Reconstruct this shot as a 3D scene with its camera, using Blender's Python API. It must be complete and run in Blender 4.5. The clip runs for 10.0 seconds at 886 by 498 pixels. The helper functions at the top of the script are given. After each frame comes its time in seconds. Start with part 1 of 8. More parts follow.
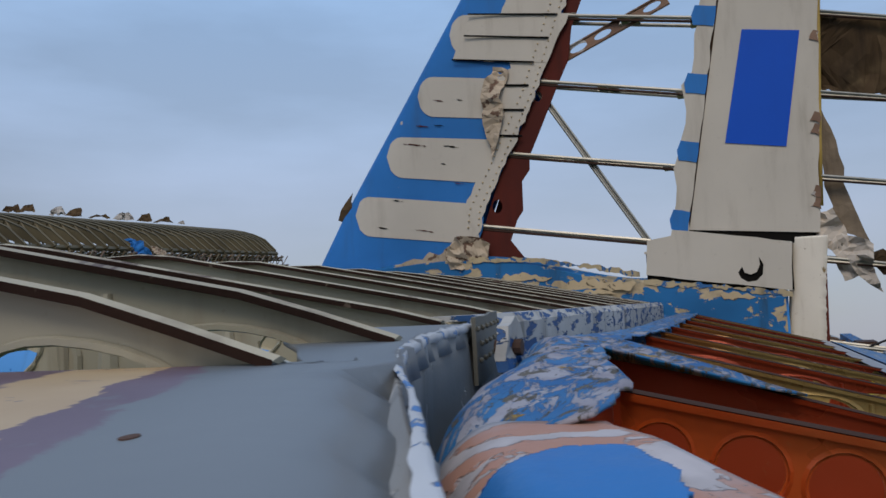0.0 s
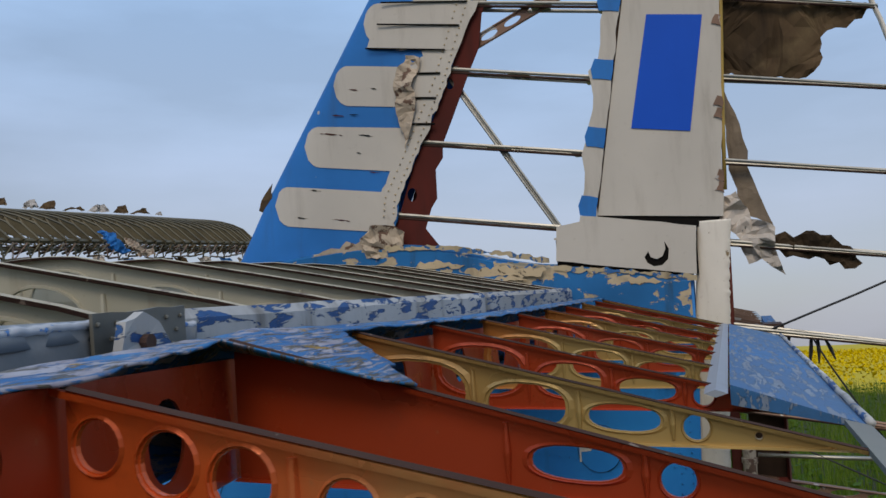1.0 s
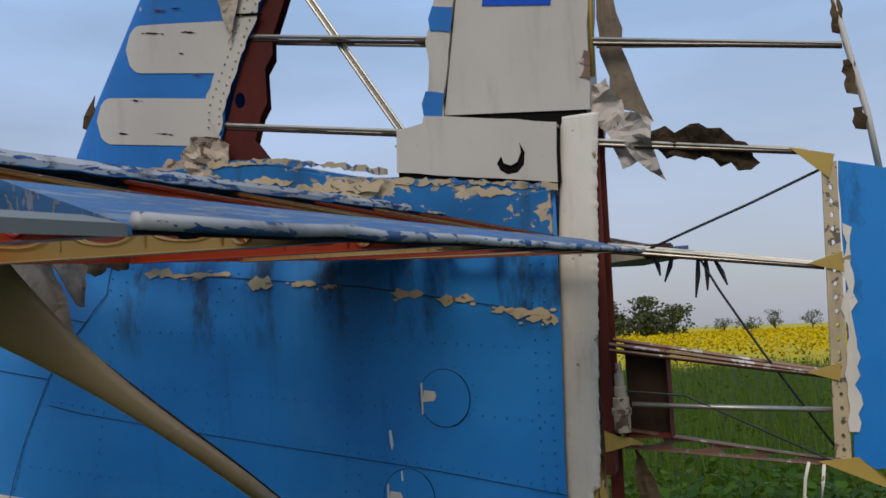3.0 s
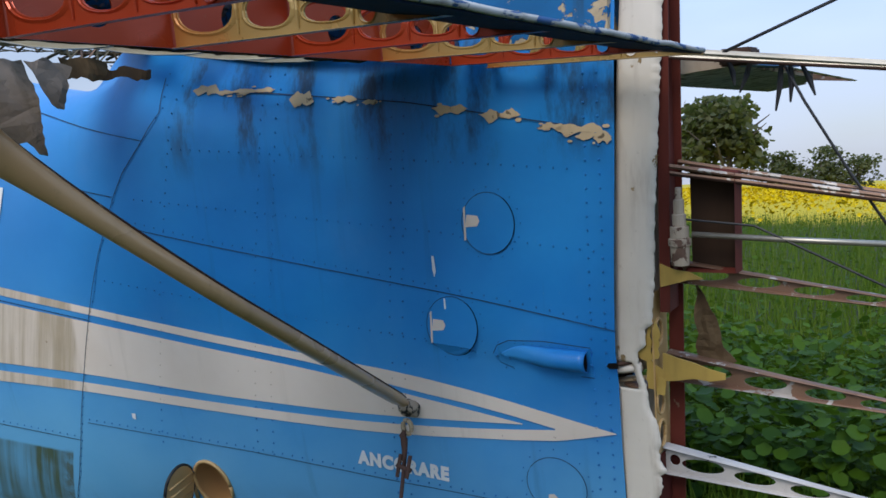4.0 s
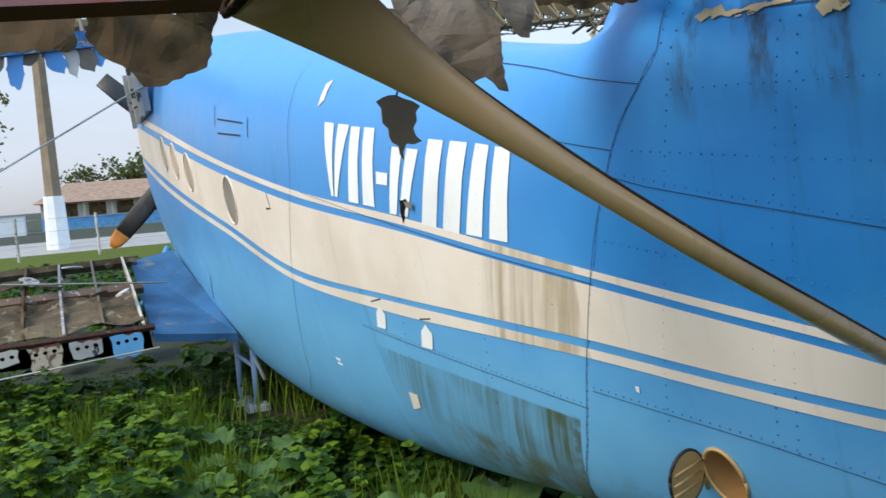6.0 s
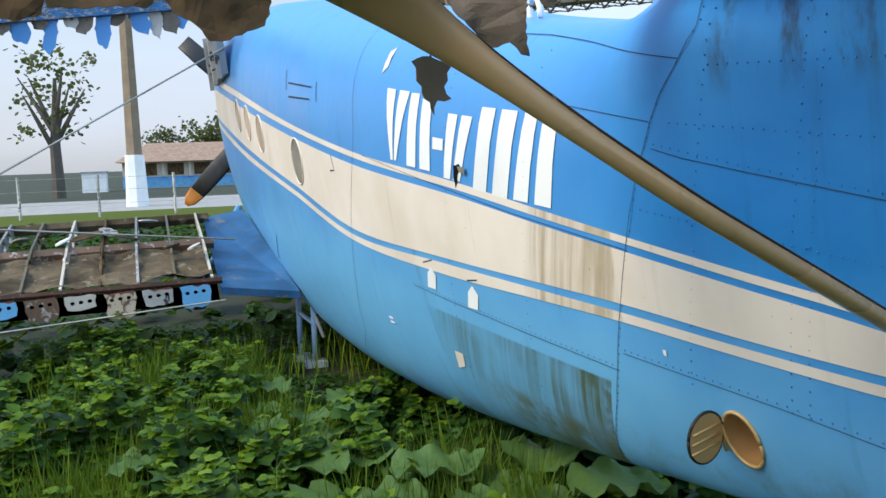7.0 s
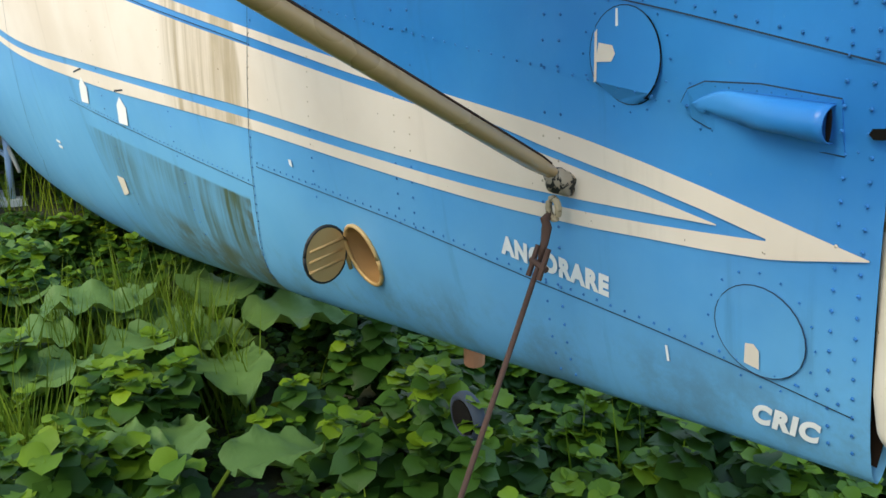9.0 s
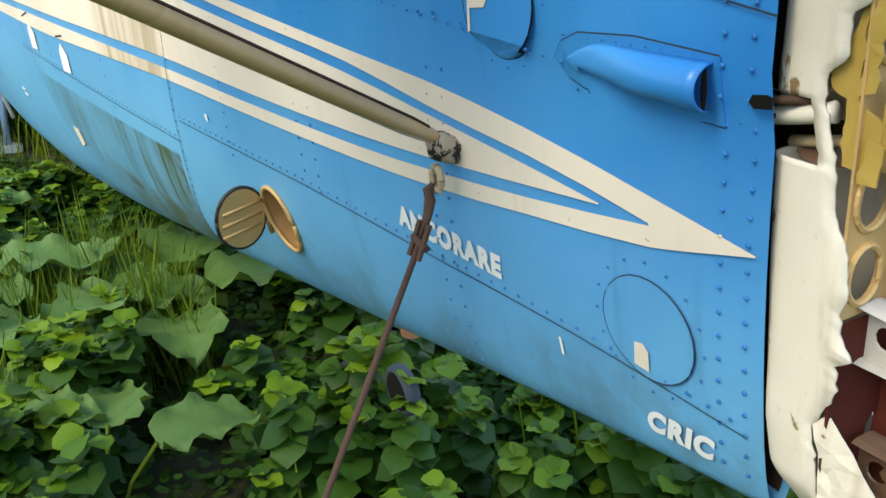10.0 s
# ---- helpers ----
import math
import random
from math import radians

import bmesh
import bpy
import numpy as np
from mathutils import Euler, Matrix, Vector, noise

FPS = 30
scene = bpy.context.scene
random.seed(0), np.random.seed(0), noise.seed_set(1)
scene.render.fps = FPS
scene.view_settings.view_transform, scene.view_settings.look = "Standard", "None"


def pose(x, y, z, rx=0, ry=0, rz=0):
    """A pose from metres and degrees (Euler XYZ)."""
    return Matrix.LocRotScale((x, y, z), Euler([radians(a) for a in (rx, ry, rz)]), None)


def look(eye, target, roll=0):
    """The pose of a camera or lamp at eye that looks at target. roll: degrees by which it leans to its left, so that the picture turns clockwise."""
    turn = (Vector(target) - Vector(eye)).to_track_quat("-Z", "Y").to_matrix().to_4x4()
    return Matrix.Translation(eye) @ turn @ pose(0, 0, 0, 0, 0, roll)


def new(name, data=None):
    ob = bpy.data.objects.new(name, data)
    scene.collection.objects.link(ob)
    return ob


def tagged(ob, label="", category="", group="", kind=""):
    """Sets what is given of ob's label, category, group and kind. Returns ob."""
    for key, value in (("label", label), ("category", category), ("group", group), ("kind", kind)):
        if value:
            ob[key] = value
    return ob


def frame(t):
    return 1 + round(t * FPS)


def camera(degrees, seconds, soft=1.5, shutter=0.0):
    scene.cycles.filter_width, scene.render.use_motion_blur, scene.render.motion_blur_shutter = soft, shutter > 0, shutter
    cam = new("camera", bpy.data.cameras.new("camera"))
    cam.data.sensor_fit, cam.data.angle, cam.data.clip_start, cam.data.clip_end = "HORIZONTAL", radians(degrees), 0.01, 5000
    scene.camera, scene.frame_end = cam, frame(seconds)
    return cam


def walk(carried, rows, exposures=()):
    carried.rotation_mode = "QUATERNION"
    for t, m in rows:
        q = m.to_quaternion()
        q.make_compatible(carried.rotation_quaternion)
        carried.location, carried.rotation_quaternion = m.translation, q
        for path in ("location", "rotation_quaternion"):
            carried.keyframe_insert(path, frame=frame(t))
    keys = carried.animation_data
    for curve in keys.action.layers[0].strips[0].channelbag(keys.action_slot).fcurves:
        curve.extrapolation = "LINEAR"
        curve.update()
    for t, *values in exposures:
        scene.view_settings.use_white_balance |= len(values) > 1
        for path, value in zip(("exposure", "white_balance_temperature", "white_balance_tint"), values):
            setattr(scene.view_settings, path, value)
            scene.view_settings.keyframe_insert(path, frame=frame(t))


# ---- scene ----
cam = camera(54.91, 10.0, shutter=0.08)
PATH = [
 (0.0, -0.1644, -2.6953, 1.6798, 18.923, 8.176, 1.117),
 (0.5, -0.0429, -2.6621, 1.6912, 18.658, 5.357, 0.907),
 (1.0, 0.0845, -2.6209, 1.6772, 18.691, 7.271, 2.034),
 (1.5, 0.2188, -2.4837, 1.6687, 19.111, 9.312, 2.248),
 (2.0, 0.3848, -2.3147, 1.6270, 20.834, 9.749, 2.340),
 (2.2, 0.3981, -2.2445, 1.6039, 20.463, 9.641, 2.238),
 (3.3, 0.5203, -1.8818, 1.5199, 23.688, 3.329, 1.958),
 (3.5, 0.5595, -1.8199, 1.5026, 25.925, 1.479, 1.819),
 (4.0, 0.6414, -1.6871, 1.4720, 32.658, -4.040, 1.230),
 (4.5, 0.5885, -1.5787, 1.4357, 38.460, -7.763, 2.100),
 (5.0, 0.5301, -1.5298, 1.4173, 46.485, -7.178, 3.230),
 (5.5, 0.4618, -1.4767, 1.4074, 57.300, -5.687, 3.787),
 (6.0, 0.4270, -1.4283, 1.4226, 67.093, -4.570, 4.385),
 (6.2, 0.4919, -1.4372, 1.4199, 70.621, -3.863, 4.136),
 (7.3, 0.5881, -1.3859, 1.3769, 70.672, -7.059, 0.724),
 (7.5, 0.5336, -1.3260, 1.3710, 66.853, -9.082, 0.635),
 (8.0, 0.5086, -1.1819, 1.3002, 59.673, -11.246, -0.932),
 (8.5, 0.4997, -1.0517, 1.2551, 56.708, -13.769, -1.279),
 (9.0, 0.5214, -0.9075, 1.2124, 57.939, -15.976, -1.387),
 (9.5, 0.5215, -0.7468, 1.2169, 59.587, -18.062, -1.450),
 (10.0, 0.4909, -0.5990, 1.2177, 60.220, -20.012, -0.816),
]
walk(cam, [(t, pose(x, y, z, 90 + p, r, w)) for t, x, y, z, w, p, r in PATH],
     [(0.0, -0.10, 7600, 11), (1.0, 0.06, 7700, 11), (1.6, 0.08, 7750, 11), (2.2, 0.02, 7700, 11), (3.5, 0.18, 7150, 12), (4.0, 0.62, 6900, 11), (4.5, 1.10, 7400, 8), (5.0, 1.28, 7450, 6), (6.0, 1.18, 7950, 7), (7.5, 1.25, 7700, 6), (8.5, 1.34, 7450, 7), (9.0, 1.55, 8500, 5), (9.5, 1.74, 8900, 3), (10.0, 1.74, 8700, 3)])

# ---------- world and light ----------
world = bpy.data.worlds.new("sky")
scene.world = world
world.use_nodes = True
wn, wl = world.node_tree.nodes, world.node_tree.links
wn.clear()
w_out = wn.new("ShaderNodeOutputWorld")
w_bg = wn.new("ShaderNodeBackground")
w_sky = wn.new("ShaderNodeTexSky")
w_sky.sky_type = 'NISHITA'
w_sky.sun_disc = False
w_sky.sun_elevation, w_sky.sun_rotation = radians(43), radians(172)
w_sky.dust_density = 2.0
w_gain = wn.new("ShaderNodeVectorMath"); w_gain.operation = 'SCALE'; w_gain.inputs[3].default_value = 0.09
w_tc = wn.new("ShaderNodeTexCoord")
w_map = wn.new("ShaderNodeMapping"); w_map.inputs["Scale"].default_value = (1.6, 1.6, 6.0)
w_noise = wn.new("ShaderNodeTexNoise"); w_noise.inputs["Scale"].default_value = 1.7; w_noise.inputs["Detail"].default_value = 6
w_ramp = wn.new("ShaderNodeValToRGB")
w_ramp.color_ramp.elements[0].position, w_ramp.color_ramp.elements[1].position = 0.36, 0.70
w_ramp.color_ramp.elements[0].color, w_ramp.color_ramp.elements[1].color = (0.60, 0.60, 0.60, 1), (0.95, 0.95, 0.95, 1)
w_sep = wn.new("ShaderNodeSeparateXYZ")
w_hor = wn.new("ShaderNodeValToRGB")     # cloud colour from the horizon up
w_hor.color_ramp.elements[0].color, w_hor.color_ramp.elements[0].position = (0.40, 0.46, 0.61, 1), 0.0
w_hor.color_ramp.elements[1].color, w_hor.color_ramp.elements[1].position = (0.36, 0.63, 1.12, 1), 0.42
w_low = w_hor.color_ramp.elements.new(0.15)
w_low.color = (0.43, 0.56, 0.83, 1)
w_mix = wn.new("ShaderNodeMixRGB")
wl.new(w_tc.outputs["Generated"], w_map.inputs[0]); wl.new(w_map.outputs[0], w_noise.inputs["Vector"])
wl.new(w_noise.outputs["Fac"], w_ramp.inputs[0])
wl.new(w_tc.outputs["Generated"], w_sep.inputs[0]); wl.new(w_sep.outputs[2], w_hor.inputs[0])
wl.new(w_sky.outputs[0], w_gain.inputs[0])
wl.new(w_ramp.outputs[0], w_mix.inputs[0]); wl.new(w_gain.outputs[0], w_mix.inputs[1]); wl.new(w_hor.outputs[0], w_mix.inputs[2])
w_west = wn.new("ShaderNodeMapRange")     # duller cloud towards the west
w_west.inputs[1].default_value, w_west.inputs[2].default_value, w_west.inputs[3].default_value, w_west.inputs[4].default_value = -1.0, -0.62, 0.70, 1.0
wl.new(w_sep.outputs[0], w_west.inputs[0]); wl.new(w_west.outputs[0], w_bg.inputs[1])
wl.new(w_mix.outputs[0], w_bg.inputs[0])
wl.new(w_bg.outputs[0], w_out.inputs[0])

sun = new("sun", bpy.data.lights.new("sun", 'SUN'))
sun.data.energy, sun.data.angle, sun.data.color = 1.30, radians(26), (1.0, 0.96, 0.91)
sun.matrix_world = look((1.2, -9, 8.5), (0, 0, 0))

# ---------- materials ----------
class Mat:
    """A small node builder for painted, worn and natural surfaces."""
    def __init__(self, name, rough=0.5, metal=0.0, spec=0.5):
        self.m = bpy.data.materials.new(name)
        self.m.use_nodes = True
        self.n, self.l = self.m.node_tree.nodes, self.m.node_tree.links
        self.b = self.n["Principled BSDF"]
        self.b.inputs["Roughness"].default_value = rough
        self.b.inputs["Metallic"].default_value = metal
        self.b.inputs["Specular IOR Level"].default_value = spec
        self.tc = self.n.new("ShaderNodeTexCoord")

    def put(self, sock, v):
        if isinstance(v, (int, float)):
            sock.default_value = v
        elif isinstance(v, tuple):
            sock.default_value = (*v, 1) if len(v) == 3 else v
        else:
            self.l.new(v, sock)

    def noise(self, scale, detail=4, rough=0.55, stretch=(1, 1, 1), shift=(0, 0, 0), dist=0.0, vec=None):
        mp = self.n.new("ShaderNodeMapping")
        mp.inputs["Scale"].default_value = stretch
        mp.inputs["Location"].default_value = shift
        t = self.n.new("ShaderNodeTexNoise")
        t.inputs["Scale"].default_value, t.inputs["Detail"].default_value = scale, detail
        t.inputs["Roughness"].default_value = rough
        t.inputs["Distortion"].default_value = dist
        self.l.new(vec or self.tc.outputs["Object"], mp.inputs[0]); self.l.new(mp.outputs[0], t.inputs["Vector"])
        return t.outputs["Fac"]

    def ramp(self, fac, a, b, lo=0.0, hi=1.0):
        t = self.n.new("ShaderNodeMapRange")
        t.interpolation_type = 'SMOOTHSTEP'
        self.put(t.inputs[0], fac)
        for i, v in zip((1, 2, 3, 4), (a, b, lo, hi)):
            t.inputs[i].default_value = v
        return t.outputs[0]

    def math(self, op, a, b=0.0):
        t = self.n.new("ShaderNodeMath"); t.operation = op
        self.put(t.inputs[0], a); self.put(t.inputs[1], b)
        return t.outputs[0]

    def mix(self, fac, a, b, mode='MIX'):
        t = self.n.new("ShaderNodeMixRGB"); t.blend_type = mode
        self.put(t.inputs[0], fac); self.put(t.inputs[1], a); self.put(t.inputs[2], b)
        return t.outputs[0]

    def xyz(self):
        t = self.n.new("ShaderNodeSeparateXYZ")
        self.l.new(self.tc.outputs["Object"], t.inputs[0])
        return t.outputs

    def join(self, x, y, z):
        t = self.n.new("ShaderNodeCombineXYZ")
        for i, v in enumerate((x, y, z)):
            self.put(t.inputs[i], v)
        return t.outputs[0]

    def rand(self):
        return self.n.new("ShaderNodeObjectInfo").outputs["Random"]

    def island(self):
        return self.n.new("ShaderNodeNewGeometry").outputs["Random Per Island"]

    def bump(self, h, strength=0.3, dist=0.004):
        t = self.n.new("ShaderNodeBump")
        t.inputs["Strength"].default_value, t.inputs["Distance"].default_value = strength, dist
        self.put(t.inputs["Height"], h)
        self.l.new(t.outputs[0], self.b.inputs["Normal"])

    def colour(self, c):
        self.put(self.b.inputs["Base Color"], c)
        return self

    def rough(self, v):
        self.put(self.b.inputs["Roughness"], v)
        return self


def worn(name, base, rough=0.45, metal=0.0, tone=0.16, dirt=(0.12, 0.10, 0.07), dirt_amount=0.35,
         chip=None, chip_at=0.62, chip_scale=9, chip_stretch=(1, 1, 1), chip_soft=0.02, grain=60, bump=0.15, spec=0.5):
    """Weathered paint or metal: broad fading, fine speckle, streaked dirt and, where asked, flaked paint."""
    k = Mat(name, rough, metal, spec)
    broad = k.noise(2.3, 4)
    fine = k.noise(grain, 3, 0.7)
    c = k.mix(k.ramp(broad, 0.3, 0.7), tuple(v * (1 - tone) for v in base), tuple(min(1, v * (1 + tone)) for v in base))
    streak = k.noise(7, 5, 0.6, (2.2, 2.2, 0.35), (3, 1, 0))
    c = k.mix(k.math('MULTIPLY', k.ramp(streak, 0.52, 0.80), dirt_amount), c, dirt)
    c = k.mix(k.math('MULTIPLY', k.ramp(fine, 0.62, 0.78), 0.35 * dirt_amount + 0.08), c, dirt)
    h = fine
    if chip:
        ch = k.ramp(k.noise(chip_scale, 6, 0.62, chip_stretch, (5, 2, 1), 0.4), chip_at, chip_at + chip_soft)
        c = k.mix(ch, c, k.mix(k.ramp(k.noise(25, 4), 0.35, 0.65), chip, tuple(v * 0.72 for v in chip)))
        h = k.math('SUBTRACT', k.math('MULTIPLY', fine, 0.25), k.math('MULTIPLY', ch, 0.9))
    k.colour(c)
    k.rough(k.ramp(broad, 0.2, 0.8, max(0.05, rough - 0.08), rough + 0.12))
    k.bump(h, bump, 0.002)
    return k




def fuselage_blue():
    k = Mat("fuselage_blue_paint", 0.40, 0.0, 0.4)
    x, y, z = k.xyz()
    broad = k.noise(1.4, 5, 0.6)
    fine = k.noise(70, 3, 0.7)
    c = k.mix(k.ramp(broad, 0.3, 0.72), (0.005, 0.180, 0.53), (0.010, 0.255, 0.63))
    # lighter towards the nose: the sky's reflection mixed into the paint
    fore = k.ramp(k.math('ADD', x, k.math('MULTIPLY', k.noise(1.2, 4), 0.5)), -0.9, -2.0)
    c = k.mix(k.math('MULTIPLY', fore, 0.65), c, (0.075, 0.30, 0.64))
    # lower panels paler: reflected light put into the paint colour
    paler = k.ramp(k.math('ADD', k.math('ADD', z, k.math('MULTIPLY', x, 0.05)), k.math('MULTIPLY', k.noise(2.2, 5, 0.6), 0.5)), 1.45, 0.80)
    c = k.mix(k.math('MULTIPLY', paler, 0.85), c, k.mix(k.noise(4, 5), (0.105, 0.39, 0.66), (0.165, 0.47, 0.72)))
    # chalky fading
    c = k.mix(k.math('MULTIPLY', k.ramp(k.noise(3.1, 6, 0.65, (1, 1, 0.6)), 0.55, 0.8), 0.18), c, (0.16, 0.36, 0.66))
    # rain streaks
    streak = k.noise(5.5, 6, 0.62, (2.6, 1.0, 0.16), (1, 4, 0))
    c = k.mix(k.math('MULTIPLY', k.ramp(streak, 0.57, 0.75), 0.24), c, (0.02, 0.06, 0.09))
    # moss and algae on the panel by the frame and along the belly
    frame_x = k.math('SUBTRACT', x, k.math('SUBTRACT', k.math('MULTIPLY', z, 0.49), 2.126))     # past the frame above 0
    slant = k.join(frame_x, y, z)
    fwd = k.ramp(frame_x, -0.004, 0.004, 1, 0)
    below = k.math('SUBTRACT', k.math('SUBTRACT', 0.577, k.math('MULTIPLY', x, 0.06)), z)         # depth under the panel joint
    gather = k.math('ADD', 0.25, k.math('MULTIPLY', k.ramp(frame_x, -0.55, -0.05), 0.75))
    band = k.math('MULTIPLY', k.math('MULTIPLY', k.ramp(x, -3.2, -2.9), fwd), k.ramp(below, 0.0, 0.012))
    runs = k.ramp(k.noise(7, 5, 0.6, (2.6, 0.2, 0.14), (0, 2, 3), 0.0, slant), 0.33, 0.62)
    thin = k.ramp(k.noise(26, 4, 0.6, (2.2, 0.2, 0.07), (3, 2, 3), 0.0, slant), 0.50, 0.72)
    lean = k.ramp(k.noise(2.5, 3, 0.5), 0.35, 0.6, 0.45, 1.0)
    film = k.math('MULTIPLY', k.ramp(below, 0.40, 0.03, 0.40, 1.0), k.math('MAXIMUM', k.math('ADD', 0.22, k.math('MULTIPLY', runs, 0.50)), k.math('MULTIPLY', thin, 0.55)))
    moss = k.math('MULTIPLY', k.math('MULTIPLY', band, k.math('ADD', 0.3, k.math('MULTIPLY', gather, 0.75))), k.math('MULTIPLY', film, lean))
    c = k.mix(k.math('MINIMUM', k.math('MULTIPLY', moss, 1.9), 0.93), c, k.mix(k.noise(30), (0.036, 0.060, 0.018), (0.098, 0.115, 0.040)))
    # green rim of algae where the sheet meets the frame and along the belly joint
    rim = k.math('MULTIPLY', k.math('MULTIPLY', fwd, k.ramp(frame_x, -0.07, -0.01)), k.math('MULTIPLY', k.ramp(below, -0.01, 0.03), k.ramp(k.noise(22, 5, 0.7), 0.32, 0.6)))
    c = k.mix(k.math('MULTIPLY', rim, 0.8), c, (0.075, 0.078, 0.030))
    belly = k.math('MULTIPLY', k.ramp(k.math('ADD', z, k.math('MULTIPLY', x, -0.12)), 0.80, 0.64), k.ramp(k.noise(5, 6, 0.7), 0.42, 0.66))
    belly = k.math('MAXIMUM', k.math('MULTIPLY', belly, 0.40), k.math('MULTIPLY', k.math('MULTIPLY', fwd, k.ramp(x, -2.95, -2.45)), k.math('MULTIPLY', k.ramp(below, 0.22, 0.30), k.ramp(k.noise(8, 6, 0.7, (1, 0.5, 1)), 0.36, 0.58, 0.15, 0.8))))
    c = k.mix(belly, c, (0.085, 0.092, 0.035))
    # stained top edge below the tailplane, the tailplane's shade darkened in with it
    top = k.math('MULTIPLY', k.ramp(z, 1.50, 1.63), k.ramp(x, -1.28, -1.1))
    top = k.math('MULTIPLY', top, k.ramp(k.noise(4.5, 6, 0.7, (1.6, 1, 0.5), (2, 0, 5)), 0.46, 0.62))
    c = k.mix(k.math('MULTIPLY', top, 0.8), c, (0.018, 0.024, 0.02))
    c = k.mix(k.math('MULTIPLY', k.ramp(fine, 0.66, 0.8), 0.18), c, (0.30, 0.40, 0.52))
    k.colour(c)
    k.rough(k.ramp(broad, 0.2, 0.8, 0.30, 0.46))
    dents = k.noise(3.5, 2, 0.5)
    k.bump(k.math('ADD', k.math('MULTIPLY', dents, 1.0), k.math('MULTIPLY', fine, 0.02)), 0.35, 0.02)
    return k.m


def cream_paint():
    k = Mat("cream_cheatline_paint", 0.5)
    x, y, z = k.xyz()
    c = k.mix(k.ramp(k.noise(2.0, 5), 0.3, 0.7), (0.68, 0.58, 0.48), (0.78, 0.69, 0.60))
    frame_x = k.math('SUBTRACT', x, k.math('SUBTRACT', k.math('MULTIPLY', z, 0.30), 1.94))
    slant = k.join(frame_x, y, z)
    rust = k.math('MULTIPLY', k.ramp(k.noise(6, 6, 0.66, (3, 0.2, 0.14), (0, 1, 1), 0.0, slant), 0.34, 0.66, 0.18, 1.0),
                  k.math('MULTIPLY', k.ramp(frame_x, -0.56, -0.46), k.ramp(x, -1.66, -1.64, 1, 0)))
    c = k.mix(k.math('MULTIPLY', rust, 0.72), c, k.mix(k.noise(20), (0.22, 0.165, 0.085), (0.40, 0.31, 0.18)))
    c = k.mix(k.math('MULTIPLY', k.ramp(k.noise(5, 6, 0.6, (2.6, 1, 0.2), (7, 1, 1)), 0.56, 0.78), 0.32), c, (0.26, 0.20, 0.12))
    c = k.mix(k.ramp(k.noise(45, 4, 0.7), 0.70, 0.74), c, (0.20, 0.13, 0.08))
    k.colour(c)
    k.bump(k.noise(60), 0.1, 0.002)
    return k.m


M_BLUE = fuselage_blue()
M_CREAM = cream_paint()
M_FINBLUE = worn("fin_blue_paint", (0.016, 0.165, 0.46), 0.5, 0, 0.14, (0.05, 0.07, 0.09), 0.3, (0.55, 0.50, 0.42), 0.70, 14, spec=0.2).m
M_FINWHITE = worn("faded_white_paint", (0.53, 0.475, 0.40), 0.6, 0, 0.08, (0.22, 0.17, 0.12), 0.40, (0.24, 0.19, 0.13), 0.745, 26, (1, 1, 1.6)).m
M_POSTWHITE = worn("peeling_cream_enamel", (0.72, 0.645, 0.54), 0.45, 0, 0.12, (0.28, 0.18, 0.10), 0.7, (0.36, 0.24, 0.11), 0.635, 20, (1, 1, 0.7), bump=0.4).m
M_FLAG = worn("bright_blue_panel", (0.002, 0.085, 0.50), 0.5, 0, 0.05, (0.01, 0.05, 0.3), 0.15, spec=0.15).m
M_CHIPBLUE = worn("flaking_blue_over_cream", (0.008, 0.125, 0.31), 0.6, 0, 0.25, (0.03, 0.04, 0.03), 0.75, (0.50, 0.39, 0.25), 0.535, 10, (1, 1, 1.6), bump=0.8, spec=0.2).m
def flaky_nose():
    """Old blue paint in layers: lavender undercoat, brown-grey metal in the cracks, ochre lichen."""
    k = Mat("peeling_blue_on_grey_metal", 0.55, 0.0, 0.2)
    x, y, z = k.xyz()
    c = k.mix(k.ramp(k.noise(9, 5), 0.3, 0.7), (0.008, 0.110, 0.29), (0.025, 0.175, 0.38))
    under = k.ramp(k.math('ADD', k.noise(30, 10, 0.78, (2.2, 0.50, 1), (3, 1, 0), 0.7), k.ramp(y, -1.88, -2.0, 0.0, 0.030)), 0.540, 0.552)
    c = k.mix(under, c, k.mix(k.ramp(k.noise(30, 4), 0.3, 0.7), (0.26, 0.235, 0.265), (0.36, 0.35, 0.385)))
    bare = k.ramp(k.noise(48, 8, 0.72, (2.2, 0.45, 1), (0, 4, 2), 0.6), 0.55, 0.565)
    c = k.mix(bare, c, k.mix(k.noise(40), (0.07, 0.058, 0.040), (0.17, 0.145, 0.11)))
    lich = k.ramp(k.noise(20, 6, 0.7, (1, 0.8, 1), (8, 8, 1)), 0.635, 0.66)
    c = k.mix(lich, c, (0.36, 0.21, 0.035))
    k.colour(c)
    k.bump(k.math('ADD', k.math('MULTIPLY', under, -0.5), k.math('MULTIPLY', bare, -0.8)), 0.9, 0.002)
    return k.m


M_PEEL = flaky_nose()
M_PEEL2 = worn("weathered_blue_streaked", (0.030, 0.135, 0.30), 0.55, 0, 0.2, (0.04, 0.07, 0.09), 0.6, (0.20, 0.245, 0.31), 0.53, 40, (2.6, 0.30, 1), bump=0.9).m
# dark copy of the streaked blue: the tab underside's shade is in the colour
M_TABUNDER = worn("shaded_navy_underside", (0.006, 0.018, 0.045), 0.85, 0, 0.3, (0.005, 0.006, 0.008), 0.7, (0.012, 0.050, 0.12), 0.60, 40, (2.6, 0.30, 1), bump=0.9, spec=0.15).m
M_SPARPEEL = worn("chalky_spar_paint", (0.47, 0.455, 0.43), 0.6, 0.0, 0.25, (0.12, 0.10, 0.075), 0.95, (0.016, 0.090, 0.25), 0.532, 46, (1, 0.40, 1.8), bump=0.9).m
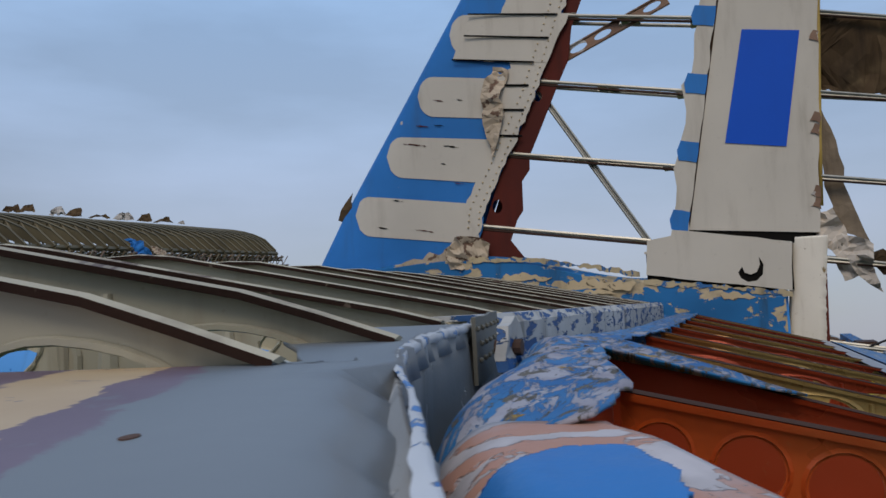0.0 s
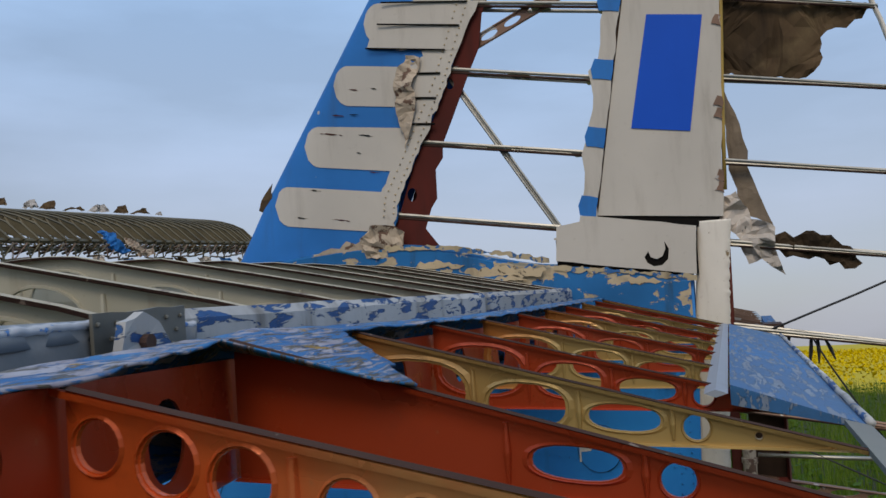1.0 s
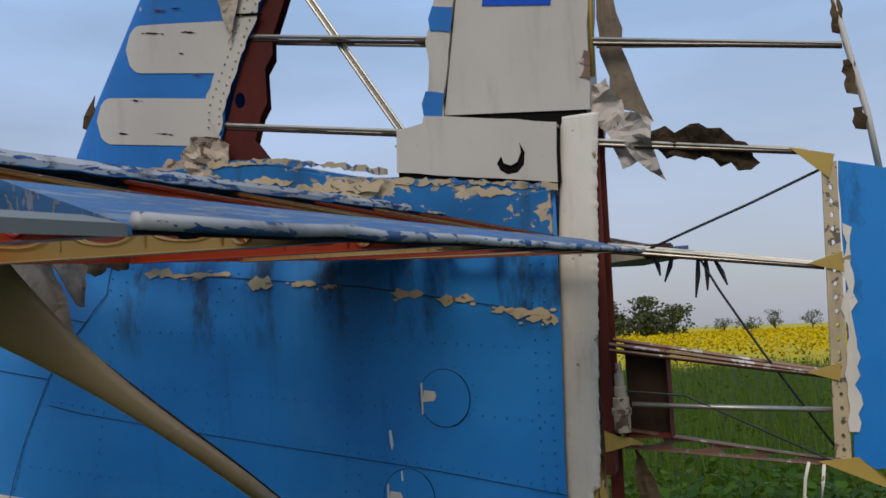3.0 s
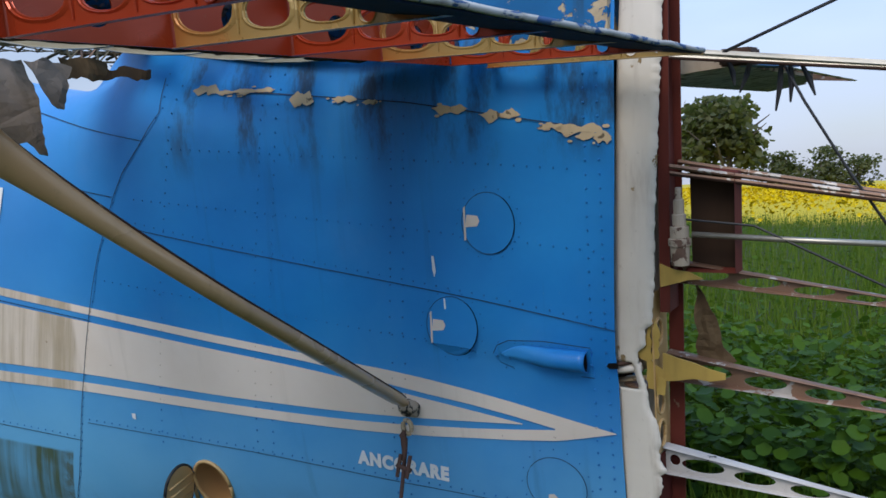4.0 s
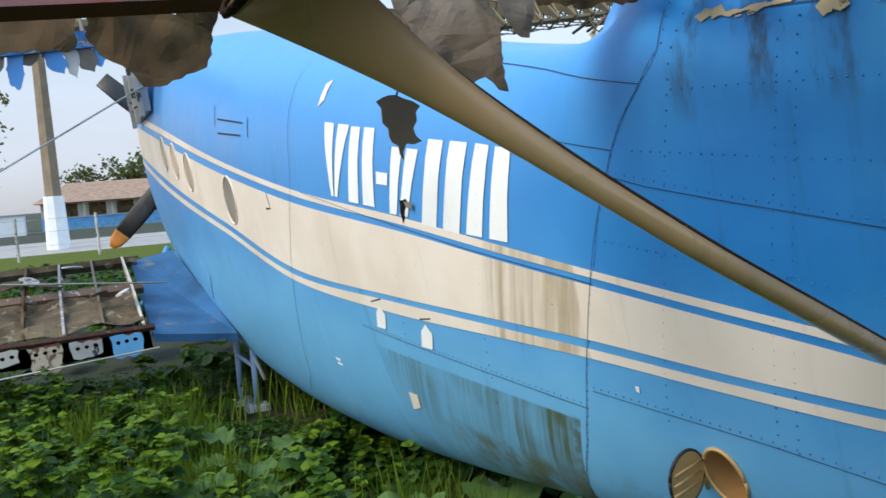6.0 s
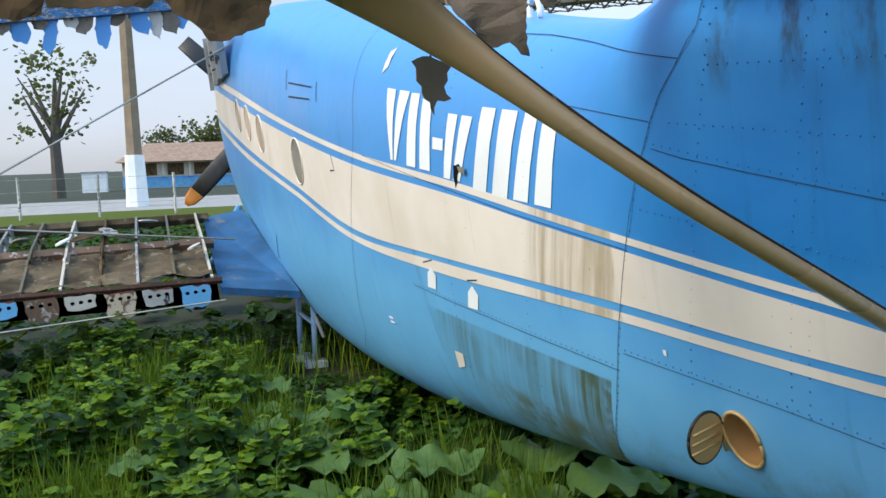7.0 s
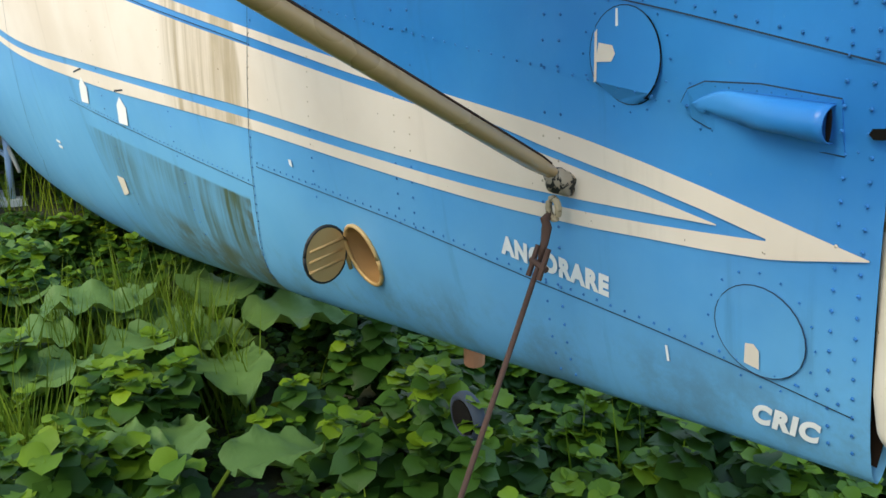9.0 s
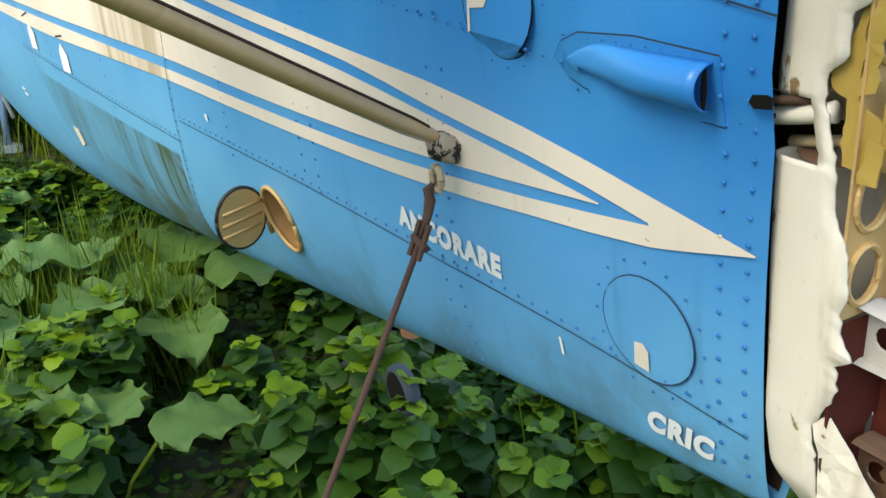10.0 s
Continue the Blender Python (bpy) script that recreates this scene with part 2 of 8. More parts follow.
M_GREYSKIN = worn("grey_painted_aluminium", (0.30, 0.325, 0.36), 0.42, 0.15, 0.06, (0.22, 0.18, 0.20), 0.3, grain=90, bump=0.05).m
M_TIPSKIN = worn("pink_primer_remains", (0.47, 0.235, 0.165), 0.5, 0, 0.35, (0.42, 0.40, 0.42), 0.9, (0.52, 0.47, 0.47), 0.50, 16, (1, 1.6, 1), bump=0.8).m
M_FLAKE = worn("thick_blue_flake", (0.010, 0.165, 0.46), 0.42, 0, 0.12, (0.03, 0.10, 0.24), 0.4, bump=0.35).m
M_LIP = worn("torn_chalky_lip", (0.48, 0.49, 0.51), 0.6, 0, 0.2, (0.30, 0.32, 0.36), 0.6, (0.07, 0.22, 0.50), 0.565, 80, bump=0.8).m
M_WEBGREY = worn("chalky_grey_web", (0.235, 0.23, 0.22), 0.6, 0, 0.35, (0.06, 0.055, 0.045), 0.95, (0.50, 0.49, 0.47), 0.56, 18, bump=0.8).m
M_GREEN = worn("grey_green_alloy", (0.46, 0.42, 0.32), 0.36, 0.25, 0.12, (0.20, 0.13, 0.07), 0.6, grain=120, bump=0.08).m
M_REDSPAR = worn("red_oxide_primer", (0.085, 0.014, 0.009), 0.7, 0, 0.25, (0.03, 0.012, 0.009), 0.5, (0.22, 0.13, 0.08), 0.74, 11, spec=0.2).m
M_REDRUDDER = worn("worn_red_spar_paint", (0.115, 0.022, 0.014), 0.65, 0, 0.25, (0.035, 0.014, 0.010), 0.6, (0.24, 0.15, 0.10), 0.70, 14, spec=0.25).m
M_DARKFLANGE = worn("stained_rib_flange", (0.060, 0.032, 0.024), 0.85, 0.0, 0.3, (0.025, 0.016, 0.012), 0.6, (0.24, 0.18, 0.14), 0.64, 40, spec=0.15).m
M_FLANGE = worn("stained_pale_flange", (0.45, 0.39, 0.28), 0.6, 0.1, 0.2, (0.10, 0.055, 0.035), 0.9, (0.12, 0.065, 0.045), 0.56, 16, (1, 1, 1), chip_soft=0.12, grain=90).m
M_TUBE = worn("dull_alloy_tube", (0.40, 0.37, 0.31), 0.38, 0.7, 0.15, (0.10, 0.07, 0.04), 0.5).m
M_RUSTTUBE = worn("rust_stained_rib", (0.20, 0.115, 0.075), 0.5, 0.4, 0.3, (0.09, 0.04, 0.03), 0.6, (0.48, 0.44, 0.40), 0.58, 18).m
M_STRUT = worn("khaki_strut_paint", (0.60, 0.37, 0.185), 0.26, 0.05, 0.12, (0.09, 0.065, 0.03), 0.30, (0.26, 0.20, 0.13), 0.72, 18, (1, 1, 1), spec=0.6).m
M_FABRIC = worn("rotten_brown_fabric", (0.080, 0.050, 0.027), 0.95, 0, 0.55, (0.020, 0.014, 0.010), 0.95, (0.18, 0.125, 0.066), 0.45, 7, (1, 1, 0.7), chip_soft=0.30, grain=140, bump=0.5, spec=0.15).m
M_PALEFABRIC = worn("torn_pale_fabric", (0.46, 0.43, 0.40), 0.9, 0, 0.3, (0.12, 0.10, 0.08), 0.6, (0.06, 0.07, 0.07), 0.58, 9, bump=0.8).m
M_BROWNFABRIC = worn("brown_grey_fabric", (0.25, 0.185, 0.125), 0.9, 0, 0.5, (0.05, 0.035, 0.025), 0.95, grain=120, bump=0.4).m
M_TORNWHITE = worn("torn_white_skin", (0.50, 0.43, 0.36), 0.8, 0, 0.2, (0.13, 0.12, 0.10), 0.7, (0.09, 0.09, 0.08), 0.63, 22, bump=0.6).m
M_TORNTAN = worn("buckled_tan_skin", (0.46, 0.36, 0.26), 0.8, 0, 0.25, (0.14, 0.075, 0.04), 0.9, (0.18, 0.10, 0.065), 0.55, 24, bump=0.6).m
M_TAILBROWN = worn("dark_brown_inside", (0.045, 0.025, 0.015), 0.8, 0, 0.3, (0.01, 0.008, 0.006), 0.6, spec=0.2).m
M_TEGREY = worn("greenish_grey_strip", (0.19, 0.185, 0.155), 0.6, 0, 0.15, (0.14, 0.12, 0.09), 0.6, (0.45, 0.28, 0.26), 0.68, 9).m
M_YELLOW = worn("zinc_yellow_primer", (0.46, 0.30, 0.07), 0.5, 0.1, 0.2, (0.16, 0.09, 0.03), 0.5).m
M_SEAM = worn("grimy_joint", (0.012, 0.028, 0.055), 0.7, 0, 0.4, (0.02, 0.02, 0.02), 0.5).m
# near-black for painted shade in gaps and openings, and for real grime
M_DARK = worn("dark_shade_and_grime", (0.008, 0.007, 0.006), 0.9, 0, 0.3, (0.02, 0.014, 0.010), 0.4, spec=0.1).m
M_RUST = worn("rusty_steel", (0.085, 0.042, 0.028), 0.8, 0.2, 0.4, (0.03, 0.018, 0.014), 0.6, bump=0.5).m
M_RUSTORANGE = worn("orange_brown_primer", (0.30, 0.13, 0.065), 0.7, 0, 0.3, (0.08, 0.04, 0.025), 0.7).m
M_TAN = worn("tan_inner_skin", (0.58, 0.36, 0.15), 0.45, 0.15, 0.15, (0.20, 0.12, 0.05), 0.4).m
M_WHITE = worn("white_stencil_paint", (0.78, 0.79, 0.78), 0.55, 0, 0.05, (0.30, 0.34, 0.38), 0.25, (0.10, 0.28, 0.56), 0.735, 26).m
M_WING = worn("olive_wing_alloy", (0.125, 0.100, 0.055), 0.55, 0.2, 0.2, (0.07, 0.05, 0.03), 0.5).m
M_BLACK = worn("black_rubber_paint", (0.018, 0.017, 0.017), 0.5).m
M_ORANGE = worn("orange_tip_paint", (0.62, 0.20, 0.015), 0.5).m
M_CABLE = worn("dark_cable", (0.03, 0.03, 0.032), 0.6, 0.3).m


def primer(name, orange, gold, along):
    """Orange primer that turns to bare golden alloy along the rib."""
    k = Mat(name, 0.30, 0.35)
    x, y, z = k.xyz()
    g = k.ramp(k.math('ADD', k.math('ADD', x, along), k.math('MULTIPLY', k.math('SUBTRACT', k.noise(4, 5), 0.5), 0.35)), -0.06, 0.14)
    c = k.mix(g, orange, gold)
    c = k.mix(k.math('MULTIPLY', k.ramp(k.noise(9, 6, 0.7), 0.54, 0.75), 0.35), c, (0.17, 0.035, 0.014))
    c = k.mix(k.math('MULTIPLY', k.ramp(k.noise(80, 3, 0.7), 0.62, 0.8), 0.3), c, (0.30, 0.20, 0.10))
    k.colour(c)
    k.rough(k.ramp(k.noise(12, 4), 0.3, 0.7, 0.24, 0.45))
    k.bump(k.noise(30, 4), 0.12, 0.003)
    return k.m


M_RIB_MIX = primer("orange_to_gold_rib", (0.60, 0.095, 0.020), (0.66, 0.43, 0.17), 0.10)
M_RIB_RED = primer("red_orange_rib", (0.38, 0.048, 0.014), (0.46, 0.085, 0.023), -0.12)
M_RIB_GOLD = primer("golden_rib", (0.46, 0.165, 0.038), (0.42, 0.28, 0.10), 0.27)

# ---------- mesh helpers ----------
def mesh_ob(name, verts, faces, mat, parent=None, label="", smooth=False):
    me = bpy.data.meshes.new(name)
    me.from_pydata([tuple(v) for v in verts], [], faces)
    me.validate()
    if mat:
        me.materials.append(mat)
    if smooth:
        me.polygons.foreach_set("use_smooth", [True] * len(me.polygons))
    ob = new(name, me)
    if parent:
        ob.parent = parent
    if label:
        ob["label"] = label
    return ob


def part(name, bm, mat, parent, label="", smooth=False):
    """Links a bmesh as one mesh object under a thing or a part."""
    me = bpy.data.meshes.new(name)
    bmesh.ops.recalc_face_normals(bm, faces=bm.faces)
    bm.to_mesh(me)
    bm.free()
    for m in (mat if isinstance(mat, list) else [mat]):
        me.materials.append(m)
    if smooth:
        me.polygons.foreach_set("use_smooth", [True] * len(me.polygons))
    ob = new(name, me)
    if parent:
        ob.parent = parent
    if label:
        ob["label"] = label
    return ob


def add_box(bm, x0, x1, y0, y1, z0, z1):
    vs = [bm.verts.new((x, y, z)) for x in (x0, x1) for y in (y0, y1) for z in (z0, z1)]
    for f in ((0, 1, 3, 2), (4, 6, 7, 5), (0, 4, 5, 1), (2, 3, 7, 6), (0, 2, 6, 4), (1, 5, 7, 3)):
        bm.faces.new([vs[i] for i in f])


def add_tube(bm, pts, r, sides=8, ry=None, up=None, cap=True):
    """A tube along points; r is a number or one per point; ry makes it flat along 'up'."""
    pts = [Vector(p) for p in pts]
    rings = []
    for i, p in enumerate(pts):
        d = (pts[min(i + 1, len(pts) - 1)] - pts[max(i - 1, 0)]).normalized()
        u = Vector(up) if up else (Vector((0, 0, 1)) if abs(d.z) < 0.9 else Vector((1, 0, 0)))
        a = d.cross(u).normalized()
        b = a.cross(d).normalized()
        ra = r[i] if isinstance(r, (list, tuple)) else r
        rb = ra if ry is None else (ry[i] if isinstance(ry, (list, tuple)) else ry)
        rings.append([bm.verts.new(p + a * ra * math.cos(t) + b * rb * math.sin(t))
                      for t in (2 * math.pi * j / sides for j in range(sides))])
    for A, B in zip(rings, rings[1:]):
        for j in range(sides):
            bm.faces.new((A[j], A[(j + 1) % sides], B[(j + 1) % sides], B[j]))
    if cap:
        bm.faces.new(rings[0]); bm.faces.new(rings[-1][::-1])


def tube(name, pts, r, mat, parent, label="", sides=8, ry=None, up=None):
    bm = bmesh.new()
    add_tube(bm, pts, r, sides, ry, up)
    return part(name, bm, mat, parent, label, smooth=sides > 5)


def add_plate(bm, outline, holes, place, thick):
    """A sheet with holes. place(u, v, d) gives the 3D point at depth d."""
    loops = [outline] + list(holes)
    sides = []
    for d in (0.0, thick):
        edges, rings = [], []
        for loop in loops:
            vs = [bm.verts.new(place(u, v, d)) for u, v in loop]
            es = [bm.edges.new((vs[i], vs[(i + 1) % len(vs)])) for i in range(len(vs))]
            edges += es
            rings.append(vs)
        bmesh.ops.triangle_fill(bm, edges=edges, use_beauty=True)
        sides.append(rings)
    for A, B in zip(*sides):
        for i in range(len(A)):
            j = (i + 1) % len(A)
            bm.faces.new((A[i], A[j], B[j], B[i]))


def ellipse(cu, cv, ru, rv, n=20, turn=0.0, power=2.0):
    out = []
    for i in range(n):
        t = 2 * math.pi * i / n
        c, s = math.cos(t), math.sin(t)
        a = ru * math.copysign(abs(c) ** (2 / power), c)
        b = rv * math.copysign(abs(s) ** (2 / power), s)
        out.append((cu + a * math.cos(turn) - b * math.sin(turn), cv + a * math.sin(turn) + b * math.cos(turn)))
    return out


def ragged(poly, step, amp, seed, keep=()):
    """Breaks the edges of a polygon into torn steps; the edges whose number is in keep stay straight."""
    rnd = random.Random(seed)
    out = []
    for i, a in enumerate(poly):
        b = poly[(i + 1) % len(poly)]
        L = math.hypot(b[0] - a[0], b[1] - a[1])
        n = max(1, int(L / step))
        for k in range(n):
            f = k / n
            u, v = a[0] + (b[0] - a[0]) * f, a[1] + (b[1] - a[1]) * f
            if k and i not in keep:
                q = rnd.uniform(-amp, amp)
                u += -(b[1] - a[1]) / L * q + rnd.uniform(-.2, .2) * amp
                v += (b[0] - a[0]) / L * q + rnd.uniform(-.2, .2) * amp
            out.append((u, v))
    return out


def lerp_table(tab, s):
    for (a, va), (b, vb) in zip(tab, tab[1:]):
        if s <= b:
            f = max(0.0, (s - a) / (b - a))
            return va + (vb - va) * f
    return tab[-1][1]


def smooth_table(tab, s):
    """A smooth curve through the table's points (Catmull-Rom)."""
    if s <= tab[0][0]:
        return tab[0][1]
    for i in range(len(tab) - 1):
        if s <= tab[i + 1][0]:
            (x1, y1), (x2, y2) = tab[i], tab[i + 1]
            x0, y0 = tab[i - 1] if i else (2 * x1 - x2, 2 * y1 - y2)
            x3, y3 = tab[i + 2] if i + 2 < len(tab) else (2 * x2 - x1, 2 * y2 - y1)
            f = (s - x1) / (x2 - x1)
            m1 = (y2 - y0) / (x2 - x0) * (x2 - x1)
            m2 = (y3 - y1) / (x3 - x1) * (x2 - x1)
            return ((2 * f**3 - 3 * f**2 + 1) * y1 + (f**3 - 2 * f**2 + f) * m1 + (-2 * f**3 + 3 * f**2) * y2 + (f**3 - f**2) * m2)
    return tab[-1][1]


def sstep(a, b, v):
    f = min(1.0, max(0.0, (v - a) / (b - a)))
    return f * f * (3 - 2 * f)

# ---------- the aeroplane: its own axes, x aft from the rudder post, y to starboard, z up ----------
PIVOT = Matrix.Translation((0, 0, 2.25))
LEAN = PIVOT @ Matrix.Rotation(radians(5.7), 4, 'X') @ PIVOT.inverted()
plane = new("aeroplane")
plane.matrix_world = LEAN
plane.empty_display_size = 0.3
tagged(plane, "derelict blue and cream biplane leaning on overgrown ground", "aeroplane")

WIDTH = [(0, 0.055), (0.35, 0.085), (0.8, 0.150), (1.56, 0.268), (2.3, 0.375), (3.1, 0.480), (4.9, 0.660), (6.5, 0.78), (8, 0.82), (9.6, 0.80), (10.2, 0.74), (11.4, 0.66)]
BOTTOM = [(0, 0.585), (0.3, 0.54), (1.0, 0.42), (2.0, 0.26), (3.0, 0.11), (4.2, -0.02), (5.5, -0.08), (7, -0.02), (9, 0.24), (10.2, 0.90), (11.4, 1.38)]
TOP = [(0, 1.80), (1.2, 1.82), (1.75, 1.80), (2.4, 1.90), (3.1, 2.05), (4.3, 2.28), (5.6, 2.55), (6.8, 2.78), (8, 2.95), (9.2, 2.98), (9.7, 2.90), (10.2, 2.86), (11.4, 2.80)]


def side_y(x, z):
    """Half-width of the fuselage at a station and height."""
    s = -x
    w, zb, zt = smooth_table(WIDTH, s), smooth_table(BOTTOM, s), smooth_table(TOP, s)
    zm = 1.05 + 0.11 * s
    if z < zm:
        u = min(1.0, (zm - z) / (zm - zb))
        n = 1.9 + 0.15 * min(s, 4)
        return w * (1 - u ** n) ** (1 / n)
    u = min(1.0, (z - zm) / max(0.2, zt - zm))
    h = w * (1 - u ** 3.0) ** (1 / 3.0) if u < 1 else 0.0
    # the tail end stays a flat wall that narrows into the root of the fin
    wall = w * (1 - 0.55 * sstep(1.66, 1.95, z)) + 0.012
    f = sstep(1.85, 1.30, s)
    return h * (1 - f) + wall * f


def fuselage():
    stations = [0.012 + 0.06 * i for i in range(34)] + [2.1 + 0.16 * i for i in range(24)] + [6.0 + 0.3 * i for i in range(19)]
    verts, faces, rings = [], [], []
    for s in stations:
        zb, zt = smooth_table(BOTTOM, s), smooth_table(TOP, s)
        f = sstep(1.85, 1.30, s)
        # the top rises as a hollow curve into the fin's root
        ztop = zt * (1 - f) + 1.935 * f
        n = 28
        half = []
        for i in range(n + 1):
            t = 0.5 - 0.5 * math.cos(math.pi * i / n)
            z = zb + (ztop - zb) * t
            h = side_y(-s, z)
            half.append((h, z))
        cut = lambda z: -s - 0.024 * sstep(1.75, 1.1, z) * max(0.0, 1 - s / 0.3)
        ring = [(cut(z), -h, z) for h, z in half] + [(cut(z), h, z) for h, z in half[::-1]]
        rings.append(len(verts))
        verts += ring
    m = 58
    for a, b in zip(rings, rings[1:]):
        for j in range(m):
            k = (j + 1) % m
            faces.append((a + j, a + k, b + k, b + j))
    faces.append([rings[-1] + j for j in range(m)][::-1])
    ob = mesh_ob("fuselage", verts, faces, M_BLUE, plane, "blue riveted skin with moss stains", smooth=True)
    return ob


body = fuselage()
bulk = [(-0.105 - 0.024 * sstep(1.75, 1.1, z), sgn * (side_y(-0.105, z) - 0.003), z) for sgn, zz in ((-1, 1), (1, -1)) for z in [0.60 + 0.0608 * i for i in range(23)][::zz]]
zz = [0.60 + 0.0608 * i for i in range(23)]
for sgn in (-1, 1):
    lv = [(x - 0.024 * sstep(1.75, 1.1, z), sgn * max(0.004, side_y(x, z) - 0.004), z) for x in (-0.020, -0.104) for z in zz]
    mesh_ob("tail_lining", lv, [(i, i + 1, i + 24, i + 23) for i in range(22)], M_TAILBROWN, body, "dark brown inside of the tail end")
# bulkhead darkened to paint the shade of the hollow tail end
mesh_ob("tail_bulkhead", bulk, [list(range(len(bulk)))], M_DARK, body, "near-black closing bulkhead with the recess's shade in its colour")


def on_side(x, z, out=0.002):
    """A point on the port side, a little proud of the skin."""
    return (x, -side_y(x, z) - out, z)


def decal(name, lo, hi, x0, x1, nx, mat, label="", out=0.0022, nz=4):
    """A painted strip on the port side between two heights given along x."""
    verts, faces = [], []
    for i in range(nx + 1):
        x = x0 + (x1 - x0) * i / nx
        for j in range(nz + 1):
            z = lo(x) + (hi(x) - lo(x)) * j / nz
            verts.append(on_side(x, z, out))
    for i in range(nx):
        for j in range(nz):
            a = i * (nz + 1) + j
            faces.append((a, a + nz + 1, a + nz + 2, a + 1))
    return mesh_ob(name, verts, faces, mat, body, label, smooth=True)


def patch(name, poly, mat, out=0.002, label="", thick=0.0, parent=None):
    """A small flat-filled shape laid on the port side."""
    bm = bmesh.new()
    vs = [bm.verts.new(on_side(u, v, out)) for u, v in poly]
    es = [bm.edges.new((vs[i], vs[(i + 1) % len(vs)])) for i in range(len(vs))]
    bmesh.ops.triangle_fill(bm, edges=es, use_beauty=True)
    if thick:
        r = bmesh.ops.extrude_face_region(bm, geom=bm.faces[:])
        for v in r["geom"]:
            if isinstance(v, bmesh.types.BMVert):
                v.co.y += thick
    return part(name, bm, mat, parent or body, label)


# cheatline: heights along x of its edges, thin upper line, broad band, thin lower line
UP_OUT = [(0.046, 0.922), (0.19, 0.951), (0.37, 0.988), (0.58, 1.026), (0.82, 1.058), (1.16, 1.106), (1.56, 1.166), (1.93, 1.225), (2.65, 1.340), (3.73, 1.484), (4.9, 1.691), (7.13, 2.135), (10, 2.55)]
UP_IN = [(0.195, 0.917), (0.35, 0.949), (0.57, 0.985), (0.82, 1.036), (1.16, 1.083), (1.56, 1.144), (1.93, 1.198), (2.65, 1.310), (3.74, 1.455), (4.92, 1.66), (7.2, 2.09), (10, 2.50)]
BAND_T = [(0.27, 0.921), (0.374, 0.938), (0.55, 0.968), (0.82, 1.016), (1.16, 1.063), (1.57, 1.122), (1.94, 1.174), (2.67, 1.284), (3.76, 1.42), (4.96, 1.618), (7.27, 2.037), (10, 2.43)]
BAND_B = [(0.27, 0.919), (0.44, 0.912), (0.65, 0.909), (0.83, 0.912), (1.16, 0.927), (1.63, 0.960), (2.01, 0.977), (2.8, 1.010), (3.99, 1.078), (5.2, 1.323), (7.78, 1.781), (10, 2.1)]
LO_IN = [(0.19, 0.914), (0.35, 0.899), (0.54, 0.890), (0.8, 0.889), (1.16, 0.904), (1.64, 0.933), (2.01, 0.950), (2.8, 0.985), (4.01, 1.045), (5.24, 1.29), (7.88, 1.74), (10, 2.05)]
LO_OUT = [(0.046, 0.920), (0.21, 0.884), (0.35, 0.874), (0.54, 0.863), (0.8, 0.862), (1.16, 0.876), (1.65, 0.903), (2.03, 0.914), (2.85, 0.935), (4.04, 1.013), (5.28, 1.258), (7.99, 1.699), (10, 2.0)]
def edge(tab):
    return lambda x: smooth_table(tab, -x)
decal("cheatline_upper", edge(UP_IN), edge(UP_OUT), -9.6, -0.19, 90, M_CREAM, "thin cream line above the band", nz=2)
decal("cheatline_lower", edge(LO_OUT), edge(LO_IN), -9.6, -0.19, 90, M_CREAM, "thin cream line below the band", nz=2)
decal("cheatline_band", edge(BAND_B), edge(BAND_T), -9.6, -0.27, 100, M_CREAM, "broad cream band with brown streaks", nz=6)
decal("cheatline_point", edge(LO_OUT), edge(UP_OUT), -0.19, -0.046, 6, M_CREAM, "cream arrow point of the cheatline", nz=2)


def seam(name, pts, width=0.006, mat=None, out=0.003):
    """A lapped joint: a thin dark raised strip along points given as (x, z)."""
    verts, faces = [], []
    dense = []
    for (a, b), (c, d) in zip(pts, pts[1:]):
        n = max(2, int(math.hypot(c - a, d - b) / 0.08))
        dense += [(a + (c - a) * i / n, b + (d - b) * i / n) for i in range(n)]
    dense.append(pts[-1])
    for i, (x, z) in enumerate(dense):
        q, r = dense[max(0, i - 1)], dense[min(len(dense) - 1, i + 1)]
        L = math.hypot(r[0] - q[0], r[1] - q[1])
        nx, nz = -(r[1] - q[1]) / L * width / 2, (r[0] - q[0]) / L * width / 2
        verts += [on_side(x + nx, z + nz, out), on_side(x - nx, z - nz, out)]
    for i in range(len(dense) - 1):
        faces.append((2 * i, 2 * i + 1, 2 * i + 3, 2 * i + 2))
    return mesh_ob(name, verts, faces, mat or M_SEAM, body)


FRAME_SEAM = [(-1.235, 1.80), (-1.225, 1.71), (-1.285, 1.64), (-1.37, 1.555), (-1.415, 1.49), (-1.50, 1.33), (-1.58, 1.145), (-1.65, 0.945), (-1.68, 0.87), (-1.74, 0.72), (-1.80, 0.60), (-1.98, 0.33)]
seam("panel_joint", FRAME_SEAM, 0.0024)
seam("panel_joint", [(-3.67, 2.09), (-3.68, 1.97), (-3.73, 1.60), (-3.78, 1.50), (-4.01, 1.10), (-4.20, 0.74), (-4.43, 0.40), (-4.77, 0.21)], 0.0030)
seam("panel_joint", [(-1.42, 1.418), (-1.31, 1.390), (-1.10, 1.350), (-0.764, 1.290), (-0.346, 1.218), (-0.03, 1.160)], 0.0022)
seam("panel_joint", [(-1.68, 0.797), (-1.08, 0.762), (-0.64, 0.725), (-0.34, 0.708), (-0.055, 0.690)], 0.0020)
seam("panel_joint", [(-3.24, 0.845), (-2.29, 0.771), (-1.735, 0.732)], 0.0023)
seam("panel_joint", [(-2.6, 1.90), (-2.08, 1.809), (-1.285, 1.638)], 0.0023)
seam("panel_joint", [(-2.0, 1.59), (-1.813, 1.562), (-1.42, 1.49)], 0.0023)
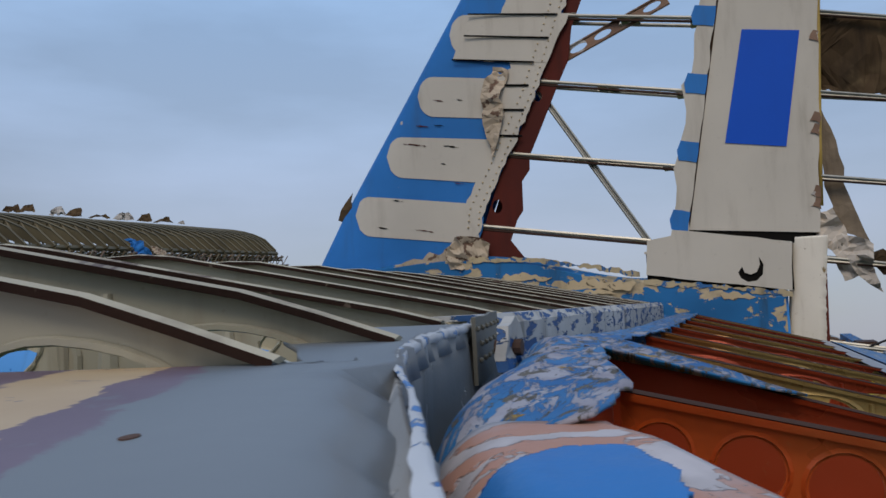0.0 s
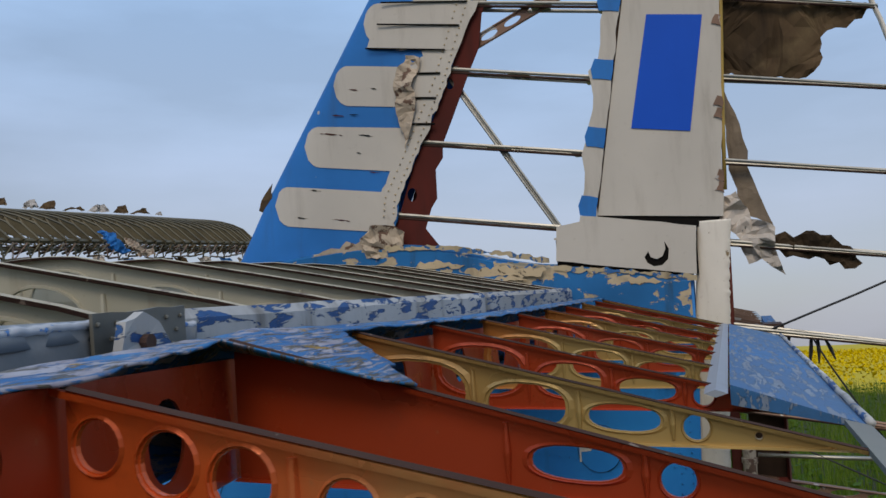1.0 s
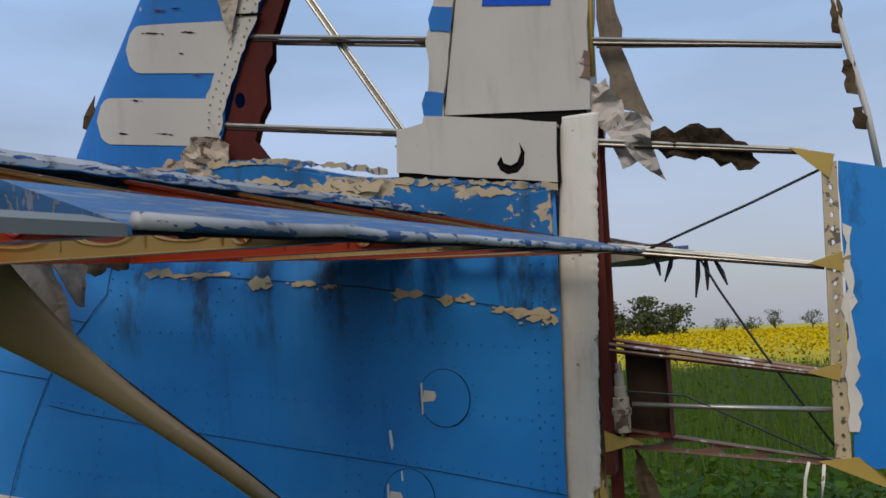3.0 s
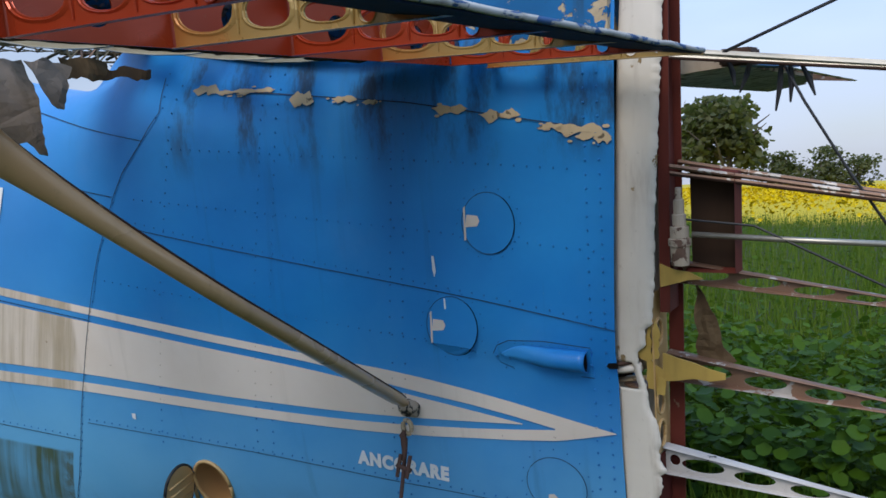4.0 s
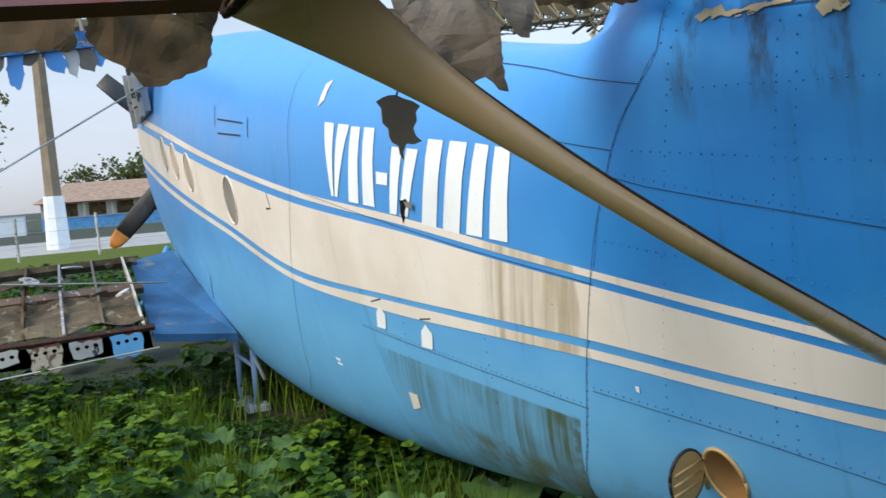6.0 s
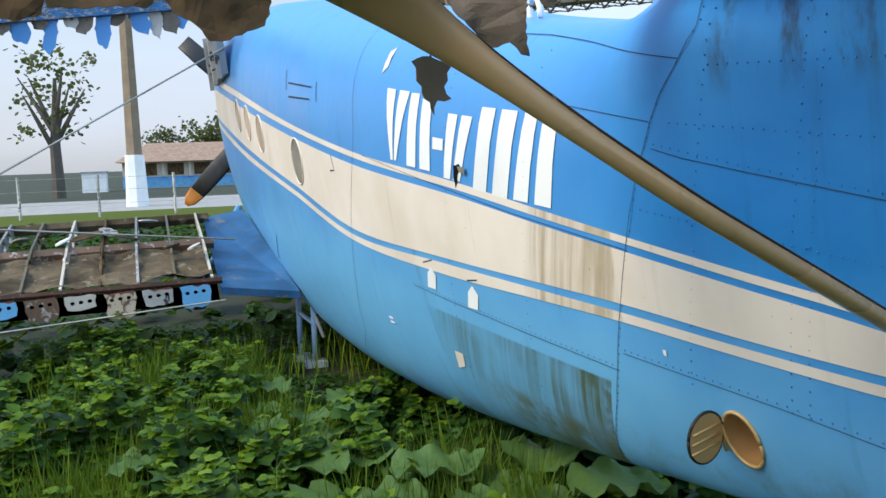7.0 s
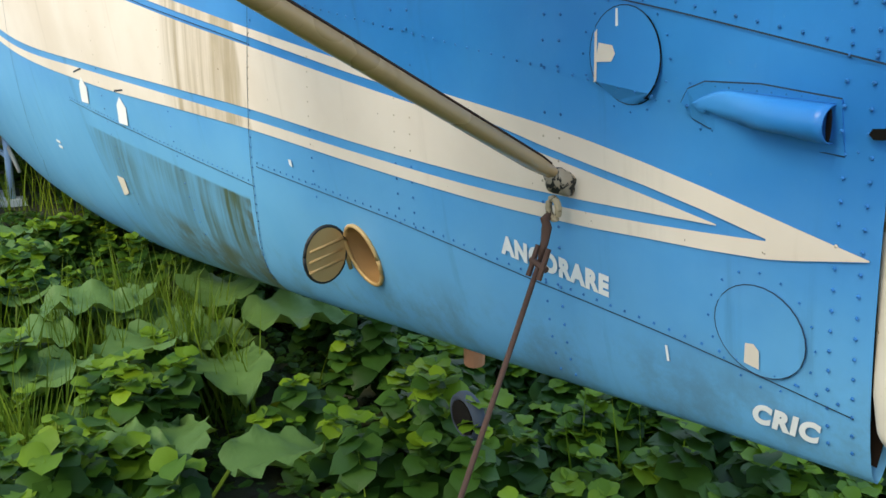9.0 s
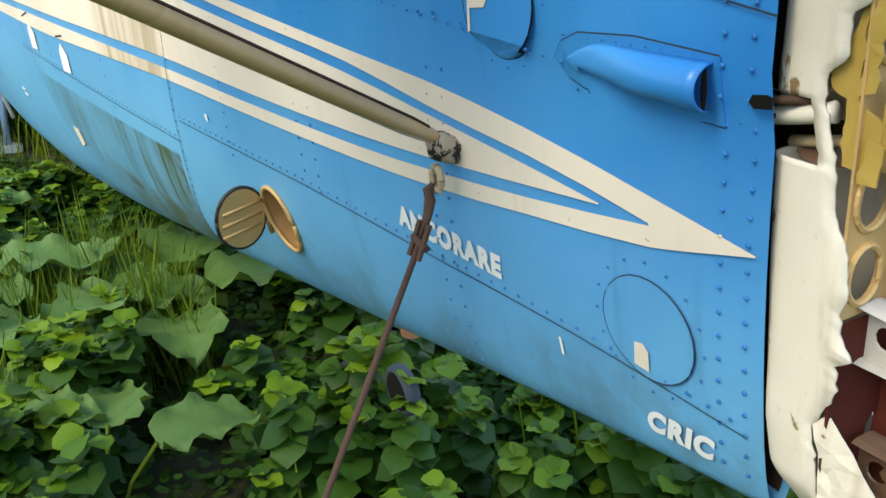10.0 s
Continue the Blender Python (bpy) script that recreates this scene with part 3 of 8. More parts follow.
seam("panel_joint", [(-3.64, 1.470), (-2.206, 1.222), (-1.585, 1.130)], 0.0023)


# ---------- fittings on the port side ----------
def ring_on_side(name, cx, cz, rx, rz, t0, t1, r, mat, out=0.002, label="", n=30):
    pts = [on_side(cx + rx * math.cos(t0 + (t1 - t0) * i / n), cz + rz * math.sin(t0 + (t1 - t0) * i / n), out) for i in range(n + 1)]
    return tube(name, pts, r, mat, body, label, 5)


for cx, cz, rx, rz, tx, tz in ((-0.315, 1.397, 0.064, 0.071, -0.355, 1.403), (-0.424, 1.152, 0.065, 0.073, -0.460, 1.155), (-0.199, 0.772, 0.074, 0.072, -0.210, 0.730)):
    patch("inspection_cover", ellipse(cx, cz, rx, rz, 32), M_BLUE, 0.0028, "round blue inspection cover")
    ring_on_side("cover_gap", cx, cz, rx, rz, 0, 2 * math.pi, 0.0009, M_SEAM, 0.0025)
    low = tz < 0.75
    if not low:
        # dark crescent painted as the shadow at the cover's right edge
        ring_on_side("cover_edge_shadow", cx, cz, rx, rz, -1.3, 0.9, 0.0012, M_DARK, 0.0025)
    tab = [(tx - 0.013, tz - 0.016), (tx + 0.012, tz - 0.019), (tx + 0.013, tz + 0.012), (tx + 0.004, tz + 0.021), (tx - 0.010, tz + 0.018)] if low else \
        [(tx - 0.016, tz - 0.014), (tx + 0.014, tz - 0.012), (tx + 0.021, tz + 0.0), (tx + 0.016, tz + 0.012), (tx - 0.010, tz + 0.015)]
    patch("finger_tab", tab, M_CREAM, 0.0045, "bare cream finger tab")
    if not low:
        patch("worn_edge", [(tx - 0.020, tz - 0.045), (tx - 0.015, tz - 0.043), (tx - 0.013, tz + 0.035), (tx - 0.018, tz + 0.030)], M_CREAM, 0.0042)

# blister fairing over the control rod
bm = bmesh.new()
rows = []
for i in range(15):
    f = i / 14
    x = -0.305 + 0.208 * f
    cz = 1.0925 - 0.005 * f
    r = 0.024 * math.sqrt(sstep(0, 0.30, f)) + 0.001
    h = 0.026 * sstep(0.0, 0.75, f)
    row = []
    for j in range(9):
        a = math.pi * j / 8
        p = on_side(x, cz + r * math.cos(a), 0.002)
        row.append(bm.verts.new((p[0], p[1] - h * math.sin(a), p[2])))
    rows.append(row)
for A, B in zip(rows, rows[1:]):
    for j in range(8):
        bm.faces.new((A[j], A[j + 1], B[j + 1], B[j]))
blister = part("blister_fairing", bm, M_BLUE, body, "blue blister fairing open at the rear", smooth=True)
blister.modifiers.new("skin", 'SOLIDIFY').thickness = 0.002
flange = [(-0.09, 1.118), (-0.20, 1.127), (-0.285, 1.124), (-0.312, 1.112), (-0.322, 1.093), (-0.312, 1.070), (-0.285, 1.060), (-0.20, 1.054), (-0.088, 1.048)]
patch("fairing_flange", flange, M_BLUE, 0.0035, thick=0.003)
seam("flange_grime", flange, 0.004, out=0.0022)
# dark disc paints the shade inside the fairing's open end
patch("fairing_mouth", ellipse(-0.098, 1.0875, 0.004, 0.022, 12), M_DARK, 0.012)

# round hatch with its lid folded forward
def cut_opening(rim):
    """Takes a hole with the given rim, as (x, z), out of the port skin."""
    bm = bmesh.new()
    bm.from_mesh(body.data)
    u0, u1 = min(u for u, v in rim) - 0.012, max(u for u, v in rim) + 0.012
    v0, v1 = min(v for u, v in rim) - 0.012, max(v for u, v in rim) + 0.012
    gone = []
    for f in bm.faces:
        xs, zs = [v.co.x for v in f.verts], [v.co.z for v in f.verts]
        if len(f.verts) == 4 and all(v.co.y < 0 for v in f.verts) and max(xs) > u0 and min(xs) < u1 and max(zs) > v0 and min(zs) < v1:
            gone.append(f)
    # the edges between the faces that go and those that stay
    outer = [e for e in {e for f in gone for e in f.edges} if any(f not in gone for f in e.link_faces)]
    bmesh.ops.delete(bm, geom=gone, context='FACES')
    loop = [bm.verts.new(on_side(u, v, 0)) for u, v in rim]
    inner = [bm.edges.new((loop[i], loop[(i + 1) % len(loop)])) for i in range(len(loop))]
    made = bmesh.ops.triangle_fill(bm, edges=outer + inner, use_beauty=True, normal=(0, -1, 0))
    for f in made["geom"]:
        if isinstance(f, bmesh.types.BMFace):
            f.smooth = True
            f.normal_update()
            if f.normal.y > 0:
                f.normal_flip()
    bm.to_mesh(body.data)
    bm.free()


HATCH = ellipse(-1.254, 0.632, 0.062, 0.079, 30, 0.05)
cut_opening(HATCH)
hinge = Vector(on_side(-1.322, 0.630, 0.006))
lid_d, lid_u = Vector((0.10, -1.0, 0.10)).normalized(), Vector((0.10, 0.10, 1.0)).normalized()
lid_c = hinge + lid_d * 0.060
bm = bmesh.new()
add_plate(bm, ellipse(0, 0, 0.056, 0.071, 28), (), lambda u, v, d: lid_c + lid_d * u + lid_u * v + lid_d.cross(lid_u) * (d - 0.004), 0.004)
part("hatch_lid", bm, M_TAN, body, "tan ribbed inside of the open lid")
ringp = [lid_c + lid_d * 0.058 * math.cos(a) + lid_u * 0.073 * math.sin(a) for a in [i * math.pi / 14 for i in range(29)]]
tube("hatch_seal", ringp, 0.005, M_BLACK, body, "black rubber seal", 6)
for k in (-0.035, 0.0, 0.035):
    for sgn in (-1, 1):
        off = lid_d.cross(lid_u) * 0.004 * sgn
        tube("lid_rib", [lid_c - lid_d * 0.046 + lid_u * (k * 0.8 + 0.010) + off, lid_c + lid_d * 0.046 + lid_u * (k * 0.8 - 0.014) + off], 0.004, M_TAN, body, "", 6)
# a lined bowl behind the opening, with a rolled rim
M_LINING = worn("ochre_inner_lining", (0.40, 0.22, 0.085), 0.5, 0, 0.2, (0.20, 0.11, 0.05), 0.5).m
mid = (-1.256, 0.634)
bowl = []
for depth, size in ((-0.002, 1.0), (0.012, 0.98), (0.045, 0.93), (0.068, 0.82), (0.078, 0.60)):
    for u, v in HATCH:
        x, y, z = on_side(u, v, 0.0)
        bowl.append((mid[0] + (x - mid[0]) * size, y + depth, mid[1] + (z - mid[1]) * size))
n = len(HATCH)
mesh_ob("hatch_bowl", bowl, [(r * n + k, r * n + (k + 1) % n, (r + 1) * n + (k + 1) % n, (r + 1) * n + k) for r in range(4) for k in range(n)] + [list(range(4 * n, 5 * n))],
        M_LINING, body, "tan-lined round recess", smooth=True)
tube("hatch_rim", [on_side(u, v, 0.004) for u, v in HATCH + HATCH[:1]], 0.0055, M_TAN, body, "cream rolled rim", 6)
tube("hatch_hinge", [on_side(-1.321, 0.680, 0.008), on_side(-1.326, 0.580, 0.010)], 0.006, M_TAN, body, "tan hinge")

# the aircraft mark, kept as plain white bars of the glyphs' size
for name, quad in enumerate((((-3.247, 1.440), (-3.180, 1.433), (-2.975, 1.722), (-3.233, 1.763)), ((-3.063, 1.409), (-2.822, 1.380), (-2.748, 1.686), (-2.956, 1.715)),
                             ((-2.772, 1.471), (-2.68, 1.460), (-2.665, 1.506), (-2.759, 1.519)), ((-2.698, 1.351), (-2.56, 1.335), (-2.418, 1.575), (-2.610, 1.603)),
                             ((-2.460, 1.307), (-2.215, 1.270), (-2.103, 1.571), (-2.345, 1.605)), ((-2.172, 1.270), (-1.942, 1.244), (-1.870, 1.530), (-2.055, 1.564)))):
    (ax, az), (bx, bz), (cx, cz), (dx, dz) = quad
    for f0, f1 in ((0.0, 1.0),) if name == 2 else ((0.0, 0.40), (0.58, 1.0)):
        bar = [(ax + (bx - ax) * f0, az + (bz - az) * f0), (ax + (bx - ax) * f1, az + (bz - az) * f1), (dx + (cx - dx) * f1, dz + (cz - dz) * f1), (dx + (cx - dx) * f0, dz + (cz - dz) * f0)]
        patch("marking_bar", ragged(bar, 0.06, 0.0015, name), M_WHITE, 0.003, "plain white painted bar")
curl_hole = [(-2.60, 1.40), (-2.55, 1.405), (-2.53, 1.385), (-2.57, 1.36), (-2.60, 1.31), (-2.61, 1.35)]
patch("torn_hole", ragged(curl_hole, 0.02, 0.006, 4), M_DARK, 0.0042, "jagged dark tear in the skin")
patch("torn_flap", ragged([(-2.55, 1.395), (-2.49, 1.385), (-2.50, 1.36), (-2.54, 1.372)], 0.02, 0.004, 5), M_TUBE, 0.012, "bent metal flap")


def lettering(text, x0, z0, x1, z1, height, slant=0.0):
    """Stencilled word laid on the port side between two baseline points."""
    cu = bpy.data.curves.new("lettering", 'FONT')
    cu.body, cu.size, cu.offset, cu.space_character = text, 1.0, 0.064, 1.17
    tmp = bpy.data.objects.new("lettering_source", cu)
    me = bpy.data.meshes.new_from_object(tmp)
    bpy.data.objects.remove(tmp)
    xs = [v.co.x for v in me.vertices]
    hi = max(v.co.y for v in me.vertices)
    w = max(xs) - min(xs)
    for v in me.vertices:
        f = (v.co.x - min(xs)) / w
        h = v.co.y / hi * height
        v.co = on_side(x0 + (x1 - x0) * f + slant * h, z0 + (z1 - z0) * f + h, 0.0028)
    me.materials.append(M_WHITE)
    ob = new("lettering", me)
    ob.parent = body
    ob["label"] = "white stencilled word " + text
    return ob


lettering("ANCORARE", -0.740, 0.767, -0.482, 0.746, 0.038, 0.12)
lettering("CRIC", -0.219, 0.613, -0.110, 0.622, 0.036, 0.25)
# small painted arrows, tags and scuffs
for x, z in ((-3.01, 0.905), (-2.635, 0.86)):
    patch("painted_arrow", [(x - 0.055, z - 0.050), (x + 0.03, z - 0.052), (x + 0.065, z + 0.015), (x + 0.03, z + 0.052), (x - 0.02, z + 0.02)], M_WHITE, 0.003, "small white pointer")
patch("data_plate", [(-2.99, 0.56), (-2.91, 0.56), (-2.945, 0.49), (-3.03, 0.465)], M_CREAM, 0.003, "small cream plate")
for k in range(2):
    patch("caption_bar", [(-3.77, 0.612 - 0.026 * k), (-3.71, 0.608 - 0.026 * k), (-3.715, 0.595 - 0.026 * k), (-3.775, 0.598 - 0.026 * k)], M_WHITE, 0.003)
for pts in ([(-0.463, 1.322), (-0.457, 1.322), (-0.454, 1.285), (-0.459, 1.270), (-0.463, 1.29)], [(-0.372, 0.690), (-0.367, 0.690), (-0.366, 0.660), (-0.371, 0.660)], [(-0.44, 1.22), (-0.436, 1.22), (-0.435, 1.19), (-0.44, 1.195)],
            [(-1.49, 0.845), (-1.475, 0.845), (-1.478, 0.825), (-1.49, 0.83)]):
    patch("paint_scuff", pts, M_WHITE, 0.003)
# flaked patches below the tailplane
M_FLAKETAN = worn("bare_tan_primer", (0.50, 0.38, 0.23), 0.6, 0, 0.25, (0.12, 0.09, 0.05), 0.7, (0.20, 0.15, 0.09), 0.60, 40, bump=0.5).m
rnd = random.Random(11)
for k, (cx, cz, w, h) in enumerate(((-1.09, 1.768, 0.045, 0.014), (-1.01, 1.756, 0.05, 0.007), (-0.93, 1.752, 0.06, 0.008), (-0.79, 1.722, 0.036, 0.020), (-0.67, 1.712, 0.035, 0.008), (-0.60, 1.700, 0.022, 0.006),
                                    (-0.40, 1.668, 0.045, 0.012), (-0.28, 1.647, 0.050, 0.016), (-0.16, 1.615, 0.035, 0.007), (-0.10, 1.605, 0.055, 0.014), (-0.070, 1.592, 0.04, 0.010), (-0.050, 1.584, 0.02, 0.010))):
    cx, cz = cx + 0.010, cz - 0.011
    tri = [(cx - w, cz + h * rnd.uniform(-0.2, 0.5)), (cx - w * 0.4, cz + h), (cx + w * 0.1, cz + h * rnd.uniform(0.2, 0.9)), (cx + w * 0.6, cz + h * 0.9), (cx + w, cz - h * rnd.uniform(0, 0.6)), (cx + w * 0.45, cz - h * rnd.uniform(0.5, 1.3)), (cx, cz - h * rnd.uniform(0.1, 0.6)), (cx - w * 0.5, cz - h)]
    patch("flaked_patch", ragged(ragged(tri, 0.014, 0.004, 60 + k), 0.005, 0.0015, k), M_FLAKETAN, 0.0034, "flaked paint showing tan primer")
    for q in range(2):
        ax, az = cx + rnd.uniform(-1.5, 1.5) * w, cz + rnd.uniform(-1.2, 1.2) * h
        patch("flaked_patch", ragged(ellipse(ax, az, w * 0.16, h * 0.3, 6), 0.008, 0.003, 160 + k * 4 + q), M_FLAKETAN, 0.0034)

seam("panel_joint", [(-0.95, 1.742), (-0.50, 1.682), (-0.04, 1.590)], 0.0026)
# rivets: many, in rows along frames and joints
heads = {False: ([], []), True: ([], [])}          # on the blue skin, and under the cream paint


def on_cream(x, z):
    return x < -0.05 and any(edge(lo)(x) < z < edge(hi)(x) for lo, hi in ((BAND_B, BAND_T), (UP_IN, UP_OUT), (LO_OUT, LO_IN)))


def rivet(x, z, r=0.0031):
    if z < smooth_table(BOTTOM, -x) + 0.03 or x > -0.02:
        return
    c = Vector(on_side(x, z, 0.0))
    rv, rf = heads[on_cream(x, z)]
    b0 = len(rv)
    for k in range(6):
        a = math.pi * k / 3
        rv.append((x + r * math.cos(a), c.y - 0.001, z + r * math.sin(a)))
    for k in range(6):
        a = math.pi * k / 3
        rv.append((x + 0.6 * r * math.cos(a), c.y - 0.0030, z + 0.6 * r * math.sin(a)))
    for k in range(6):
        q = (k + 1) % 6
        rf.append((b0 + k, b0 + q, b0 + 6 + q, b0 + 6 + k))
    rf.append([b0 + 6 + k for k in range(6)])
for s0, pitch in ((0.055, 0.030), (0.088, 0.030), (0.56, 0.04), (0.595, 0.04), (0.95, 0.035), (1.0, 0.035), (1.32, 0.035), (2.15, 0.05), (2.75, 0.05)):
    z = 0.76 if 0.9 < s0 < 1.4 else 0.45
    while z < 1.80:
        rivet(-s0 + (z - 1.1) * 0.24 * min(1.0, s0 / 1.4), z)
        z += pitch
for pts in (FRAME_SEAM, [(-1.42, 1.418), (-1.10, 1.350), (-0.764, 1.290), (-0.346, 1.218), (-0.03, 1.160)], [(-1.68, 0.797), (-1.08, 0.762), (-0.64, 0.725), (-0.34, 0.708), (-0.055, 0.690)], [(-3.24, 0.845), (-2.29, 0.771), (-1.735, 0.732)],
            [(-1.2, 1.60), (-0.1, 1.50)], [(-1.35, 1.47), (-0.05, 1.32)], [(-1.5, 1.24), (-0.05, 1.04)]):
    for (a, b2), (c, d) in zip(pts, pts[1:]):
        n = max(1, int(math.hypot(c - a, d - b2) / 0.030))
        for i in range(n):
            rivet(a + (c - a) * i / n + 0.008, b2 + (d - b2) * i / n + 0.011, 0.0028)
for cx, cz, rr in ((-0.315, 1.397, 0.078), (-0.424, 1.152, 0.080), (-0.199, 0.772, 0.087)):
    for i in range(16):
        rivet(cx + rr * math.cos(i * math.pi / 8), cz + rr * 1.06 * math.sin(i * math.pi / 8), 0.0020)
for i in range(11):
    rivet(-0.31 + 0.021 * i, 1.120 - 0.0003 * i, 0.0022)
    rivet(-0.30 + 0.020 * i, 1.056 - 0.0005 * i, 0.0022)
M_CREAMRIVET = worn("stained_cream_rivet", (0.46, 0.38, 0.29), 0.6, 0, 0.3, (0.16, 0.11, 0.07), 0.9).m
M_RIVET = worn("grimy_blue_rivet", (0.008, 0.155, 0.43), 0.4, 0, 0.3, (0.02, 0.06, 0.12), 0.8).m
tagged(mesh_ob("rivets", *heads[False], M_RIVET, body), "rows of small domed rivets", kind="stuff")
tagged(mesh_ob("rivets", *heads[True], M_CREAMRIVET, body), "rows of rivets under the cream paint", kind="stuff")

# windows and marks of the cabin
M_DULLPANE = worn("dusty_brown_pane", (0.25, 0.22, 0.18), 0.35, 0, 0.3, (0.10, 0.08, 0.06), 0.5).m
M_TANBLANK = worn("faded_tan_blank", (0.44, 0.34, 0.25), 0.6, 0, 0.2, (0.25, 0.18, 0.12), 0.5).m
for cx, cz, rx, rz, blank in ((-4.965, 1.468, 0.125, 0.150, False), (-6.05, 1.70, 0.12, 0.14, True), (-6.55, 1.81, 0.12, 0.14, True), (-7.05, 1.90, 0.12, 0.14, True)):
    patch("window_pane", ellipse(cx, cz, rx, rz, 24), M_TANBLANK if blank else M_DULLPANE, 0.003, "blanked tan window" if blank else "dusty brown-grey round window")
    ring_on_side("window_frame", cx, cz, rx, rz, 0, 2 * math.pi, 0.006, M_CREAM, 0.004, "cream round window frame")
for pts in ([(-5.05, 2.06), (-5.04, 1.93)], [(-4.35, 1.91), (-4.36, 1.80)], [(-4.99, 1.885), (-4.5, 1.825)], [(-4.98, 1.97), (-4.45, 1.89)], [(-4.19, 1.49), (-4.16, 1.40), (-4.24, 1.40)], [(-6.3, 0.90), (-6.45, 0.80), (-6.69, 0.66)], [(-3.06, 0.97), (-2.95, 0.99)], [(-2.64, 0.93), (-2.55, 0.94)]):
    seam("latch_line", pts, 0.010 if pts[0][0] < -4.1 else 0.006)
tube("roof_loop", [(-2.55 + 0.05 * math.cos(a), -0.02, 1.95 + 0.06 * math.sin(a)) for a in [i * math.pi / 8 for i in range(-2, 11)]], 0.014, M_WHITE, body, "white loop on the roof")
patch("bare_patch", ragged([(-3.30, 1.93), (-3.24, 1.94), (-3.27, 1.86), (-3.33, 1.84)], 0.04, 0.01, 3), M_CREAM, 0.003)

# ---------- tail: fin, rudder, tailplane ----------
def flat(y):
    return lambda u, v, d: (u, y + d, v)


FIN_LE = [(2.03, -1.560), (2.231, -1.440), (2.9, -0.992), (3.25, -0.762), (3.40, -0.59)]
FIN_RE = [(2.03, -0.985), (2.124, -0.929), (2.217, -0.915), (2.341, -0.845), (2.585, -0.717), (2.83, -0.62), (3.40, -0.40)]


def fin():
    verts, faces = [], []
    rows = 24
    prof = [0.0, 0.012, 0.05, 0.13, 0.28, 0.5, 0.75, 1.0]
    half = [0.004, 0.018, 0.030, 0.040, 0.047, 0.052, 0.055, 0.056]
    for i in range(rows + 1):
        z = 2.03 + (3.38 - 2.03) * i / rows
        a, b = lerp_table(FIN_LE, z), lerp_table(FIN_RE, z)
        row = [(a + (b - a) * p, -h, z) for p, h in zip(prof, half)]
        row += [(a + (b - a) * p, h, z) for p, h in zip(prof[::-1], half[::-1])]
        verts += row
    m = 2 * len(prof)
    for i in range(rows):
        for j in range(m):
            if j == len(prof) - 1:
                continue          # open at the back
            k = (j + 1) % m
            faces.append((i * m + j, i * m + k, (i + 1) * m + k, (i + 1) * m + j))
    faces.append([rows * m + j for j in range(m)])
    ob = mesh_ob("fin", verts, faces, M_FINBLUE, plane, "blue leading-edge skin with pale rounded bars", smooth=True)
    return ob


fin_ob = fin()


def fin_y(x, z):
    a, b = lerp_table(FIN_LE, z), lerp_table(FIN_RE, z)
    p = (x - a) / (b - a)
    return lerp_table([(0.0, 0.004), (0.012, 0.018), (0.05, 0.030), (0.13, 0.040), (0.28, 0.047), (0.5, 0.052), (0.75, 0.055), (1.0, 0.056)], p)


def fin_patch(name, poly, mat, out, parent, label="", dense=0.03):
    bm = bmesh.new()
    pts = ragged(poly, dense, 0.0, 1)
    vs = [bm.verts.new((u, -fin_y(u, v) - out, v)) for u, v in pts]
    es = [bm.edges.new((vs[i], vs[(i + 1) % len(vs)])) for i in range(len(vs))]
    bmesh.ops.triangle_fill(bm, edges=es, use_beauty=True)
    return part(name, bm, mat, parent, label)


def fin_bar(lx, lzb, lzt, rx, rzb, rzt, seed):
    """A pale bar with a round front end and a torn rear end, laid on the curved skin."""
    rnd = random.Random(seed)
    n, m = 26, 5
    verts, faces = [], []
    r = (lzt - lzb) * 0.42
    for i in range(n + 1):
        x = lx + (rx - lx) * i / n
        f = (x - lx) / (rx - lx)
        zb, zt = lzb + (rzb - lzb) * f, lzt + (rzt - lzt) * f
        if x < lx + r:
            q = math.sqrt(max(0.0, 1 - ((lx + r - x) / r) ** 2))
            mid = (zb + zt) / 2
            zb, zt = mid + (zb - mid) * q, mid + (zt - mid) * q
        for j in range(m + 1):
            z = zb + (zt - zb) * j / m
            xx = x + (rnd.uniform(-0.012, 0.012) if i == n else 0)
            verts.append((xx, -fin_y(xx, z) - 0.0025, z))
    for i in range(n):
        for j in range(m):
            a = i * (m + 1) + j
            faces.append((a, a + m + 1, a + m + 2, a + 1))
    return mesh_ob("painted_bar", verts, faces, M_FINWHITE, fin_ob, "pale grey rounded bar", smooth=True)


for n, b in enumerate(((-1.385, 2.155, 2.293, -0.945, 2.095, 2.228), (-1.258, 2.347, 2.486, -0.885, 2.290, 2.435),
                       (-1.135, 2.542, 2.680, -0.868, 2.502, 2.635), (-1.010, 2.735, 2.872, -0.80, 2.70, 2.84),
                       (-0.885, 2.93, 3.06, -0.70, 2.90, 3.03), (-0.76, 3.12, 3.24, -0.60, 3.10, 3.22))):
    fin_bar(*b, n)
# dents and cracks in the fin skin
for k, (x, z, w) in enumerate(((-1.28, 2.172, 0.05), (-1.13, 2.152, 0.07), (-1.22, 2.26, 0.05), (-1.15, 2.445, 0.09), (-1.02, 2.425, 0.06), (-1.12, 2.505, 0.05), (-1.06, 2.50, 0.04), (-1.06, 2.585, 0.04), (-0.985, 2.578, 0.03), (-1.0, 2.30, 0.05), (-1.05, 2.37, 0.02))):
    bm = bmesh.new()
    pts = ragged([(x - w / 2, z + 0.002 + w * 0.08), (x, z + 0.003), (x + w / 2, z - w * 0.10), (x, z - 0.0015)], 0.008, 0.0018, 30 + k)
    vs = [bm.verts.new((u, -fin_y(u, v) - 0.0045, v)) for u, v in pts]
    bm.faces.new(vs)
    part("skin_crack", bm, M_REDSPAR if k % 2 else M_DARK, fin_ob)
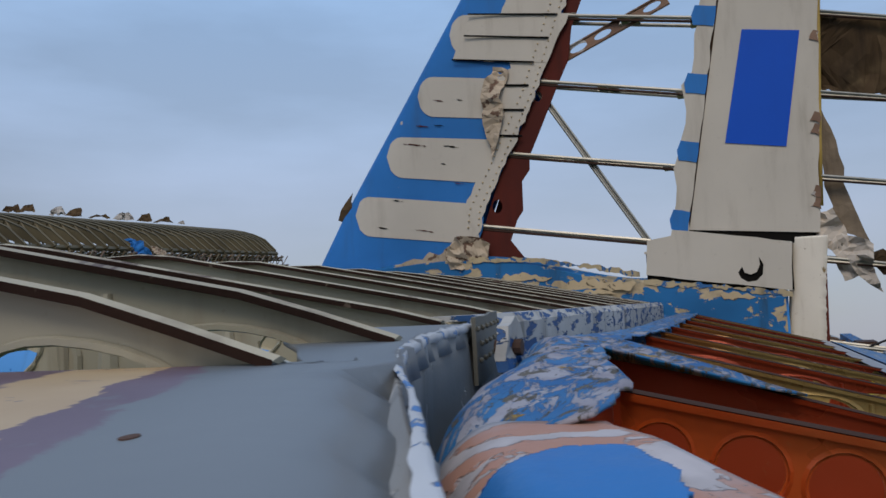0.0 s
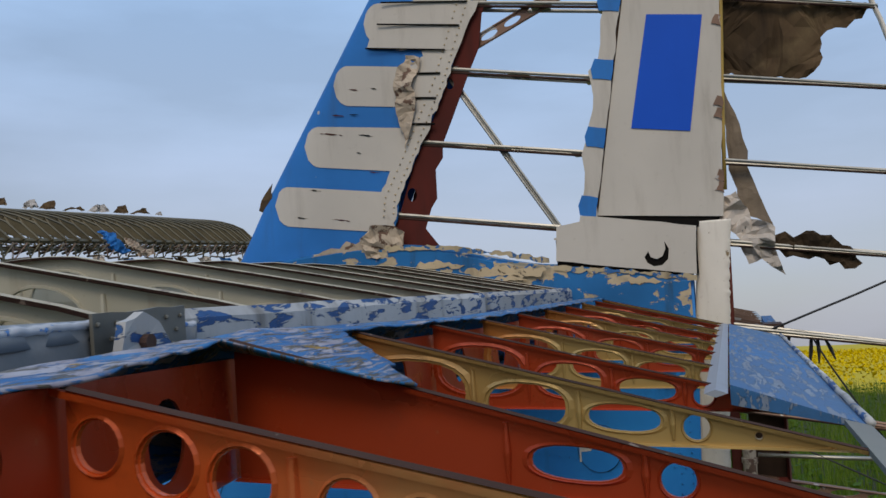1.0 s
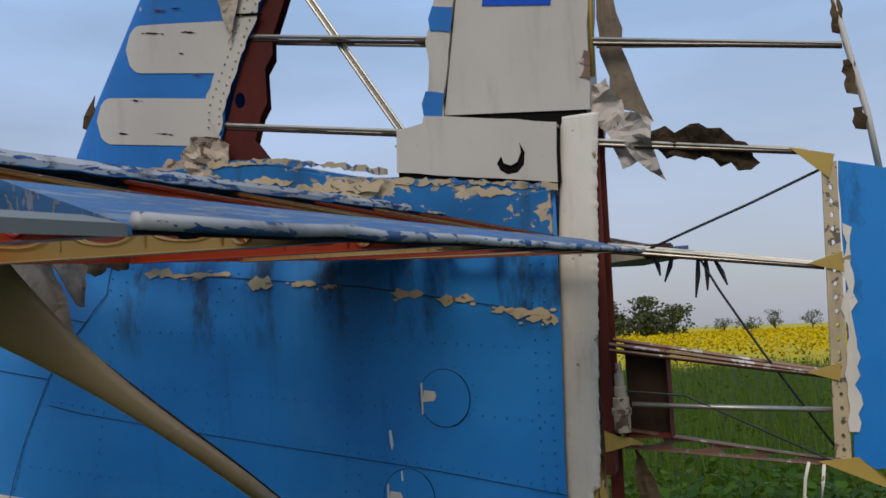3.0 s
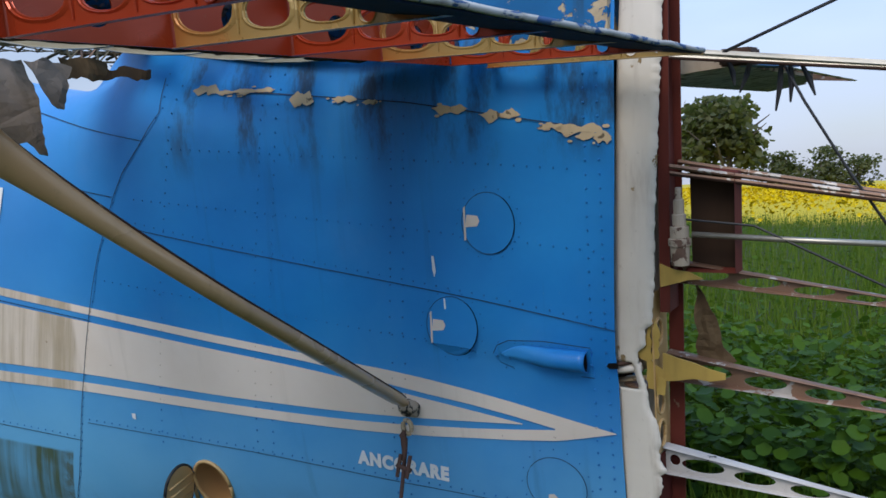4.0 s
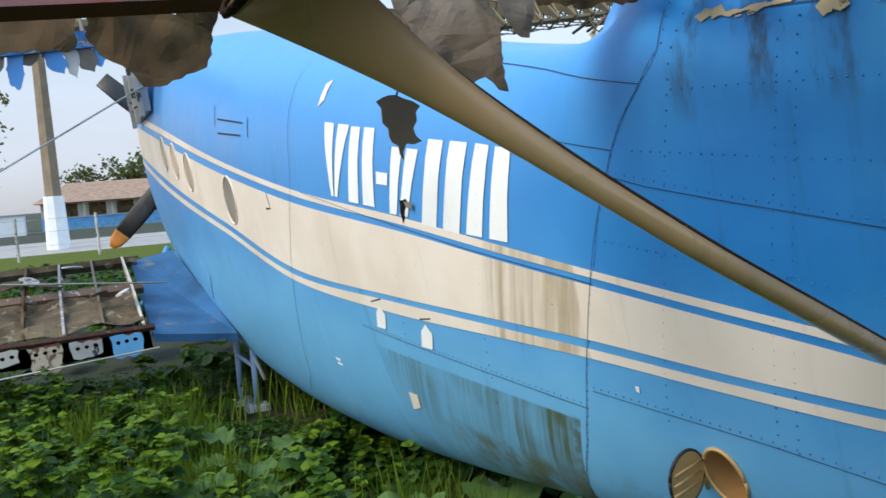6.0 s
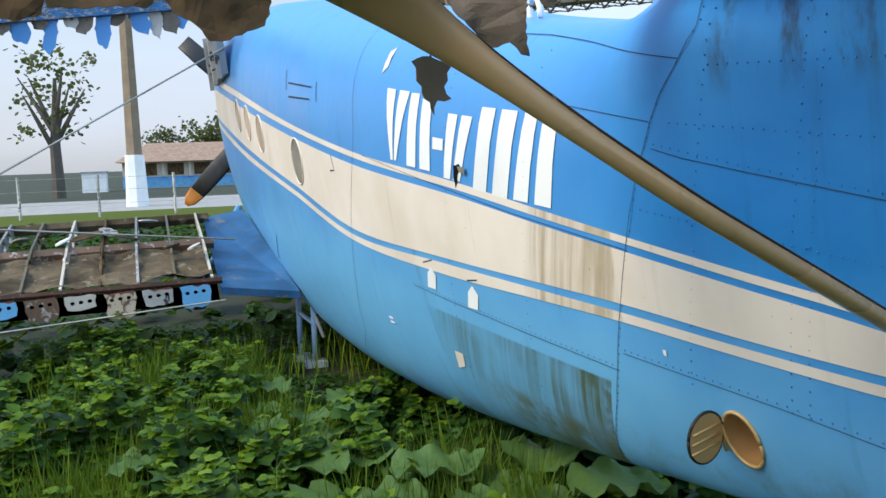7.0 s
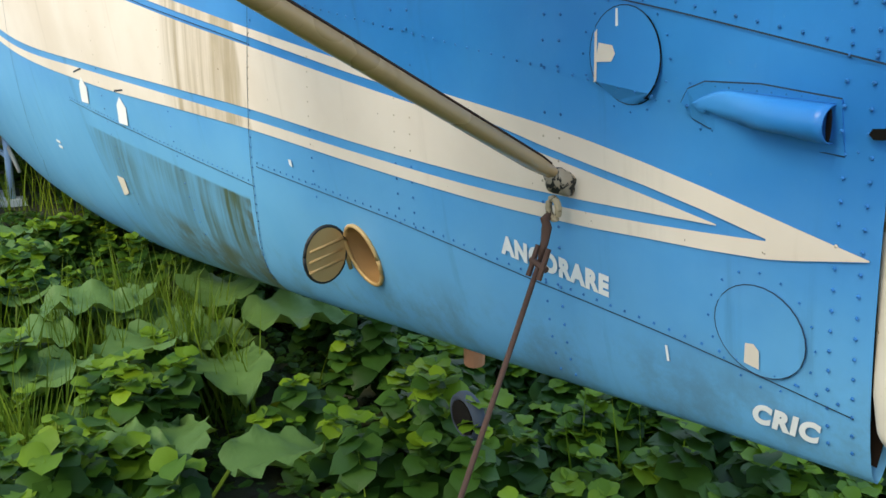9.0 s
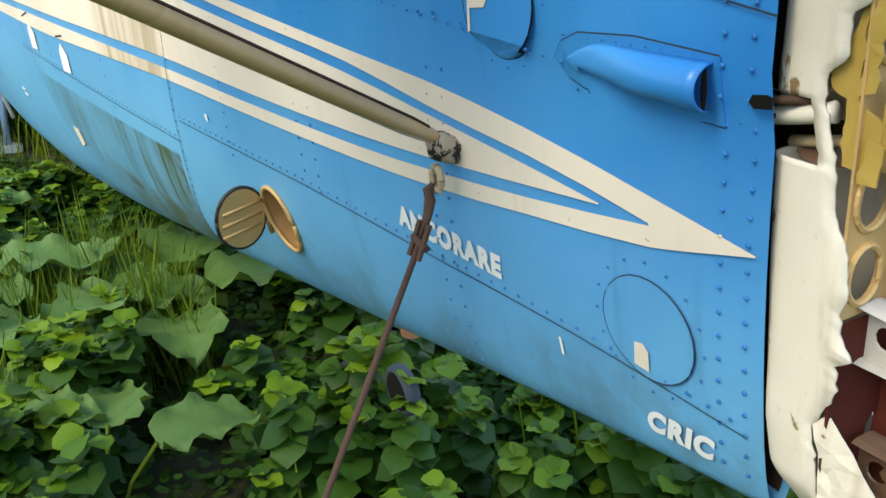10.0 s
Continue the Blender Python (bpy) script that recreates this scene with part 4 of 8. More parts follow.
# bare strip along the rear edge, where the blue skin has peeled
strip = [(lerp_table(FIN_RE, z) + 0.004, z) for z in (2.06, 2.2, 2.35, 2.5, 2.65, 2.8, 2.9)]
back = [(-0.80, 2.9), (-0.86, 2.78), (-0.80, 2.66), (-0.87, 2.62), (-0.84, 2.5), (-0.90, 2.38), (-0.94, 2.30), (-0.98, 2.22), (-0.95, 2.12), (-1.0, 2.06)]
fin_patch("bare_skin", ragged(strip + back, 0.02, 0.006, 4), M_FINWHITE, 0.005, fin_ob, "riveted pale metal strip with torn edge")
fin_patch("exposed_bay", ragged([(-1.0, 2.715), (-0.94, 2.862), (-0.60, 2.81), (-0.68, 2.662)], 0.03, 0.004, 9), M_FINWHITE, 0.006, fin_ob, "bared white bay with dark rib lines")
for xa, za, xb, zb in ((-0.999, 2.714, -0.723, 2.668), (-0.953, 2.788, -0.670, 2.740), (-0.935, 2.858, -0.640, 2.812)):
    tube("rib_line", [(xa, -0.062, za), (xb, -0.066, zb)], 0.003, M_DARK, fin_ob, sides=5)
for z0, x0 in ((2.602, -0.805), (2.524, -0.825), (2.44, -0.835)):
    tube("rib_line", [(x0 - 0.02, -0.063, z0 + 0.004), (x0 + 0.06, -0.063, z0 - 0.006)], 0.0035, M_DARK, fin_ob, sides=5)


def curl(name, poly, mat, parent, y0, bulge, seed, label="", thick=0.0025, step=0.025, amp=0.008, keep=()):
    """A torn, buckled piece of sheet or fabric standing off the y plane."""
    bm = bmesh.new()
    pts = ragged(poly, step, amp, seed, keep)
    def place(u, v, d):
        n1 = noise.noise(Vector((u * 14, v * 14, seed * 3.1)))
        n2 = noise.noise(Vector((u * 5, v * 5, seed * 1.7 + 9)))
        return (u + 0.3 * bulge * n2, y0 + d + bulge * (n1 * 0.5 + n2), v)
    add_plate(bm, pts, (), place, thick)
    bmesh.ops.triangulate(bm, faces=[f for f in bm.faces if len(f.verts) > 4])
    for _ in range(2):
        bmesh.ops.subdivide_edges(bm, edges=[e for e in bm.edges if e.calc_length() > 0.022], cuts=1)
        bmesh.ops.triangulate(bm, faces=[f for f in bm.faces if len(f.verts) > 4])
    for v in bm.verts:
        q = Vector((v.co.x, 0, v.co.z))
        n1 = noise.noise(q * 22 + Vector((0, seed, 0)))
        n2 = 1 - 2 * abs(noise.noise(q * 38 + Vector((seed, 0, 3))))
        v.co.y += bulge * (0.5 * n1 + 0.28 * n2)
        v.co.x += bulge * 0.12 * noise.noise(q * 45)
        v.co.z += bulge * 0.12 * noise.noise(q * 45 + Vector((7, 0, 0)))
    return part(name, bm, mat, parent, label, smooth=False)


curl("torn_skin", [(-0.862, 2.672), (-0.808, 2.655), (-0.832, 2.59), (-0.830, 2.50), (-0.851, 2.43), (-0.877, 2.365), (-0.893, 2.44), (-0.897, 2.533), (-0.894, 2.604)], M_TORNTAN, fin_ob, -0.078, 0.03, 5, "buckled torn strip of skin")
curl("torn_skin", [(-1.049, 2.081), (-1.005, 2.118), (-0.955, 2.122), (-0.898, 2.093), (-0.91, 2.051), (-0.993, 2.014), (-1.033, 2.018)], M_TORNTAN, fin_ob, -0.075, 0.035, 8, "crumpled root fairing")
curl("torn_skin", [(-1.462, 2.215), (-1.425, 2.275), (-1.397, 2.305), (-1.40, 2.25), (-1.443, 2.205)], M_FABRIC, fin_ob, -0.02, 0.014, 6, "dark dented leading edge")
# root fillet of the fin: pale worn skirt below the blue
curl("root_fairing", [(-1.31, 2.022), (-1.196, 2.052), (-1.05, 2.082), (-0.93, 2.105), (-0.93, 2.04), (-1.035, 2.008), (-1.20, 2.004), (-1.31, 2.005)], M_TORNTAN, fin_ob, -0.074, 0.006, 12, "worn cream root fairing", amp=0.01)

# rivet heads in two rows along the bare strip
bm = bmesh.new()
for k in range(36):
    z = 2.16 + 0.0205 * k
    for off in (0.014, 0.050):
        x = lerp_table(FIN_RE, z) - off
        bmesh.ops.create_icosphere(bm, subdivisions=1, radius=0.0034, matrix=Matrix.Translation((x, -fin_y(x, z) - 0.0065, z - off * 0.15)))
tagged(part("rivets", bm, M_FLAKETAN, fin_ob, "rows of small rivet heads"), "rows of small rivet heads", kind="stuff")
# front spar of the fin, red oxide with holes
def fin_spar():
    bm = bmesh.new()
    zs = [2.03, 2.142, 2.305, 2.538, 2.838, 3.36]
    front = [(lerp_table(FIN_RE, z) + 0.000, z) for z in zs]
    rear = [(-0.788, 2.035), (-0.836, 2.10), (-0.812, 2.165), (-0.790, 2.195), (-0.752, 2.29), (-0.722, 2.325), (-0.728, 2.37), (-0.690, 2.45), (-0.668, 2.50), (-0.622, 2.60), (-0.585, 2.665), (-0.580, 2.77), (-0.53, 2.88), (-0.32, 3.36)]
    rear = [(x if z < 2.2 else x - 0.30 * (x - lerp_table(FIN_RE, z)), z) for x, z in rear]
    holes = [ellipse(-0.875, 2.215, 0.017, 0.022, 14), ellipse(-0.72, 2.56, 0.013, 0.017, 14)]
    add_plate(bm, front + rear[::-1], holes, flat(-0.045), 0.003)
    add_plate(bm, front + [(x - 0.035, z) for x, z in rear[::-1]], [], flat(0.030), 0.003)
    return part("spar", bm, M_REDSPAR, fin_ob, "dark red oxide spar with torn edge")


fin_spar()
for (a, b), (c, d) in (((-0.925, 2.160), (-0.424, 2.070)), ((-0.818, 2.390), (-0.315, 2.290)), ((-0.701, 2.614), (-0.263, 2.515)),
                       ((-0.597, 2.813), (-0.210, 2.735)), ((-0.50, 3.02), (-0.18, 2.95))):
    bm = bmesh.new()
    for yy in (-0.045, 0.045):
        add_tube(bm, [(a - 0.04, yy, b), (c + 0.03, yy, d)], 0.006, 6, 0.006)
    for f in (0.0, 0.42, 0.50, 0.97):
        x, z = a + (c - a) * f, b + (d - b) * f
        add_box(bm, x - 0.014, x + 0.014, -0.045, 0.045, z - 0.002, z + 0.002)
    part("rib", bm, M_TUBE, fin_ob, "thin alloy rib stripped of its fabric")
    tube("rib_flange", [(a - 0.04, -0.043, b - 0.011), (c + 0.03, -0.043, d - 0.011)], 0.0045, M_DARKFLANGE, fin_ob, "dark stained lower flange", 6)


def brace(name, a, b, w, parent, mat=M_TUBE):
    """A flat strip with oval lightening holes between two points in the fin's plane."""
    L = math.hypot(b[0] - a[0], b[1] - a[1])
    ux, uz = (b[0] - a[0]) / L, (b[1] - a[1]) / L
    bm = bmesh.new()
    holes = [ellipse((k + 0.5) * 0.085, 0, 0.030, w * 0.30, 14) for k in range(int(L / 0.085))]
    add_plate(bm, [(0, -w / 2), (L, -w / 2), (L, w / 2), (0, w / 2)], holes,
              lambda u, v, d: (a[0] + ux * u - uz * v, -0.03 + d, a[1] + uz * u + ux * v), 0.003)
    add_tube(bm, [(a[0] - uz * w / 2, -0.03, a[1] + ux * w / 2), (b[0] - uz * w / 2, -0.03, b[1] + ux * w / 2)], 0.004, 6)
    add_tube(bm, [(a[0] + uz * w / 2, -0.03, a[1] - ux * w / 2), (b[0] + uz * w / 2, -0.03, b[1] - ux * w / 2)], 0.004, 6)
    return part(name, bm, mat, parent, "perforated diagonal brace")


bm = bmesh.new()
for off in (-0.006, 0.006):          # a narrow channel: two bright edges and a web
    add_tube(bm, [(-0.735 + off, -0.03, 2.605 + off * 0.62), (-0.395 + off, -0.03, 2.058 + off * 0.62)], 0.0042, 6)
add_tube(bm, [(-0.735, -0.027, 2.605), (-0.395, -0.027, 2.058)], 0.007, 4, 0.0015, (0, 1, 0))
part("brace", bm, M_TUBE, fin_ob, "narrow diagonal alloy channel")
brace("brace", (-0.70, 2.655), (-0.30, 2.82), 0.036, fin_ob, M_RUSTTUBE)

# rear post of the fin: pale strip with blue bands and a torn front edge
def fin_post():
    bm = bmesh.new()
    front = [(-0.330, 2.06), (-0.324, 2.12), (-0.311, 2.18), (-0.306, 2.23), (-0.312, 2.285), (-0.298, 2.32), (-0.285, 2.37), (-0.268, 2.42), (-0.268, 2.50), (-0.274, 2.537), (-0.240, 2.575), (-0.228, 2.66), (-0.212, 2.75), (-0.14, 3.1), (-0.08, 3.36)]
    rear = [(-0.285, 2.07), (-0.163, 2.74), (-0.058, 3.36)]
    add_plate(bm, ragged(front + rear[::-1], 0.03, 0.004, 3, keep=(14, 15)), (), flat(-0.052), 0.10)
    return part("rear_post", bm, M_FINWHITE, fin_ob, "pale rear post with torn edge")


fin_post()
# added dark plate: stands in for the shadow in the hinge gap
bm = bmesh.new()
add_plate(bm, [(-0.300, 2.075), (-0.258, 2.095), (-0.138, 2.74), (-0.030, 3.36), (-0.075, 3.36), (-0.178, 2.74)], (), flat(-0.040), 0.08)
part("hinge_gap_shade", bm, M_TAILBROWN, fin_ob, "dark plate painted as the shadow between fin post and rudder")
for z0 in (2.100, 2.309, 2.513, 2.718, 2.92):
    xf, xr = -0.330 + (z0 - 2.10) * 0.165, -0.280 + (z0 - 2.10) * 0.184
    fin_band = [(xf, z0), (xr - 0.002, z0 - 0.012), (xr + 0.009, z0 + 0.048), (xf + 0.010, z0 + 0.060), (xf - 0.003, z0 + 0.030)]
    curl("blue_band", fin_band, M_FINBLUE, fin_ob, -0.0545, 0.0003, 2, "faded blue band", thick=0.0015, amp=0.002)



# ---------- rudder ----------
def rudder_panel():
    """Skinned upper nose of the rudder, a closed box."""
    bm = bmesh.new()
    out = [(-0.277, 2.095), (-0.20, 2.088), (0.086, 2.062), (0.092, 2.18), (0.100, 2.30), (0.108, 2.45), (0.121, 2.70), (0.16, 3.1), (0.18, 3.36), (-0.045, 3.38), (-0.153, 2.765)]
    add_plate(bm, ragged(out, 0.04, 0.003, 8, keep=(0, 1, 7, 8, 9, 10)), (), flat(-0.045), 0.09)
    return part("rudder", bm, M_FINWHITE, plane, "pale painted rudder nose above a bare frame")


rudder = rudder_panel()
bm = bmesh.new()
add_plate(bm, [(-0.158, 2.349), (0.012, 2.321), (0.070, 2.660), (-0.089, 2.686)], (), flat(-0.0475), 0.0015)
part("blue_rectangle", bm, M_FLAG, rudder, "flat bright blue painted rectangle")
for i, z in enumerate((2.14, 2.175, 2.355, 2.39, 2.63)):
    xr = 0.088 + (z - 2.1) * 0.052
    curl("paint_chip", [(xr - 0.022, z), (xr + 0.004, z - 0.012), (xr + 0.006, z + 0.02), (xr - 0.008, z + 0.026)], M_RUSTTUBE, rudder, -0.049, 0.002, 20 + i, thick=0.002, step=0.012, amp=0.004)
tube("edge_rod", [(0.096, -0.03, 2.14), (0.104, -0.03, 2.32), (0.127, -0.03, 2.74), (0.18, -0.03, 3.36)], 0.006, M_YELLOW, rudder)


POST_NOSE = [(0.62, -0.006), (0.67, -0.020), (0.734, -0.034), (0.92, -0.047), (1.10, -0.052), (1.38, -0.042), (1.70, -0.018), (2.06, 0.014)]
POST_REAR = [(0.62, 0.042), (0.700, 0.042), (0.760, 0.029), (0.784, 0.043), (0.812, 0.053), (0.836, 0.048), (0.846, 0.063), (0.855, 0.060), (0.863, 0.051), (0.888, 0.046), (0.913, 0.052), (0.955, 0.045), (0.990, 0.028),
             (1.026, 0.026), (1.090, 0.007), (1.112, 0.009), (1.126, 0.025), (1.163, 0.026), (1.175, 0.042), (1.26, 0.048), (1.38, 0.054), (1.70, 0.078), (2.06, 0.106)]


def nose_post():
    """D-shaped nose of the rudder down to its foot, its rear edge eaten away."""
    verts, faces = [], []
    zs = [0.625 + 0.006 * i for i in range(239)]
    segs = 28
    for i, z in enumerate(zs):
        xl = lerp_table(POST_NOSE, z)
        foot = sstep(0.630, 0.69, z)
        rear = lerp_table(POST_REAR, z) + 0.0035 * noise.noise(Vector((0, z * 90, 2))) + 0.003 * noise.noise(Vector((0, z * 210, 5)))
        rear += sstep(1.2, 1.3, z) * (0.005 * noise.noise(Vector((0, z * 5, 3))) + 0.003 * max(-0.2, noise.noise(Vector((0, z * 40, 7)))))
        hw = 0.046 * (0.5 + 0.5 * foot)
        for j in range(segs + 1):
            t = math.pi * j / segs
            back = (1 - math.sin(t)) ** 2.2
            verts.append((xl + (rear - xl) * back + (1 - foot) * 0.02, -hw * (abs(math.cos(t)) ** 0.55) * math.copysign(1, math.cos(t)), z))
    m = segs + 1
    for i in range(len(zs) - 1):
        for j in range(segs):
            if 1.024 < zs[i] < 1.086 and 0 < j < segs - 1:
                continue           # hinge cut-out, a narrow strip left at the rear
            a = i * m + j
            faces.append((a, a + 1, a + m + 1, a + m))
    ob = mesh_ob("nose_skin", verts, faces, M_POSTWHITE, rudder, "chipped cream rounded nose of the rudder", smooth=True)
    sol = ob.modifiers.new("skin", 'SOLIDIFY'); sol.thickness = 0.003
    return ob


nose_post()
bm = bmesh.new()
add_plate(bm, [(0.056, 1.20), (0.078, 1.20), (0.100, 2.03), (0.072, 2.03)], [], flat(-0.036), 0.004)
spar = part("spar", bm, M_REDRUDDER, rudder, "red oxide rudder spar")
bm = bmesh.new()
add_plate(bm, [(0.040, 0.66), (0.074, 0.66), (0.100, 2.03), (0.072, 2.03)], [], flat(0.034), 0.004)
part("far_flange", bm, M_REDRUDDER, spar)
bm = bmesh.new()
add_box(bm, 0.072, 0.076, -0.030, 0.033, 1.2, 1.9)
part("spar_web", bm, M_REDRUDDER, spar)
# tan spar web with round holes, its lower end in worn red
bm = bmesh.new()
add_plate(bm, [(-0.046, 0.88), (0.046, 0.88), (0.046, 1.24), (-0.046, 1.24)], [ellipse(-0.016, z, 0.022, 0.028, 20) for z in (0.922, 0.997, 1.150)], lambda u, v, d: (0.040 + d, u, v), 0.003)
for z in (0.922, 0.997, 1.150):
    ring = [(0.044, u, v) for u, v in ellipse(-0.016, z, 0.0235, 0.0295, 20)]
    add_tube(bm, ring + [ring[0]], 0.0035, 6, cap=False)
part("spar_web", bm, M_TAN, rudder, "tan spar web with flanged round holes")
bm = bmesh.new()
add_plate(bm, ragged([(-0.046, 0.66), (0.046, 0.66), (0.046, 0.878), (-0.046, 0.878)], 0.02, 0.003, 8), [ellipse(0.03, 0.735, 0.014, 0.02, 14)], lambda u, v, d: (0.043 + d, u, v), 0.003)
part("spar_web", bm, M_REDSPAR, rudder, "worn red lower spar web")
curl("peeled_skin", [(0.030, 0.762), (0.044, 0.776), (0.074, 0.745), (0.105, 0.715), (0.16, 0.675), (0.16, 0.62), (0.044, 0.62), (0.045, 0.70)], M_POSTWHITE, rudder, -0.046, 0.008, 71, "cracked cream foot of the rudder skin", amp=0.005)
RIBS = (((0.10, 2.478), (0.591, 2.381), 0.010), ((0.10, 2.228), (0.632, 2.135), 0.010), ((0.098, 1.988), (0.545, 1.915), 0.010), ((0.09, 1.738), (0.562, 1.662), 0.010),
        ((0.085, 1.508), (0.560, 1.424), 0.014), ((0.065, 1.285), (0.565, 1.228), 0.022), ((0.06, 1.075), (0.60, 1.020), 0.030), ((0.044, 0.858), (0.56, 0.815), 0.030), ((0.10, 2.72), (0.54, 2.62), 0.010), ((0.055, 0.71), (0.5, 0.72), 0.03))
for n, ((a, b), (c, d), h) in enumerate(RIBS):
    bm = bmesh.new()
    L = c - a
    slope = (d - b) / L
    if h > 0.02:
        holes = [ellipse(a + L * f, b + slope * L * f, 0.05 * (1 - 0.4 * f), h * 0.55 * (1 - 0.5 * f), 16) for f in (0.16, 0.37, 0.58, 0.76)] + [ellipse(a + 0.022, b - 0.001, 0.012, h * 0.42, 12)]
        add_plate(bm, [(a, b - h), (c, d - 0.006), (c, d + 0.006), (a, b + h)], holes, flat(-0.002), 0.003)
        for sgn in (-1, 1):
            add_tube(bm, [(a, 0, b + sgn * h), (c, 0, d + sgn * 0.006)], [0.018, 0.006], 6, 0.003)
        mat = M_RUSTTUBE if n != 7 else M_PALEFABRIC
    else:
        for yy, zz in ((-0.030, 0), (0.030, 0.004)):
            add_tube(bm, [(a, yy, b + zz), (c, yy * 0.25, d + zz)], 0.006, 6, 0.005)
            add_tube(bm, [(a, yy, b + zz - h), (c, yy * 0.25, d + zz - 0.003)], 0.004, 6, 0.004)
        mat = M_TUBE if n in (0, 1, 2, 3, 8) else M_RUSTTUBE
    part("rib", bm, mat, rudder, "bare rib with rust stains")
    if h <= 0.02:
        tube("rib_flange", [(a, -0.030, b - h - 0.002), (c, -0.0075, d - 0.006)], 0.0045, M_DARKFLANGE, rudder, "dark stained lower flange", 6)
# trailing edge: curved upper tube, straight lower post and the blue trim tab
tube("trailing_edge", [(0.30, 0, 3.15), (0.42, 0, 2.92), (0.50, 0, 2.72), (0.546, 0, 2.581), (0.595, 0, 2.395), (0.637, 0, 2.157), (0.671, 0, 1.982), (0.685, 0, 1.86)], 0.013, M_POSTWHITE, rudder, "pale curved trailing-edge tube", 8, 0.007)
bm = bmesh.new()
add_plate(bm, [(0.553, 1.22), (0.585, 1.22), (0.603, 1.885), (0.573, 1.885)], [ellipse(0.571 + (z - 1.22) * 0.027, z, 0.004, 0.006, 8) for z in [1.26 + 0.03 * i for i in range(20)]], flat(-0.012), 0.024)
part("tab_spar", bm, M_FLAKETAN, rudder, "perforated tan tab spar")
bm = bmesh.new()
add_plate(bm, ragged([(0.592, 1.215), (0.607, 1.885), (0.79, 1.83), (0.78, 1.24)], 0.05, 0.002, 2), (), flat(-0.012), 0.022)
part("trim_tab", bm, M_BLUE, rudder, "plain blue trim tab")
curl("peeled_edge", [(0.585, 1.30), (0.605, 1.30), (0.622, 1.74), (0.604, 1.75)], M_POSTWHITE, rudder, -0.016, 0.002, 3, "peeling cream edge", thick=0.003, step=0.02, amp=0.008)
for pts in ([(0.51, 1.925), (0.60, 1.90), (0.585, 1.85)], [(0.53, 1.668), (0.60, 1.69), (0.60, 1.645)], [(0.52, 1.235), (0.60, 1.245), (0.72, 1.13), (0.70, 1.16)], [(0.51, 1.43), (0.58, 1.45), (0.575, 1.41)]):
    bm = bmesh.new()
    add_plate(bm, pts, (), flat(-0.016), 0.004)
    part("gusset", bm, M_YELLOW, rudder, "yellow primer gusset")
for pts in ([(0.06, 1.048), (0.19, 1.066), (0.19, 1.078), (0.06, 1.112)], [(0.06, 1.255), (0.15, 1.275), (0.06, 1.305)],):
    bm = bmesh.new()
    add_plate(bm, ragged(pts, 0.03, 0.004, 5), (), flat(-0.040), 0.004)
    part("gusset", bm, M_YELLOW, rudder, "yellow primer gusset")
# actuator box and motor by the spar
bm = bmesh.new()
add_plate(bm, [(0.112, 1.285), (0.214, 1.288), (0.216, 1.490), (0.112, 1.505)], (), flat(0.018), 0.003)
bay = part("actuator_bay", bm, M_TAILBROWN, rudder, "dark brown web of the actuator bay")
bm = bmesh.new()
for p in ([(0.108, 0, 1.287), (0.214, 0, 1.288)], [(0.212, 0, 1.288), (0.214, 0, 1.49)], [(0.112, 0, 1.498), (0.216, 0, 1.487)]):
    add_tube(bm, p, 0.006, 4, 0.03, (0, 1, 0))
part("bay_frame", bm, M_REDRUDDER, bay, "red angle frame of the bay")
bm = bmesh.new()
prof = ((1.305, 0.018), (1.345, 0.020), (1.346, 0.023), (1.36, 0.023), (1.361, 0.019), (1.385, 0.019), (1.386, 0.014), (1.41, 0.014), (1.411, 0.011), (1.44, 0.011), (1.441, 0.007), (1.465, 0.007))
add_tube(bm, [(0.106, -0.045, z) for z, r in prof], [r for z, r in prof], 14)
part("actuator", bm, M_TORNTAN, rudder, "grey metal trim actuator", smooth=False)
tube("push_rod", [(0.13, -0.04, 1.368), (0.34, -0.02, 1.355), (0.56, 0.0, 1.345)], 0.006, M_TUBE, rudder)
tube("cable", [(0.115, -0.045, 1.40), (0.25, -0.03, 1.385), (0.42, -0.02, 1.30), (0.56, -0.01, 1.23)], 0.0025, M_CABLE, rudder, "thin dark cable", 5)
tube("rope_end", [(0.50, -0.02, 1.235), (0.49, -0.025, 1.20), (0.485, -0.025, 1.16), (0.50, -0.02, 1.14), (0.52, -0.02, 1.15), (0.525, -0.02, 1.19), (0.53, -0.02, 1.23)], 0.004, M_POSTWHITE, rudder, "loop of pale cord", 6)
# torn covering on the rudder frame
curl("torn_fabric", [(0.125, 2.72), (0.42, 2.66), (0.53, 2.63), (0.477, 2.59), (0.385, 2.555), (0.390, 2.495), (0.34, 2.446), (0.232, 2.458), (0.116, 2.478)], M_FABRIC, rudder, -0.012, 0.03, 31, "scorched brown fabric hanging between ribs", step=0.02, amp=0.010, keep=(0, 8))
curl("torn_fabric", [(0.112, 2.45), (0.140, 2.37), (0.168, 2.25), (0.163, 2.205), (0.190, 2.12), (0.225, 2.02), (0.18, 2.05), (0.125, 2.07), (0.13, 2.14), (0.11, 2.20)], M_BROWNFABRIC, rudder, 0.0, 0.006, 32, "brown-grey strip of torn fabric", step=0.04, amp=0.003)
curl("torn_fabric", [(0.06, 2.11), (0.12, 2.13), (0.16, 2.05), (0.225, 2.02), (0.215, 1.96), (0.235, 1.88), (0.18, 1.93), (0.14, 1.92), (0.12, 1.99), (0.07, 2.04)], M_TORNWHITE, rudder, -0.05, 0.05, 33, "crumpled white torn skin")
